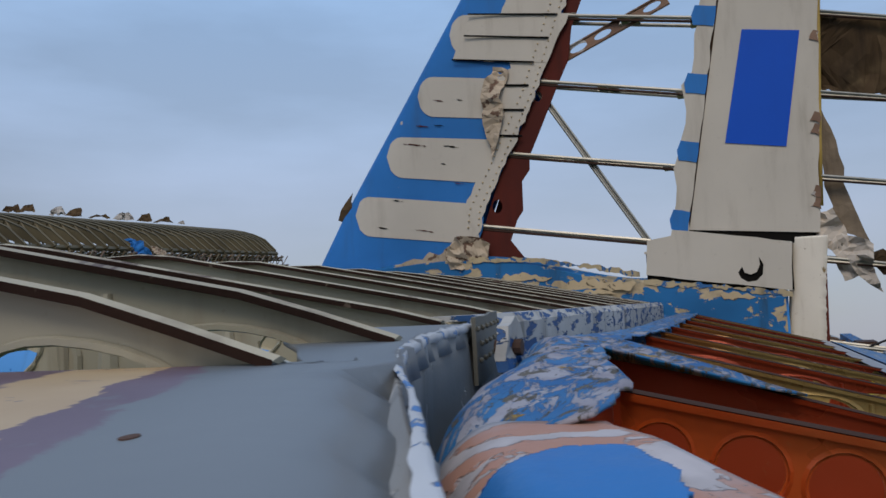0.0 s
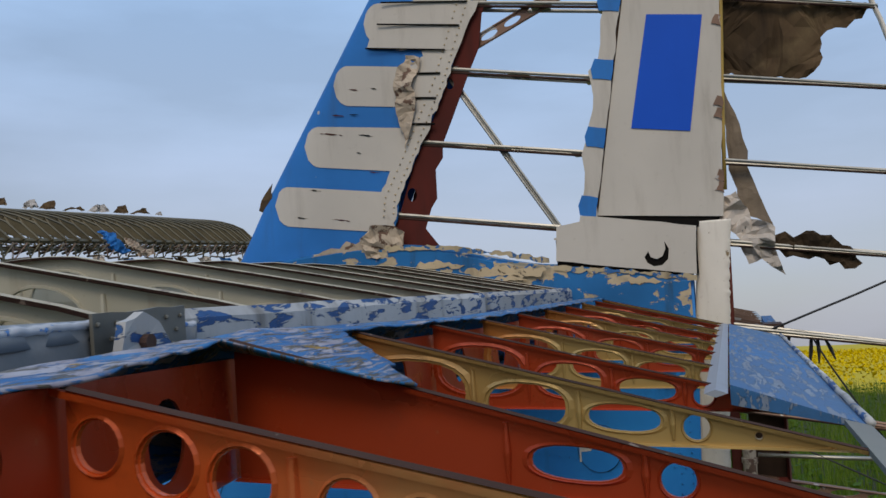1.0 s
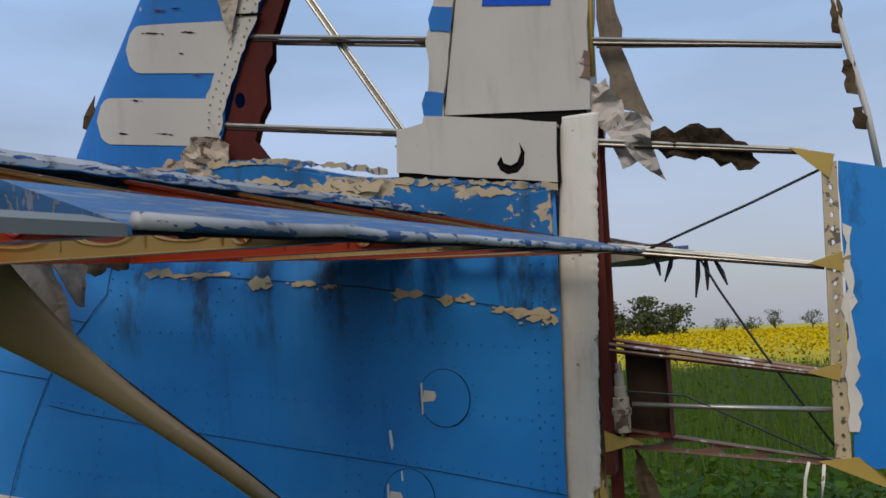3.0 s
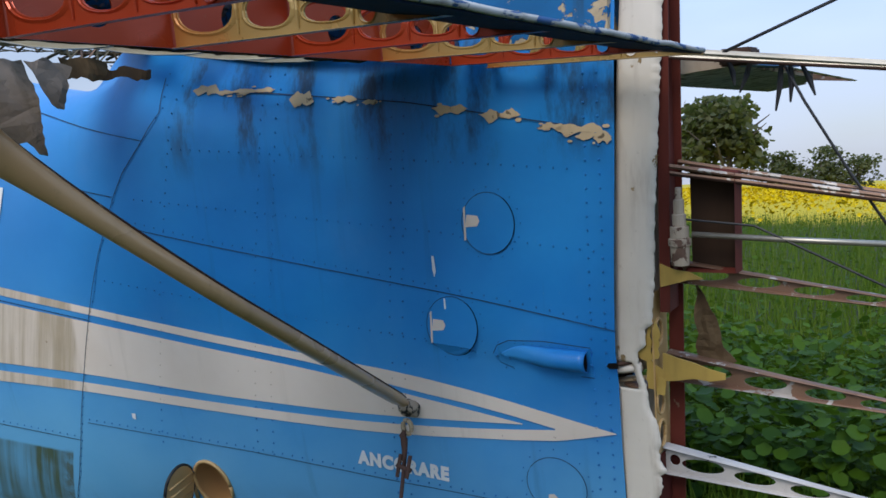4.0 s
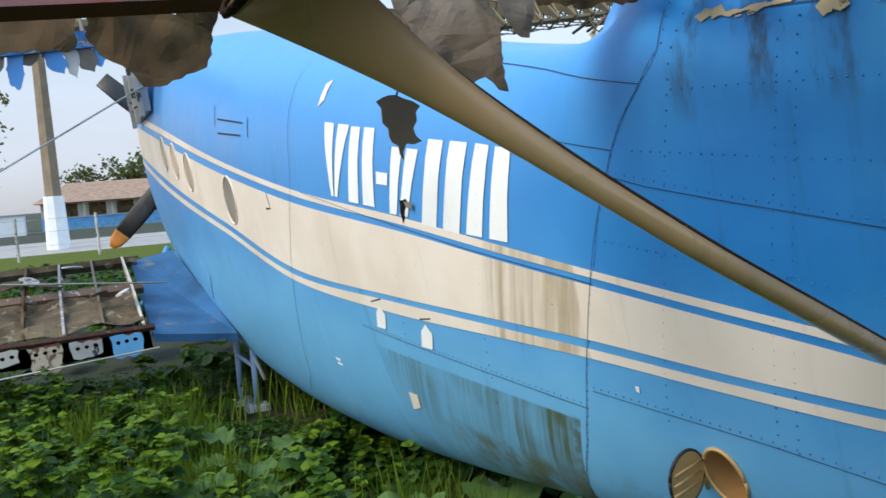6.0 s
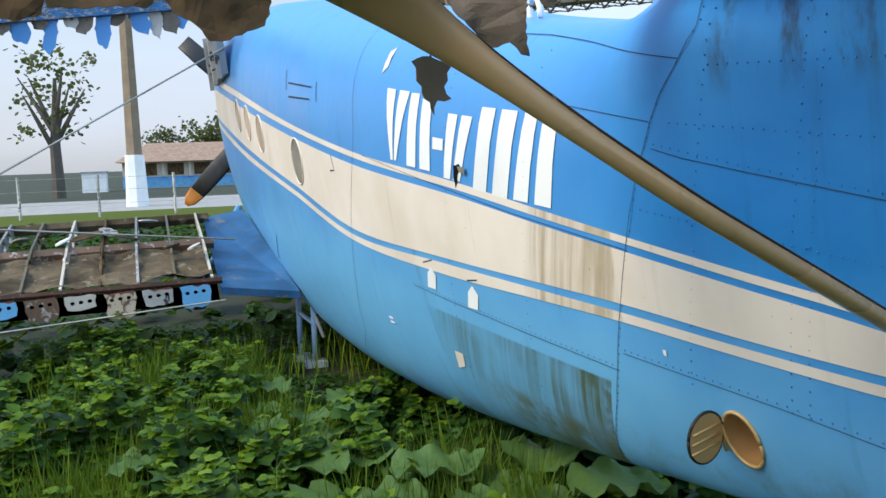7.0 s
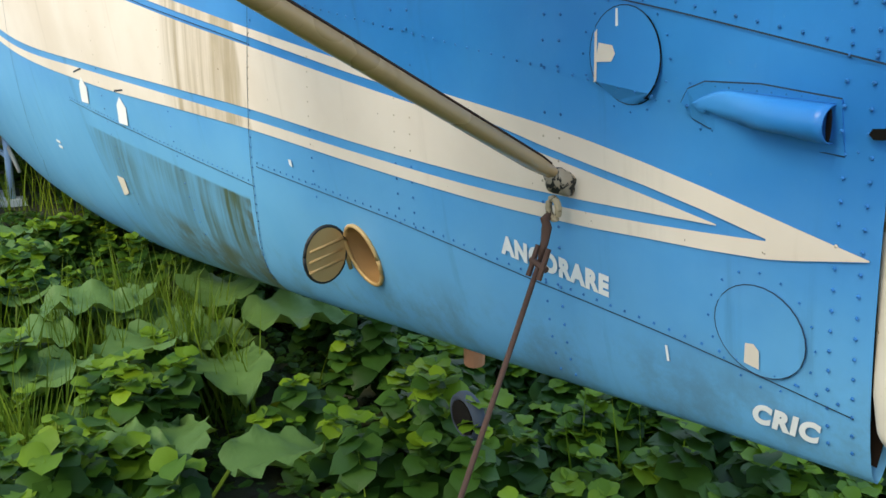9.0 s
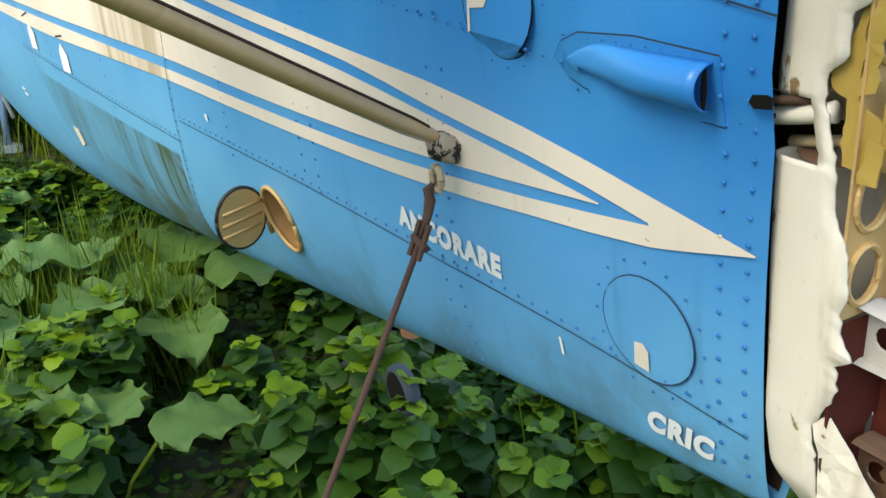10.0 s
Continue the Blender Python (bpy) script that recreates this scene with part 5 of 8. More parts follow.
curl("torn_fabric", [(0.20, 1.99), (0.33, 2.00), (0.42, 1.95), (0.445, 1.90), (0.40, 1.885), (0.33, 1.925), (0.25, 1.93), (0.23, 1.955)], M_FABRIC, rudder, -0.02, 0.03, 34, "black scorched rag on the rib", step=0.018, amp=0.012)
curl("torn_fabric", [(0.12, 1.26), (0.15, 1.20), (0.175, 1.12), (0.20, 1.09), (0.15, 1.08), (0.12, 1.09)], M_FABRIC, rudder, 0.01, 0.02, 35, "brown fabric scrap")
for z in (1.026, 1.094):          # closing ribs above and below the cut-out
    bm = bmesh.new()
    add_plate(bm, [(-0.044 + 0.085 * (1 - math.cos(t)) / 2, 0.040 * math.sin(t)) for t in [math.pi * q / 10 for q in range(-10, 10)]], (), lambda u, v, d: (u, v, z + d), 0.003)
    part("closing_rib", bm, M_RUSTTUBE, rudder, "brown closing rib inside the hinge cut-out")
for y0 in (0.010,):
    bm = bmesh.new()
    fork = [(-0.078 - 0.012 * math.sin(math.pi * q / 8), 1.064 + 0.010 * math.cos(math.pi * q / 8)) for q in range(9)] + [(-0.02, 1.054), (0.045, 1.058), (0.045, 1.090), (-0.02, 1.082)]
    add_plate(bm, fork, [ellipse(-0.076, 1.064, 0.004, 0.004, 10)], flat(y0), 0.014)
    bmesh.ops.bevel(bm, geom=[e for e in bm.edges if e.calc_length() > 0.012 and len(e.link_faces) == 2], offset=0.002, segments=2, affect='EDGES')
    part("hinge_fork", bm, M_POSTWHITE, rudder, "cream hinge fork with a bolt hole")
tube("hinge_bolt", [(-0.076, -0.052, 1.064), (-0.076, 0.03, 1.064)], 0.0045, M_RUST, rudder, "rusty hinge bolt", 8)
bm = bmesh.new()                  # near lug: a rounded, tapering arm with a slotted end
add_tube(bm, [(-0.083, -0.034, 1.0555), (-0.080, -0.034, 1.056), (-0.066, -0.034, 1.058), (-0.030, -0.036, 1.0655), (0.004, -0.038, 1.074), (0.012, -0.038, 1.076)], [0.005, 0.009, 0.012, 0.011, 0.011, 0.009], 14, [0.003, 0.006, 0.0085, 0.009, 0.0095, 0.0105], (0, 0, 1))
part("hinge_lug", bm, M_POSTWHITE, rudder, "worn cream hinge lug with a slotted end", smooth=True)
tube("lug_slot", [(-0.070, -0.0435, 1.0585), (-0.058, -0.0450, 1.0605), (-0.045, -0.0455, 1.064)], 0.0028, M_DARKFLANGE, rudder, "dark slot in the lug", 6)
tube("lower_lug", [(-0.050, -0.012, 1.032), (-0.020, -0.014, 1.038), (0.020, -0.016, 1.046)], 0.008, M_FLAKETAN, rudder, "stained tan lower lug", 8, 0.006)
patch("hinge_slot", [(-0.054, 1.081), (-0.050, 1.088), (-0.034, 1.090), (-0.028, 1.088), (-0.028, 1.077), (-0.048, 1.075)], M_DARK, 0.003, "dark slot for the hinge")
tube("hinge_pin", [(-0.046, -0.056, 1.080), (-0.005, -0.034, 1.084)], 0.0045, M_RUST, rudder, "brown hinge pin", 8)
bm = bmesh.new()
add_plate(bm, ragged(ragged([(0.004, 1.124), (0.008, 1.098), (0.024, 1.090), (0.026, 1.030), (0.056, 1.026), (0.060, 1.074), (0.036, 1.090), (0.034, 1.150), (0.040, 1.172), (0.034, 1.172), (0.020, 1.136)], 0.02, 0.004, 12), 0.006, 0.0015, 13), (), flat(-0.041), 0.003)
part("hinge_bracket", bm, M_YELLOW, rudder, "flaking zinc-yellow hinge bracket")

for n, pts in enumerate(([(0.035, 1.095), (0.052, 1.10), (0.056, 1.16), (0.048, 1.19), (0.042, 1.14)], [(0.046, 1.02), (0.064, 1.02), (0.066, 1.055), (0.050, 1.06)])):
    curl("primer_patch", pts, M_YELLOW, rudder, -0.047, 0.003, 80 + n, "flaking yellow primer", step=0.010, amp=0.003)

# ---------- fin base on the tail ----------
M_RIM = worn("rusted_chipped_rim", (0.42, 0.33, 0.20), 0.7, 0, 0.3, (0.05, 0.04, 0.02), 0.9, (0.020, 0.13, 0.33), 0.53, 30, bump=0.8).m


def tail_cap():
    """Blue root wall, flaking at the top, below the fin and beside the tailplane."""
    verts, faces = [], []
    n = 44
    for i in range(n + 1):
        x = -1.56 + 1.54 * i / n
        top = 2.055 - 0.10 * sstep(-0.95, -0.40, x) - 0.055 * sstep(-0.40, 0.0, x)
        top -= 0.03 * sstep(-1.05, -1.56, x)
        for j, (z, w) in enumerate(((1.74, 0.092), (1.80, 0.088), (1.88, 0.082), (top - 0.012, 0.076), (top, 0.050))):
            w *= (1.0 - 0.75 * sstep(-1.25, -1.56, x)) * (1.0 - 0.22 * sstep(-0.62, -0.42, x))
            verts.append((x, -w, z))
        for j, (z, w) in enumerate(((top, 0.050), (top - 0.012, 0.076), (1.88, 0.082), (1.80, 0.088), (1.74, 0.092))):
            w *= (1.0 - 0.75 * sstep(-1.25, -1.56, x)) * (1.0 - 0.22 * sstep(-0.62, -0.42, x))
            verts.append((x, w, z))
    for i in range(n):
        for j in range(9):
            a = i * 10 + j
            faces.append((a, a + 10, a + 11, a + 1))
    faces.append([n * 10 + j for j in range(10)])
    return mesh_ob("fin_root", verts, faces, M_CHIPBLUE, plane, "blue root wall with paint flaking to cream")


root = tail_cap()
for n, (xa, za, xb, zb, h) in enumerate(((-0.97, 2.052, -0.70, 2.030, 0.016), (-0.72, 2.030, -0.43, 1.975, 0.014), (-0.42, 1.952, 0.0, 1.895, 0.016))):
    yy = -0.080 if xa < -0.6 else (-0.076 if xa < -0.5 else -0.0635)
    curl("rim_wear", [(xa, za), ((xa + xb) / 2, (za + zb) / 2 + 0.002), (xb, zb), (xb, zb - h), ((xa + xb) / 2, (za + zb) / 2 - h * 0.6), (xa, za - h)], M_RIM, root, yy, 0.001, 500 + n, "rust and cream flaking along the rim", step=0.012, amp=0.005, thick=0.002)
for n, (xa, xb, z0, h) in enumerate(((-0.86, -0.70, 1.985, 0.022), (-0.72, -0.44, 1.955, 0.035), (-0.62, -0.50, 1.925, 0.012), (-0.20, -0.10, 1.895, 0.018))):
    yy = -0.0815 if xb < -0.5 else (-0.079 if xb < -0.3 else -0.066)
    curl("cream_flake", [(xa, z0), ((xa + xb) / 2, z0 + 0.006), (xb, z0 - 0.012), (xb - 0.02, z0 - h), ((xa + xb) / 2, z0 - h * 0.7), (xa + 0.01, z0 - h * 0.9)], M_FLAKETAN, root, yy, 0.001, 520 + n, "cream patch where blue paint came off", step=0.012, amp=0.007, thick=0.0015)
bm = bmesh.new()
crescent = [(x + 0.004, z + 0.013) for x, z in ((-0.150, 1.945), (-0.138, 1.962), (-0.132, 1.944), (-0.115, 1.937), (-0.098, 1.944), (-0.088, 1.966), (-0.090, 1.990), (-0.078, 1.965), (-0.082, 1.935), (-0.100, 1.918), (-0.125, 1.916), (-0.143, 1.928))]
add_plate(bm, ragged([(-0.412, 1.965), (-0.20, 1.930), (0.000, 1.898), (0.008, 2.040), (-0.14, 2.067), (-0.272, 2.090), (-0.328, 2.098), (-0.332, 2.080), (-0.404, 2.070)], 0.05, 0.002, 6), [crescent], flat(-0.062), 0.005)
add_box(bm, -0.415, 0.008, -0.056, 0.056, 2.030, 2.036)
part("root_plate", bm, M_FINWHITE, root, "pale access plate with a torn crescent hole")
# near-black filler box paints the shade seen through the crescent hole
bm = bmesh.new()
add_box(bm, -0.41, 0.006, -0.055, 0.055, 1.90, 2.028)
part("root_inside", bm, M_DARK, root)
# added dark strip in place of the joint's shadow
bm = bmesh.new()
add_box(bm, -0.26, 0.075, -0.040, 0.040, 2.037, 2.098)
part("joint_shadow_strip", bm, M_DARK, root, "dark strip painted as the shadow between fin root and rudder")
tube("hinge_bolt", [(-0.385, -0.11, 1.865), (-0.385, -0.085, 1.865)], 0.016, M_RUST, root)

# ---------- tailplane ----------
def stab_mid(x, y):
    return 1.838 + 0.026 * (-y) + 0.105 * (-0.38 - x)


def stab_le(y):
    return -1.52 + 0.17 * (-y)


def stab_half(x, y):
    f = (x + 0.38) / (stab_le(y) + 0.38)     # 0 at the rear spar, 1 at the nose
    return (0.035 + 0.055 * math.sin(math.pi * min(1, f * 1.05))) * math.sqrt(max(0.0, 1 - f ** 3)) * (1 - 0.10 * min(1, -y / 2.4))


def stab_top(x, y):
    s = -0.38 - x
    return min(stab_mid(-0.38, y) + 0.034 + 0.205 * s, stab_mid(x, y) + stab_half(x, y)) + 0.06 * min(0.237, max(0.0, -2.1 - y)) - 0.02 * max(0.0, -2.337 - y)


def stab_bot(x, y):
    return stab_mid(x, y) - stab_half(x, y)


def rear_spar():
    bm = bmesh.new()
    n = 40
    ys = [-0.09 - (2.05 - 0.09) * i / n for i in range(n + 1)]
    rows = []
    for y in ys:
        m = stab_mid(-0.38, y)
        h = stab_half(-0.38, y)
        jit = 0.0025 * noise.noise(Vector((0, y * 18, 1)))
        rows.append([bm.verts.new(p) for p in ((-0.445, y, m + h + 0.004), (-0.372, y, m + h + 0.005 + jit), (-0.366, y, m + h - 0.004 + jit),
                                               (-0.366, y, m - h + 0.004), (-0.374, y, m - h - 0.002), (-0.445, y, m - h - 0.002), (-0.445, y, m - h + 0.001),
                                               (-0.376, y, m - h + 0.002), (-0.372, y, m - h + 0.006), (-0.372, y, m + h - 0.006), (-0.378, y, m + h), (-0.445, y, m + h))])
    for A, B in zip(rows, rows[1:]):
        for j in range(12):
            bm.faces.new((A[j], A[(j + 1) % 12], B[(j + 1) % 12], B[j]))
    bm.faces.new(rows[0]); bm.faces.new(rows[-1][::-1])
    return part("tailplane", bm, M_SPARPEEL, plane, "bare tailplane frame with a chalky peeling rear spar")


stab = rear_spar()


def stab_rib(y, mat):
    bm = bmesh.new()
    le = stab_le(y)
    x0 = -0.378 + 0.055 * sstep(-2.15, -2.33, y)
    xs = [x0 + (le + 0.10 - x0) * i / 20 for i in range(21)]
    top = [(x, stab_top(x, y)) for x in xs]
    bot = [(x, stab_bot(x, y)) for x in xs]
    hs = []
    shift = 0.07 * sstep(-2.15, -2.33, y)          # outboard ribs are shorter
    for x, r in ((-0.486 + shift, 0.060), (-0.660 + shift, 0.066), (-0.835 + shift, 0.066), (-1.00 + shift, 0.058), (-1.15 + shift, 0.045)):
        if x - r < le + 0.13:
            continue
        t, b = stab_top(x, y), stab_bot(x, y)
        hs.append((ellipse(x, (t + b) / 2 - 0.002, r, (t - b) / 2 - 0.017, 24, -0.16, 2.2)))
    add_plate(bm, top + bot[::-1], hs, lambda u, v, d: (u, y + d, v), 0.0025)
    for h in hs:
        ring = [(u, y - 0.0015, v) for u, v in h]
        add_tube(bm, ring + [ring[0]], 0.0024, 5, cap=False)
    for x in (-0.573 + shift, -0.748 + shift, -0.918 + shift):
        if x < le + 0.14:
            continue
        t, b = stab_top(x, y), stab_bot(x, y)
        add_tube(bm, [(x, y - 0.001, b + 0.014), (x, y - 0.001, (t + b) / 2), (x, y - 0.001, t - 0.014)], [0.003, 0.0065, 0.003], 8, [0.003, 0.0065, 0.003])
    add_tube(bm, [(u, y - 0.006, v) for u, v in bot[::2]], 0.009, 4, 0.0016, (0, 0, 1))
    return part("rib", bm, mat, stab, "grey-green pressed rib with oval holes")


RIB_Y = [-2.337, -2.107, -1.885, -1.655, -1.425, -1.195, -0.965, -0.735, -0.505, -0.275, -0.13]
for y in [-2.455] + RIB_Y:
    stab_rib(y, M_GREEN)
    le = stab_le(y)
    x0 = -0.378 + 0.055 * sstep(-2.15, -2.33, y)
    xs = [x0 + (le + 0.10 - x0) * i / 16 for i in range(17)]
    tube("rib_flange", [(x, y - 0.006, stab_top(x, y) + 0.0015) for x in xs], 0.0055, M_FLANGE, stab, "", 4, 0.0016, (0, 0, 1))
    # turned-down edge of the flange
    bm = bmesh.new()
    rows = [[bm.verts.new((x, y - 0.0115, stab_top(x, y) + 0.002)), bm.verts.new((x, y - 0.0115, stab_top(x, y) - 0.0022))] for x in xs]
    for A, B in zip(rows, rows[1:]):
        bm.faces.new((A[0], A[1], B[1], B[0]))
    bmesh.ops.solidify(bm, geom=bm.faces[:], thickness=0.0012)
    part("flange_edge", bm, M_DARKFLANGE, stab)


def lower_fabric():
    """Rotten fabric still stretched under the rear bays of the tailplane, its front edge torn."""
    bm = bmesh.new()
    rows = []
    for i in range(81):
        y = -0.14 - 1.60 * i / 80
        far = -0.61 + 0.05 * noise.noise(Vector((y * 5, 0, 3))) + 0.025 * noise.noise(Vector((y * 31, 0, 5)))
        rows.append([bm.verts.new((x, y, stab_bot(x, y) - 0.004 - 0.006 * noise.noise(Vector((x * 9, y * 9, 2))) - 0.010 * q * q)) for q, x in ((q / 8, -0.385 + (far + 0.385) * q / 8) for q in range(9))])
    for A, B in zip(rows, rows[1:]):
        for j in range(8):
            bm.faces.new((A[j], A[j + 1], B[j + 1], B[j]))
    bmesh.ops.solidify(bm, geom=bm.faces[:], thickness=0.002)
    return part("lower_fabric", bm, M_FABRIC, stab, "rotten brown fabric under the tailplane", smooth=True)


lower_fabric()


def nose_skin():
    """Leading edge of the tailplane, blue sheet wrapped round."""
    verts, faces = [], []
    n, m = 24, 9
    for i in range(n + 1):
        y = -0.10 - 2.1 * i / n
        le = stab_le(y)
        for j in range(m):
            t = math.pi * (j / (m - 1) - 0.5)
            x = le + 0.17 * (1 - math.cos(t))
            xx = le + 0.17 * (1 - math.cos(t)) ** 0.8
            h = stab_half(min(-0.38, le + 0.17), y)
            verts.append((xx, y, stab_mid(xx, y) + h * math.sin(t)))
    for i in range(n):
        for j in range(m - 1):
            a = i * m + j
            faces.append((a, a + 1, a + m + 1, a + m))
    ob = mesh_ob("leading_edge", verts, faces, M_PEEL, stab, "peeling blue leading edge", smooth=True)
    ob.modifiers.new("skin", 'SOLIDIFY').thickness = 0.002


nose_skin()
tube("front_spar", [(-1.02, -0.1, stab_mid(-1.02, 0)), (-1.0, -2.2, stab_mid(-1.0, -2.2))], 0.006, M_GREEN, stab, "grey-green front spar", 4, 0.05, (0, 0, 1))


TIP_REAR = [(-2.75, -0.150), (-2.66, -0.188), (-2.60, -0.215), (-2.54, -0.240), (-2.47, -0.272), (-2.40, -0.298), (-2.30, -0.324), (-2.20, -0.335), (-2.10, -0.350), (-2.03, -0.362)]


def tip_z(x, y):
    return 1.924 - 0.010 * sstep(-2.18, -2.06, y) - 0.05 * max(0.0, -2.52 - y) - 0.02 * max(0.0, -0.6 - x)


def tip_skin():
    """Grey outboard skin with a torn rear edge."""
    verts, faces = [], []
    nu, nv = 60, 30
    for i in range(nu + 1):
        f = i / nu
        for j in range(nv + 1):
            g = j / nv
            y = -2.12 - 0.55 * f + 0.012 * noise.noise(Vector((g * 9, 0, 4))) * (1 - f)
            x_back = lerp_table(TIP_REAR, y) + 0.006 * noise.noise(Vector((0, y * 40, 2))) + 0.003 * noise.noise(Vector((0, y * 120, 5)))
            x_front = -0.438 + 0.043 * sstep(-2.24, -2.40, y) - 0.68 * sstep(-2.455, -2.50, y) + 0.35 * f ** 3
            x = x_front + (x_back - x_front) * g
            verts.append((x, y, tip_z(x, y) - 0.012 * sstep(0.97, 1.0, g)))
    for i in range(nu):
        for j in range(nv):
            a = i * (nv + 1) + j
            faces.append((a, a + 1, a + nv + 2, a + nv + 1))
    ob = mesh_ob("tip_skin", verts, faces, M_GREYTIP, stab, "dull grey tip skin with purple and ochre paint remains", smooth=True)
    ob.modifiers.new("skin", 'SOLIDIFY').thickness = 0.0025
    # torn rear edge, chalky white with blue flakes, over the end web of the spar
    verts, faces = [], []
    n = 180
    for i in range(n + 1):
        y = -2.02 - 0.62 * i / n
        x = lerp_table(TIP_REAR, y)
        z = tip_z(x, y)
        w = 0.0035 + 0.003 * noise.noise(Vector((0, y * 30, 9))) + 0.0015 * noise.noise(Vector((0, y * 90, 4))) + 0.005 * sstep(-2.54, -2.60, y)
        q = 0.0030 * noise.noise(Vector((0, y * 70, 2)))
        w, slim = w * (1 - 0.5 * sstep(-2.36, -2.52, y)), 1 - 0.6 * sstep(-2.36, -2.52, y)
        for dx, dz in ((-w, 0.0012), (-0.003, 0.0028), (0.001 + q * 0.5, 0.0012), (0.0015 + q * 0.5, -0.002), (-0.001 + q * 0.5, -0.004)):
            verts.append((x + (dx if dx == -w else dx * slim), y, z + dz * slim + 0.0015 * slim * noise.noise(Vector((dx * 90, y * 90, 1)))))
    for i in range(n):
        for j in range(4):
            a = i * 5 + j
            faces.append((a, a + 1, a + 6, a + 5))
    mesh_ob("tip_lip", verts, faces, M_LIP, stab, "chalky torn lip with blue flakes", smooth=True)
    verts, faces = [], []
    for i in range(n + 1):
        y = -2.02 - 0.62 * i / n
        x = lerp_table(TIP_REAR, y) - 0.002
        z = tip_z(x, y)
        for k in range(7):
            d = -0.002 - 0.014 * k
            verts.append((x + 0.006 * noise.noise(Vector((0, y * 9, d * 30))) - 0.12 * d * (k / 6) + 1.1 * d * sstep(-2.36, -2.56, y), y, z + d))
    for i in range(n):
        for j in range(6):
            a = i * 7 + j
            faces.append((a, a + 1, a + 8, a + 7))
    web = mesh_ob("end_web", verts, faces, M_WEBGREY, stab, "grey-white dented end web", smooth=True)
    web.modifiers.new("skin", 'SOLIDIFY').thickness = 0.002
    # hinge bracket and bare riveted plate between spar and web
    bm = bmesh.new()
    add_plate(bm, ragged([(-2.185, 1.885), (-2.185, 1.931), (-2.05, 1.931), (-2.05, 1.885)], 0.02, 0.001, 3), (), lambda u, v, d: (lerp_table(TIP_REAR, u) + 0.004 + d, u, v), 0.003)
    for k in range(16):
        p = (lerp_table(TIP_REAR, -2.06 - 0.008 * k) + 0.008, -2.06 - 0.008 * k, 1.923 - 0.011 * (k % 3))
        bmesh.ops.create_icosphere(bm, subdivisions=1, radius=0.0022, matrix=Matrix.Translation(p))
    part("splice_plate", bm, M_FABRICGREY, stab, "grimy riveted splice plate")
    bm = bmesh.new()
    hole = ellipse(-2.155, 1.908, 0.006, 0.006, 14)
    add_plate(bm, ragged([(-2.180, 1.893), (-2.176, 1.924), (-2.158, 1.930), (-2.140, 1.922), (-2.118, 1.897), (-2.13, 1.890)], 0.008, 0.002, 5), [hole], lambda u, v, d: (-0.318 + d + 0.006 * noise.noise(Vector((u * 60, v * 60, 2))), u, v), 0.008)
    part("hinge_lug", bm, M_SPARPEEL, stab, "white-flecked hinge lug with a bolt hole")
    bm = bmesh.new()
    add_tube(bm, [(-0.325, -2.155, 1.908), (-0.306, -2.155, 1.908)], 0.006, 10)
    part("bolt", bm, M_RUST, stab)
    return ob


M_FABRICGREY = worn("grimy_grey_plate", (0.17, 0.16, 0.13), 0.5, 0.2, 0.25, (0.07, 0.05, 0.03), 0.6).m


def grey_tip():
    k = Mat("grey_tip_paint", 0.42, 0.1)
    x, y, z = k.xyz()
    c = k.mix(k.ramp(k.noise(3, 4), 0.3, 0.7), (0.140, 0.150, 0.158), (0.178, 0.188, 0.195))
    # old paint left in a slanting band: ochre inside a purple fringe
    edge_d = k.math('ADD', k.math('ADD', x, 1.345), k.math('MULTIPLY', y, 0.4))
    wob = k.math('ADD', edge_d, k.math('MULTIPLY', k.math('SUBTRACT', k.noise(30, 7, 0.66, (1, 0.7, 1), (2, 0, 0), 0.4), 0.5), 0.040))
    purple = k.math('MULTIPLY', k.ramp(wob, 0.012, 0.008), k.ramp(y, -2.395, -2.42))
    c = k.mix(k.math('MULTIPLY', purple, k.ramp(k.noise(60, 5, 0.7), 0.30, 0.42, 0.55, 1.0)), c, k.mix(k.noise(22), (0.115, 0.062, 0.085), (0.20, 0.13, 0.165)))
    ochre = k.math('MULTIPLY', k.math('MULTIPLY', k.ramp(wob, -0.0085, -0.0100), k.ramp(wob, -0.056, -0.052)), k.ramp(y, -2.440, -2.452))
    ochre = k.math('MULTIPLY', ochre, k.ramp(k.noise(40, 6, 0.7, (0.6, 1.4, 1), (5, 2, 1)), 0.64, 0.60))
    c = k.mix(ochre, c, k.mix(k.noise(26), (0.46, 0.29, 0.15), (0.60, 0.42, 0.24)))
    c = k.mix(k.ramp(k.noise(26, 3), 0.74, 0.76), c, (0.05, 0.05, 0.05))
    k.colour(c)
    k.bump(k.noise(5, 4), 0.2, 0.01)
    return k.m


M_GREYTIP = grey_tip()
tip_skin()
# a bare spot round a rusty screw, a small slot, and blue flakes by the torn edge
def tip_scrap(name, poly, mat, label, out=0.0012, seed=1):
    bm = bmesh.new()
    add_plate(bm, ragged(poly, 0.004, 0.0012, seed), (), lambda u, v, d: (u, v, tip_z(u, v) + out + d), 0.0008)
    part(name, bm, mat, stab, label)


tip_scrap("bare_spot", ellipse(-0.286, -2.591, 0.0048, 0.006, 12), M_POSTWHITE, "bare white spot on the tip skin", 0.0010, 3)
tip_scrap("screw", ellipse(-0.2855, -2.590, 0.0020, 0.0028, 10), M_RUST, "rusty screw", 0.0020, 4)
tip_scrap("slot", ellipse(-0.273, -2.578, 0.0020, 0.0016, 10), M_DARK, "small dark slot", 0.0010, 5)

# ---------- elevator ----------
ELEV_Z = [(0.0, 1.825), (1.425, 1.860), (1.885, 1.879), (2.337, 1.902), (2.44, 1.904), (2.80, 1.875)]     # top of the front spar, outboard from the root


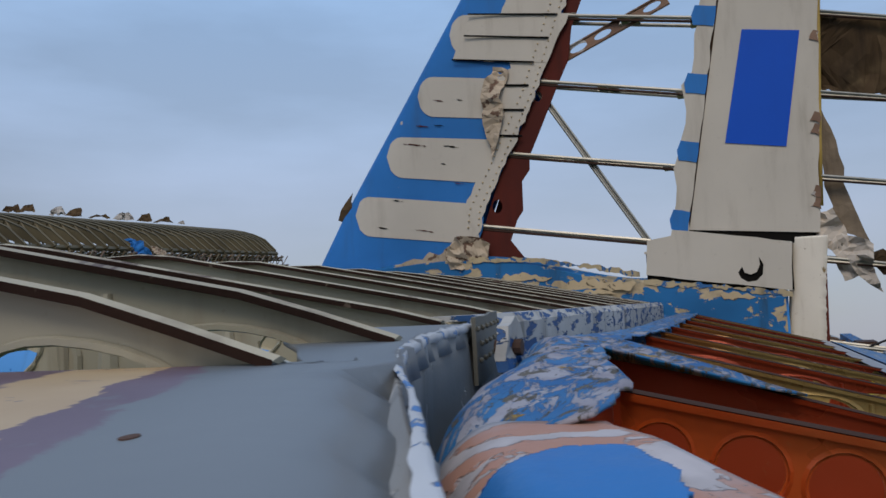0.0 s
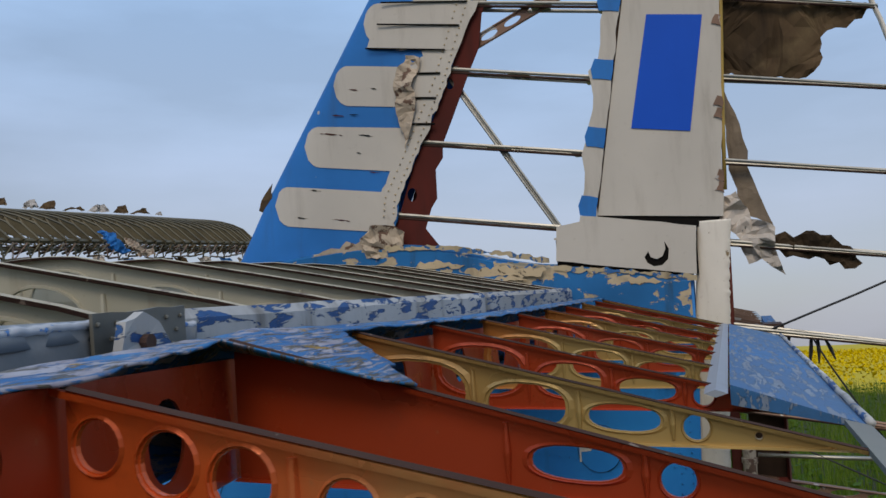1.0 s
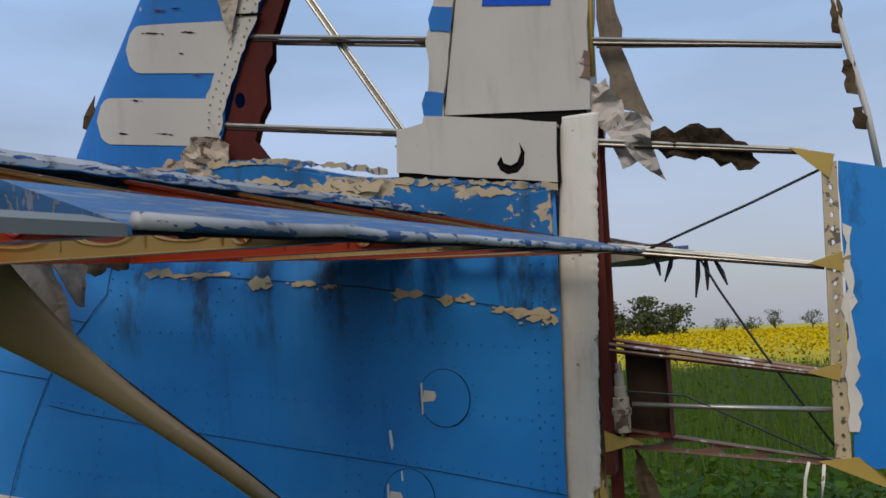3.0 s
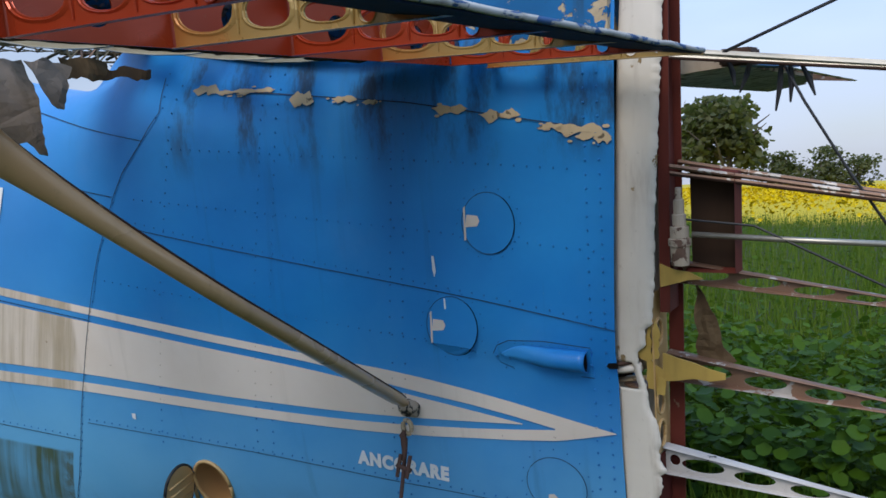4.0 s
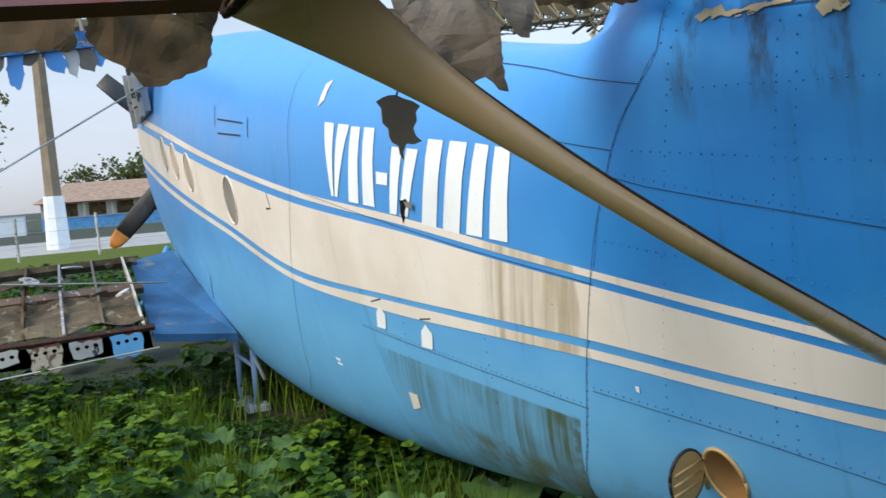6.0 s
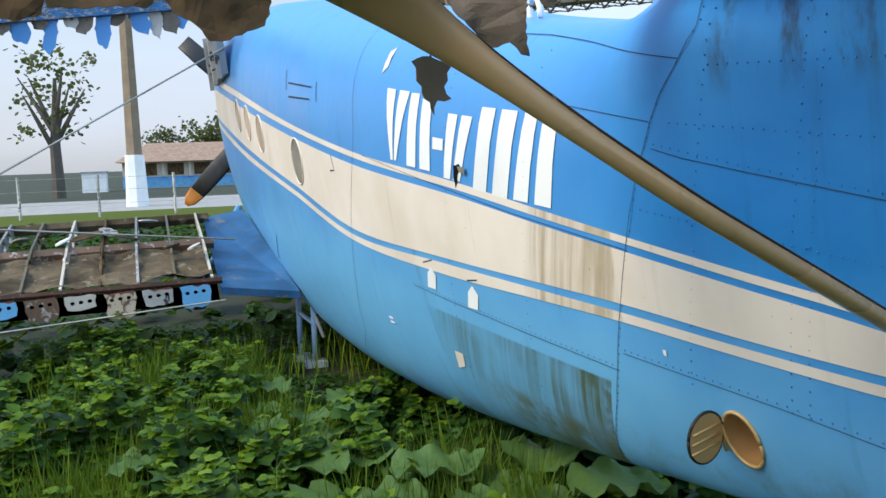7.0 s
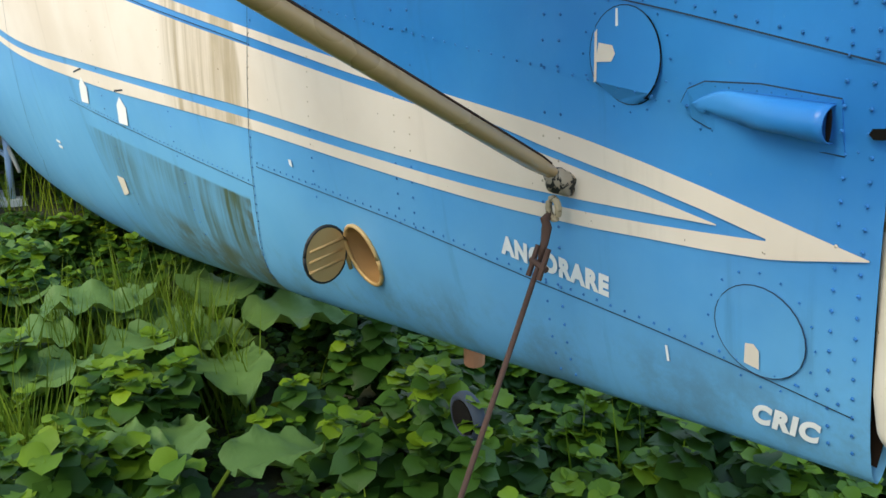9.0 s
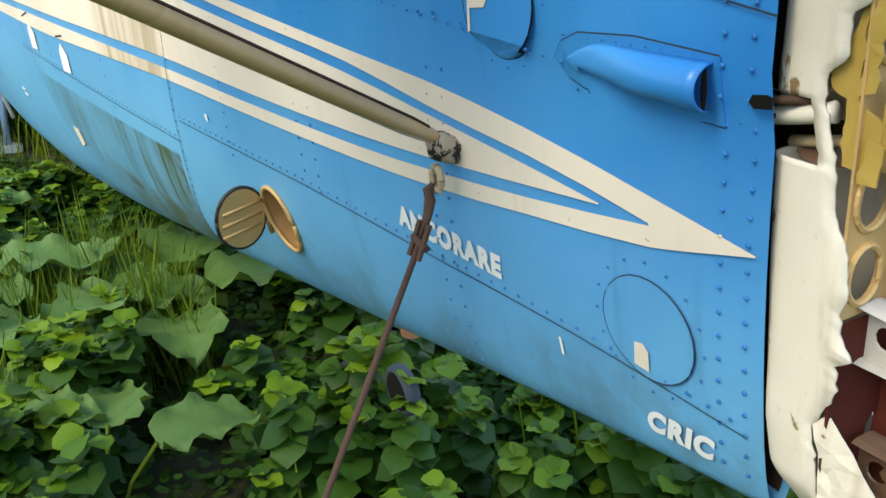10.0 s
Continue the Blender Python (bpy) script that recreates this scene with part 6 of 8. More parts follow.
def elev_top(x, y):
    z0 = lerp_table(ELEV_Z, -y)
    z1 = 1.7215 + 0.0293 * (-y)
    return z0 + (z1 - z0) * (x + 0.22) / 0.397


def elev_bot(x, y):
    z0 = lerp_table(ELEV_Z, -y) - 0.092
    z1 = 1.7185 + 0.0293 * (-y)
    return z0 + (z1 - z0) * (x + 0.22) / 0.397


def nose_x(y):
    """Foremost line of the elevator's nose, which follows the tailplane's rear edge."""
    return (lerp_table(TIP_REAR, y) if y < -2.03 else -0.366) + 0.020 - 0.014 * sstep(-2.25, -2.40, y)


def spar_x(y):
    return -0.270 + 0.053 * min(1.0, max(0.0, (-2.107 - y) / 0.23))


def elevator_nose():
    """Rounded nose of the elevator with flaking blue paint; its torn rear edge lifts off the spar."""
    bm = bmesh.new()
    n, m = 150, 18
    rows = []
    for i in range(n + 1):
        y = -0.12 - 2.322 * i / n
        tongue = 0.145 * sstep(-2.150, -2.125, y) * min(1.0, max(0.0, (-1.93 - y) / 0.19)) * (1 + 0.12 * noise.noise(Vector((0, y * 60, 1))))
        edge_x = spar_x(y) + 0.006 + 0.007 * noise.noise(Vector((0, y * 14, 5))) + 0.005 * noise.noise(Vector((0, y * 45, 8))) + tongue
        nx, r = nose_x(y), 0.040
        xc = nx + r
        zt = min(elev_top(xc, y) - 0.003, 1.907 - 0.007 * sstep(-2.33, -2.43, y))
        lift = 0.003 + 0.004 * max(0.0, noise.noise(Vector((0, y * 23, 6))))
        row = []
        for j in range(m):
            if j < 6:          # upper skin from the torn edge forward
                f = j / 6
                x = edge_x + (xc - edge_x) * f
                z = elev_top(edge_x, y) * (1 - f) + zt * f + lift * (1 - f) ** 2 + 0.001
            else:
                a = math.pi * (0.5 + (j - 6) / (m - 7))
                x = xc + r * math.cos(a)
                z = zt - 0.045 + 0.045 * math.sin(a) + 0.001
            z += 0.0015 * noise.noise(Vector((x * 30, y * 22, 4)))
            row.append(bm.verts.new((x, y, z)))
        rows.append(row)
    for A, B in zip(rows, rows[1:]):
        for j in range(m - 1):
            bm.faces.new((A[j], A[j + 1], B[j + 1], B[j]))
    ob = part("elevator", bm, M_PEEL, plane, "stripped elevator with flaking blue nose and bare ribs", smooth=True)
    ob.modifiers.new("skin", 'SOLIDIFY').thickness = 0.0018
    return ob


elev = elevator_nose()
# front spar in bays between the ribs, each with a round hole
for ya, yb in zip([-2.425] + RIB_Y[:9], RIB_Y[:10]):
    bm = bmesh.new()
    m = (ya + yb) / 2
    r = min(0.026, 0.30 * (yb - ya))
    hole = ellipse(m, elev_top(-0.22, m) - 0.045, r, r, 18) if ya > -2.4 else ellipse(-2.384, elev_top(-0.22, -2.384) - 0.030, 0.012, 0.015, 18)
    out = [(ya, elev_top(-0.22, ya) - 0.001), (yb, elev_top(-0.22, yb) - 0.001), (yb, elev_bot(-0.22, yb) + 0.002), (ya, elev_bot(-0.22, ya) + 0.002)]
    add_plate(bm, out, [hole], lambda u, v, d: (spar_x(u) - 0.006 + d, u, v), 0.0025)
    part("spar", bm, M_RIB_RED, elev, "orange primer front spar")


def elev_rib(y, mat, holes, stiff, drop=0.0, warp=0.0):
    """holes: (x, half length, half height as a share of the depth, corner power)."""
    bm = bmesh.new()
    x0, x1 = spar_x(y), 0.190
    xs = [x0 + (x1 - x0) * i / 12 for i in range(13)]
    def up(x):
        return warp * max(0.0, x + 0.215)
    top = [(x, elev_top(x, y) - 0.001 + up(x)) for x in xs]
    bot = [(x, elev_bot(x, y) + up(x)) for x in xs]
    hs = []
    for x, r, s, p in holes:
        t, b = elev_top(x, y) + up(x), elev_bot(x, y) + up(x)
        mid = (t + b) / 2 if not drop else t - drop
        hs.append(ellipse(x, mid, r, min(r, (t - b) * s) if p == 2 else (t - b) * s, 22, -0.10 if p != 2 else 0.0, p))
    add_plate(bm, top + bot[::-1], hs, lambda u, v, d: (u, y + d, v), 0.002)
    for h in hs:       # flanged lip of each hole, pressed inwards
        cu = sum(q[0] for q in h) / len(h); cv = sum(q[1] for q in h) / len(h)
        rings = [[bm.verts.new((cu + (u - cu) * k, y + dy, cv + (v - cv) * k)) for u, v in h] for k, dy in ((1.22, -0.0002), (1.10, 0.0012 - 0.0030), (1.0, 0.003))]
        for A, B in zip(rings, rings[1:]):
            for q in range(len(h)):
                bm.faces.new((A[q], A[(q + 1) % len(h)], B[(q + 1) % len(h)], B[q]))
    for x in stiff:
        t, b = elev_top(x, y) + up(x), elev_bot(x, y) + up(x)
        add_tube(bm, [(x, y - 0.0005, b + 0.12 * (t - b)), (x, y - 0.0005, (t + b) / 2), (x, y - 0.0005, t - 0.14 * (t - b))], [0.002, 0.0045, 0.003], 8, [0.001, 0.003, 0.002])
    add_tube(bm, [(u, y - 0.004, v) for u, v in bot], 0.006, 4, 0.0012, (0, 0, 1))
    ob = part("rib", bm, mat, elev, "pressed rib in orange primer and golden alloy")
    tube("rib_flange", [(u, y - 0.004, v + 0.0012) for u, v in top], 0.0042, M_DARKFLANGE, elev, "", 4, 0.0012, (0, 0, 1))
    bm = bmesh.new()
    rows = [[bm.verts.new((u, y - 0.0105, v + 0.001)), bm.verts.new((u, y - 0.0105, v - 0.0025))] for u, v in top]
    for A, B in zip(rows, rows[1:]):
        bm.faces.new((A[0], A[1], B[1], B[0]))
    bmesh.ops.solidify(bm, geom=bm.faces[:], thickness=0.001)
    part("flange_edge", bm, mat, elev)
    return ob


OVAL = ((-0.211, 0.051, 0.315, 2.4), (-0.102, 0.037, 0.30, 2.4), (-0.013, 0.032, 0.26, 2.4), (0.049, 0.0112, 0.40, 2), (0.100, 0.003, 0.3, 2))
OVAL_STIFF = (-0.152, -0.053, 0.029)
elev_rib(RIB_Y[0], M_RIB_MIX, ((-0.200, 0.0125, 0.3, 2), (-0.162, 0.0145, 0.3, 2), (-0.124, 0.0150, 0.3, 2), (-0.073, 0.0125, 0.3, 2), (-0.040, 0.0120, 0.3, 2), (0.0, 0.011, 0.3, 2), (0.040, 0.010, 0.3, 2)), (-0.098, 0.020), 0.0255, 0.075)
elev_rib(RIB_Y[1], M_RIB_RED, ((-0.018, 0.030, 0.235, 2.5), (0.046, 0.011, 0.4, 2)), (-0.064, 0.026))
elev_rib(RIB_Y[2], M_RIB_GOLD, OVAL, OVAL_STIFF)
for i, y in enumerate(RIB_Y[3:]):
    elev_rib(y, (M_RIB_RED, M_RIB_GOLD)[i % 2], OVAL, OVAL_STIFF)


# skinned tip of the elevator: pinkish primer with a thick blue flake
def tip_top(x, y):
    nose = max(0.0, (nose_x(y) + 0.034 - x)) / 0.034
    return 1.8995 - 0.08 * max(0.0, -2.445 - y) - 1.5 * max(0.0, -2.50 - y) ** 1.6 - 0.030 * nose ** 2.2 - 0.20 * max(0.0, x + 0.185)


TIP_BACK = [(-2.70, -0.10), (-2.66, 0.0), (-2.60, 0.03), (-2.56, -0.02), (-2.53, -0.09), (-2.507, -0.138), (-2.49, -0.162), (-2.468, -0.184), (-2.445, -0.203), (-2.43, -0.212)]
verts, faces = [], []
nu, nv = 30, 30
for i in range(nu + 1):
    y = -2.435 - 0.225 * i / nu
    back = lerp_table(TIP_BACK, y) + 0.004 * noise.noise(Vector((0, y * 60, 3)))
    for j in range(nv + 1):
        g = j / nv
        x = nose_x(y) + (back - nose_x(y)) * g ** 1.3
        verts.append((x, y, tip_top(x, y) + 0.001 * noise.noise(Vector((x * 25, y * 25, 2)))))
for i in range(nu):
    for j in range(nv):
        a = i * (nv + 1) + j
        faces.append((a, a + 1, a + nv + 2, a + nv + 1))
ob = mesh_ob("tip_skin", verts, faces, M_TIPSKIN, elev, "pinkish primed tip skin with blue flakes", smooth=True)
ob.modifiers.new("skin", 'SOLIDIFY').thickness = 0.002


def tip_flake(poly, seed, mat, out=0.0042):
    """A thick paint flake lying on the tip skin, its outline torn."""
    pts = ragged(ragged(poly, 0.016, 0.004, seed), 0.005, 0.0014, seed + 1)
    def inside(u, v):
        odd = False
        for (a, b), (c, d) in zip(pts, pts[1:] + pts[:1]):
            if (b > v) != (d > v) and u < a + (c - a) * (v - b) / (d - b):
                odd = not odd
        return odd
    us, vs = [p[0] for p in pts], [p[1] for p in pts]
    n = 64
    bm = bmesh.new()
    grid = {}
    for i in range(n):
        for j in range(n):
            u0, v0 = min(us) + (max(us) - min(us)) * (i + 0.5) / n, min(vs) + (max(vs) - min(vs)) * (j + 0.5) / n
            if not inside(u0, v0):
                continue
            q = []
            for a, b in ((i, j), (i + 1, j), (i + 1, j + 1), (i, j + 1)):
                if (a, b) not in grid:
                    u, v = min(us) + (max(us) - min(us)) * a / n, min(vs) + (max(vs) - min(vs)) * b / n
                    grid[a, b] = bm.verts.new((u, v, tip_top(u, v) + out + 0.0008 * noise.noise(Vector((u * 60, v * 60, seed)))))
                q.append(grid[a, b])
            bm.faces.new(q)
    ob = part("paint_flake", bm, mat, elev, "thick bright blue paint flake", smooth=True)
    ob.modifiers.new("skin", 'SOLIDIFY').thickness = 0.0015
    return ob


tip_flake([(-0.254, -2.492), (-0.242, -2.503), (-0.226, -2.488), (-0.216, -2.478), (-0.196, -2.477), (-0.180, -2.500), (-0.177, -2.528), (-0.188, -2.542), (-0.220, -2.546), (-0.248, -2.525)], 61, M_FLAKE)
# trailing edge strip, tab and its spar
bm = bmesh.new()
y0, y1 = -2.47, -1.74
a, b = elev_top(0.185, y0), elev_top(0.185, y1)
bm.faces.new([bm.verts.new(p) for p in ((0.183, y0, a + 0.003), (0.207, y0, a - 0.003), (0.207, y1, b - 0.003), (0.183, y1, b + 0.003))])
r = bmesh.ops.extrude_face_region(bm, geom=bm.faces[:])
for v in r["geom"]:
    if isinstance(v, bmesh.types.BMVert):
        v.co.z -= 0.006
part("trailing_edge", bm, M_TEGREY, elev, "grey metal trailing-edge strip")
bm = bmesh.new()
n = 20
rows = []
for i in range(n + 1):
    y = -0.20 - (1.735 - 0.20) * i / n
    q = 0.003 * noise.noise(Vector((0, y * 12, 0)))
    zf, zr = elev_top(0.078, y) + 0.006, elev_top(0.20, y) + q
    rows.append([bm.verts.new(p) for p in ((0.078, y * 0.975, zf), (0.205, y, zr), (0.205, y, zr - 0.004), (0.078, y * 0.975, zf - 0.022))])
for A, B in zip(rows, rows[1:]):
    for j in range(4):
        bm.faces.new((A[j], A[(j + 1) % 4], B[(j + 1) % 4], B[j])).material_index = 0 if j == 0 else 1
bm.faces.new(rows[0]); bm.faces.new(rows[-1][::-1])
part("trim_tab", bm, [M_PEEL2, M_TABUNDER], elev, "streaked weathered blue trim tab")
tube("tab_edge", [(0.208, y, elev_top(0.20, y) + 0.002 + 0.003 * noise.noise(Vector((0, y * 12, 0)))) for y in [-0.20 - 1.535 * i / 24 for i in range(25)]], 0.0045, M_SPARPEEL, elev, "chalky pale rear lip of the tab", 6)
bm = bmesh.new()
y0, y1 = -1.74, -0.18
add_tube(bm, [(0.064, y0, elev_top(0.064, y0)), (0.064, y1, elev_top(0.064, y1))], 0.012, 4, 0.004, (0, 0, 1))
part("tab_spar", bm, M_GREYSKIN, elev, "grey tab spar cap")

# ---------- strut and tie-down ----------
S0, S1 = Vector((-0.572, -0.102, 0.935)), Vector((-0.262, -1.27, 1.652))
axis = (S1 - S0).normalized()
chord = Vector((1, 0, 0)); chord = (chord - axis * chord.dot(axis)).normalized()
flare = Vector((0.78, 0.50, 0.42)); flare = (flare - axis * flare.dot(axis)).normalized()
rings, seam_at = [], []
bm = bmesh.new()
for i in range(41):
    f = i / 40
    q = sstep(0.62, 0.95, f)
    A = (chord * (1 - q) + flare * q).normalized()
    B = A.cross(axis).normalized()
    wide = max(0.0, (f - 0.74) / 0.26)
    ra = 0.010 + 0.015 * sstep(0, 0.08, f) - 0.010 * sstep(0.36, 0.66, f) + 0.002 * wide + 0.066 * wide ** 2.4
    rb = 0.008 + 0.007 * sstep(0, 0.08, f) + 0.010 * wide
    bow = Vector((-0.31, 0, 0.15)) * max(0.0, (f - 0.6) / 0.4) ** 1.8     # the top sweeps forward and up to the tailplane
    p = S0 + (S1 - S0) * f + bow + A * (0.010 * wide ** 2.4)
    seam_at.append(p + A * ra * 0.66 - B * rb * 0.78)
    rings.append([bm.verts.new(p + A * ra * math.cos(t) + B * rb * math.sin(t)) for t in [2 * math.pi * k / 18 for k in range(18)]])
for A, B in zip(rings, rings[1:]):
    for k in range(18):
        bm.faces.new((A[k], A[(k + 1) % 18], B[(k + 1) % 18], B[k]))
bm.faces.new(rings[0]); bm.faces.new(rings[-1][::-1])
rim = [v.co.copy() for v in rings[-1]]
strut = part("strut", bm, M_STRUT, plane, "khaki streamlined tailplane strut", smooth=True)
tube("end_flange", rim + [rim[0]], 0.006, M_DARKFLANGE, strut, "dark riveted edge of the strut fairing", 6)
tube("strut_seam", seam_at[2:38], 0.0026, M_DARKFLANGE, strut, "dark riveted seam of the strut", 4)
bm = bmesh.new()
bmesh.ops.create_icosphere(bm, subdivisions=3, radius=0.025)
for v in bm.verts:
    v.co = Vector((-0.560, -0.119, 0.938)) + v.co * 0.92 + axis * axis.dot(v.co) * 0.40 + chord * chord.dot(v.co) * 0.15
for v in bm.verts:
    v.co += v.normal * (0.006 * noise.noise(v.co * 60) + 0.003 * noise.noise(v.co * 160))
part("end_fitting", bm, worn("cracked_dirty_tape", (0.48, 0.38, 0.27), 0.7, 0, 0.35, (0.10, 0.07, 0.04), 0.95, (0.02, 0.018, 0.015), 0.535, 50, bump=0.9).m, strut, "chipped taped end fitting", smooth=True)
bm = bmesh.new()
add_tube(bm, [(-0.556 + 0.013 * math.cos(t), -0.140, 0.896 + 0.018 * math.sin(t)) for t in [i * math.pi / 6 for i in range(13)]], 0.006, 8, cap=False)
part("anchor_eye", bm, M_FLAKETAN, strut, "tan chipped anchor eye")

# torn covering hanging below the tailplane
M_GREYRAG = worn("grey_brown_rag", (0.20, 0.165, 0.135), 0.95, 0, 0.45, (0.05, 0.05, 0.038), 0.95, grain=140, bump=0.5, spec=0.15).m


def rag(x0, pts, seed, mat, slope=0.0, ripple=0.02):
    """A torn sheet hanging in the y-z plane; pts are (y, z)."""
    bm = bmesh.new()
    poly = ragged(ragged(pts, 0.03, 0.009, seed), 0.009, 0.003, seed + 1)
    add_plate(bm, poly, (), lambda u, v, d: (x0 + d + slope * (v - 1.8) + ripple * noise.noise(Vector((u * 11, v * 11, seed))), u, v), 0.0025)
    bmesh.ops.triangulate(bm, faces=[f for f in bm.faces if len(f.verts) > 4])
    for _ in range(3):
        bmesh.ops.subdivide_edges(bm, edges=[e for e in bm.edges if e.calc_length() > 0.018], cuts=1)
        bmesh.ops.triangulate(bm, faces=[f for f in bm.faces if len(f.verts) > 4])
    for v in bm.verts:
        v.co.x += 0.008 * noise.noise(Vector((v.co.y * 30, v.co.z * 24, seed))) + 0.010 * abs(noise.noise(Vector((v.co.y * 13, v.co.z * 9, seed + 5))))
    return part("torn_fabric", bm, mat, stab, "rotten brown fabric hanging in rags")


rag(-0.85, [(-1.445, 1.835), (-1.27, 1.822), (-1.285, 1.775), (-1.305, 1.735), (-1.335, 1.728), (-1.375, 1.716), (-1.395, 1.718), (-1.41, 1.745), (-1.435, 1.765), (-1.455, 1.80)], 50, M_FABRIC, -0.3)
rag(-0.85, [(-1.62, 1.84), (-1.462, 1.832), (-1.468, 1.785), (-1.48, 1.777), (-1.52, 1.784), (-1.57, 1.782), (-1.62, 1.79)], 52, M_FABRIC, -0.3)
rag(-0.70, [(-1.06, 1.80), (-0.925, 1.785), (-0.93, 1.70), (-0.945, 1.628), (-0.958, 1.632), (-0.97, 1.652), (-1.0, 1.648), (-1.02, 1.675), (-1.04, 1.70)], 54, M_GREYRAG, -0.4)
rag(-0.70, [(-0.912, 1.785), (-0.828, 1.775), (-0.85, 1.735), (-0.872, 1.702), (-0.885, 1.704), (-0.90, 1.73)], 56, M_GREYRAG, -0.3)
rag(-0.78, [(-0.80, 1.80), (-0.70, 1.79), (-0.71, 1.765), (-0.74, 1.755), (-0.76, 1.765), (-0.79, 1.76)], 58, M_FABRIC, -0.3)
rag(-0.90, [(-0.66, 1.80), (-0.50, 1.79), (-0.51, 1.772), (-0.55, 1.765), (-0.58, 1.775), (-0.65, 1.77)], 59, M_FABRIC, -0.3)
rag(-0.95, [(-1.75, 1.86), (-1.62, 1.85), (-1.64, 1.80), (-1.68, 1.79), (-1.73, 1.81)], 60, M_FABRIC, -0.3)
bm = bmesh.new()
poly = ragged([(-0.030, 0.035), (0.0, 0.040), (0.034, 0.020), (0.018, -0.010), (0.028, -0.030), (0.004, -0.030), (-0.004, -0.052), (-0.020, -0.015)], 0.010, 0.004, 77)
add_plate(bm, poly, (), lambda u, v, d: (-0.72 + d, -1.072 + u, 1.612 + v), 0.003)
part("torn_fabric", bm, M_GREYRAG, stab, "dark grey rag hanging on a thread")
tube("thread", [(-0.72, -1.075, 1.64), (-0.71, -1.05, 1.70)], 0.0015, M_CABLE, stab, "", 4)

M_REDBOOM = worn("maroon_boom_paint", (0.17, 0.045, 0.035), 0.55, 0, 0.15, (0.05, 0.02, 0.015), 0.4).m
tube("lower_boom", [(-0.66, -2.0, 1.838), (-0.66, -1.54, 1.803), (-0.66, -1.30, 1.792), (-0.66, -1.14, 1.786)], 0.014, M_REDBOOM, stab, "dark red lower boom", 4, 0.014, (0, 0, 1))
# scorched scraps along the rudder's trailing edge
for n, (x, z, h) in enumerate(((0.612, 2.26, 0.05), (0.625, 2.20, 0.09), (0.645, 2.06, 0.08), (0.655, 1.97, 0.05))):
    curl("torn_fabric", [(x - 0.012, z + h / 2), (x + 0.008, z + h / 2), (x + 0.012, z - h / 2), (x - 0.010, z - h * 0.4)], M_FABRIC, rudder, -0.010, 0.012, 400 + n, "scorched scrap on the trailing edge", step=0.012, amp=0.006)
for n, (x, z, h) in enumerate(((0.245, 1.715, 0.07), (0.30, 1.705, 0.10), (0.315, 1.70, 0.08), (0.20, 1.71, 0.05), (0.335, 1.69, 0.06))):
    tube("hanging_shred", [(x, 0.0, z), (x + 0.006 * n - 0.01, 0.004, z - h * 0.5), (x + 0.012 * (n - 2), 0.0, z - h)], [0.004, 0.006, 0.002], M_CABLE, rudder, "black hanging shred", 5)

# rigging cables at the tail
tube("control_cable", [(0.195, -0.02, 1.725), (0.30, -0.01, 1.765), (0.42, 0, 1.81), (0.575, 0, 1.873)], 0.0035, M_CABLE, rudder, "black control cable", 6)
tube("control_cable", [(0.30, 0.0, 1.70), (0.34, 0, 1.62), (0.42, 0, 1.48), (0.565, 0, 1.25)], 0.003, M_CABLE, rudder, "thin dark control cable", 6)
# starboard elevator, seen past the rudder
bm = bmesh.new()
add_tube(bm, [(0.195, 0.15, 1.715), (0.195, 1.9, 1.66)], 0.010, 4, 0.003, (0, 0, 1))
far_elev = part("starboard_elevator", bm, M_TUBE, plane, "bare frame of the far elevator")
tube("tab_spar", [(0.08, 0.15, 1.745), (0.08, 1.9, 1.69)], 0.010, M_TUBE, far_elev, "", 4, 0.003, (0, 0, 1))
tube("front_spar", [(-0.30, 0.09, 1.82), (-0.30, 2.2, 1.77)], 0.004, M_RUSTTUBE, far_elev, "", 4, 0.035, (0, 0, 1))
for y in (0.25, 0.47, 0.7, 0.95, 1.2, 1.5, 1.8):
    bm = bmesh.new()
    add_plate(bm, [(-0.30, 1.765 - 0.03 * y), (0.20, 1.712 - 0.03 * y), (0.20, 1.720 - 0.03 * y), (-0.30, 1.845 - 0.03 * y)], [ellipse(-0.18, 1.785 - 0.03 * y, 0.05, 0.018, 14), ellipse(-0.04, 1.765 - 0.03 * y, 0.04, 0.013, 14)], lambda u, v, d: (u, y + d, v), 0.004)
    part("rib", bm, M_RUSTTUBE, far_elev)

bm = bmesh.new()
rows = []
for k in range(15):
    y = 0.13 + 0.105 * k
    q = 0.010 * noise.noise(Vector((0, y * 9, 4)))
    rear = 0.185 - 0.11 * sstep(1.0, 1.6, y) + q
    rows.append([bm.verts.new(p) for p in ((-0.06, y, 1.752 - 0.03 * y), (rear, y, 1.716 - 0.03 * y), (rear, y, 1.707 - 0.03 * y), (-0.06, y, 1.690 - 0.03 * y))])
for A, B in zip(rows, rows[1:]):
    for j in range(4):
        bm.faces.new((A[j], A[(j + 1) % 4], B[(j + 1) % 4], B[j]))
bm.faces.new(rows[0]); bm.faces.new(rows[-1][::-1])
part("covered_bay", bm, M_TORNTAN, far_elev, "grimy tan covering left on the far elevator")
bm = bmesh.new()
add_box(bm, 0.188, 0.222, 0.14, 0.62, 1.700, 1.722)
part("trim_tab", bm, M_PEEL, far_elev, "blue trim tab of the far elevator")
bm = bmesh.new()
add_box(bm, 0.170, 0.232, 0.045, 0.13, 1.700, 1.735)
bmesh.ops.bevel(bm, geom=bm.edges[:], offset=0.004, segments=2, affect='EDGES')
part("tab_bracket", bm, M_RUST, far_elev, "rusty red bracket at the tab root")

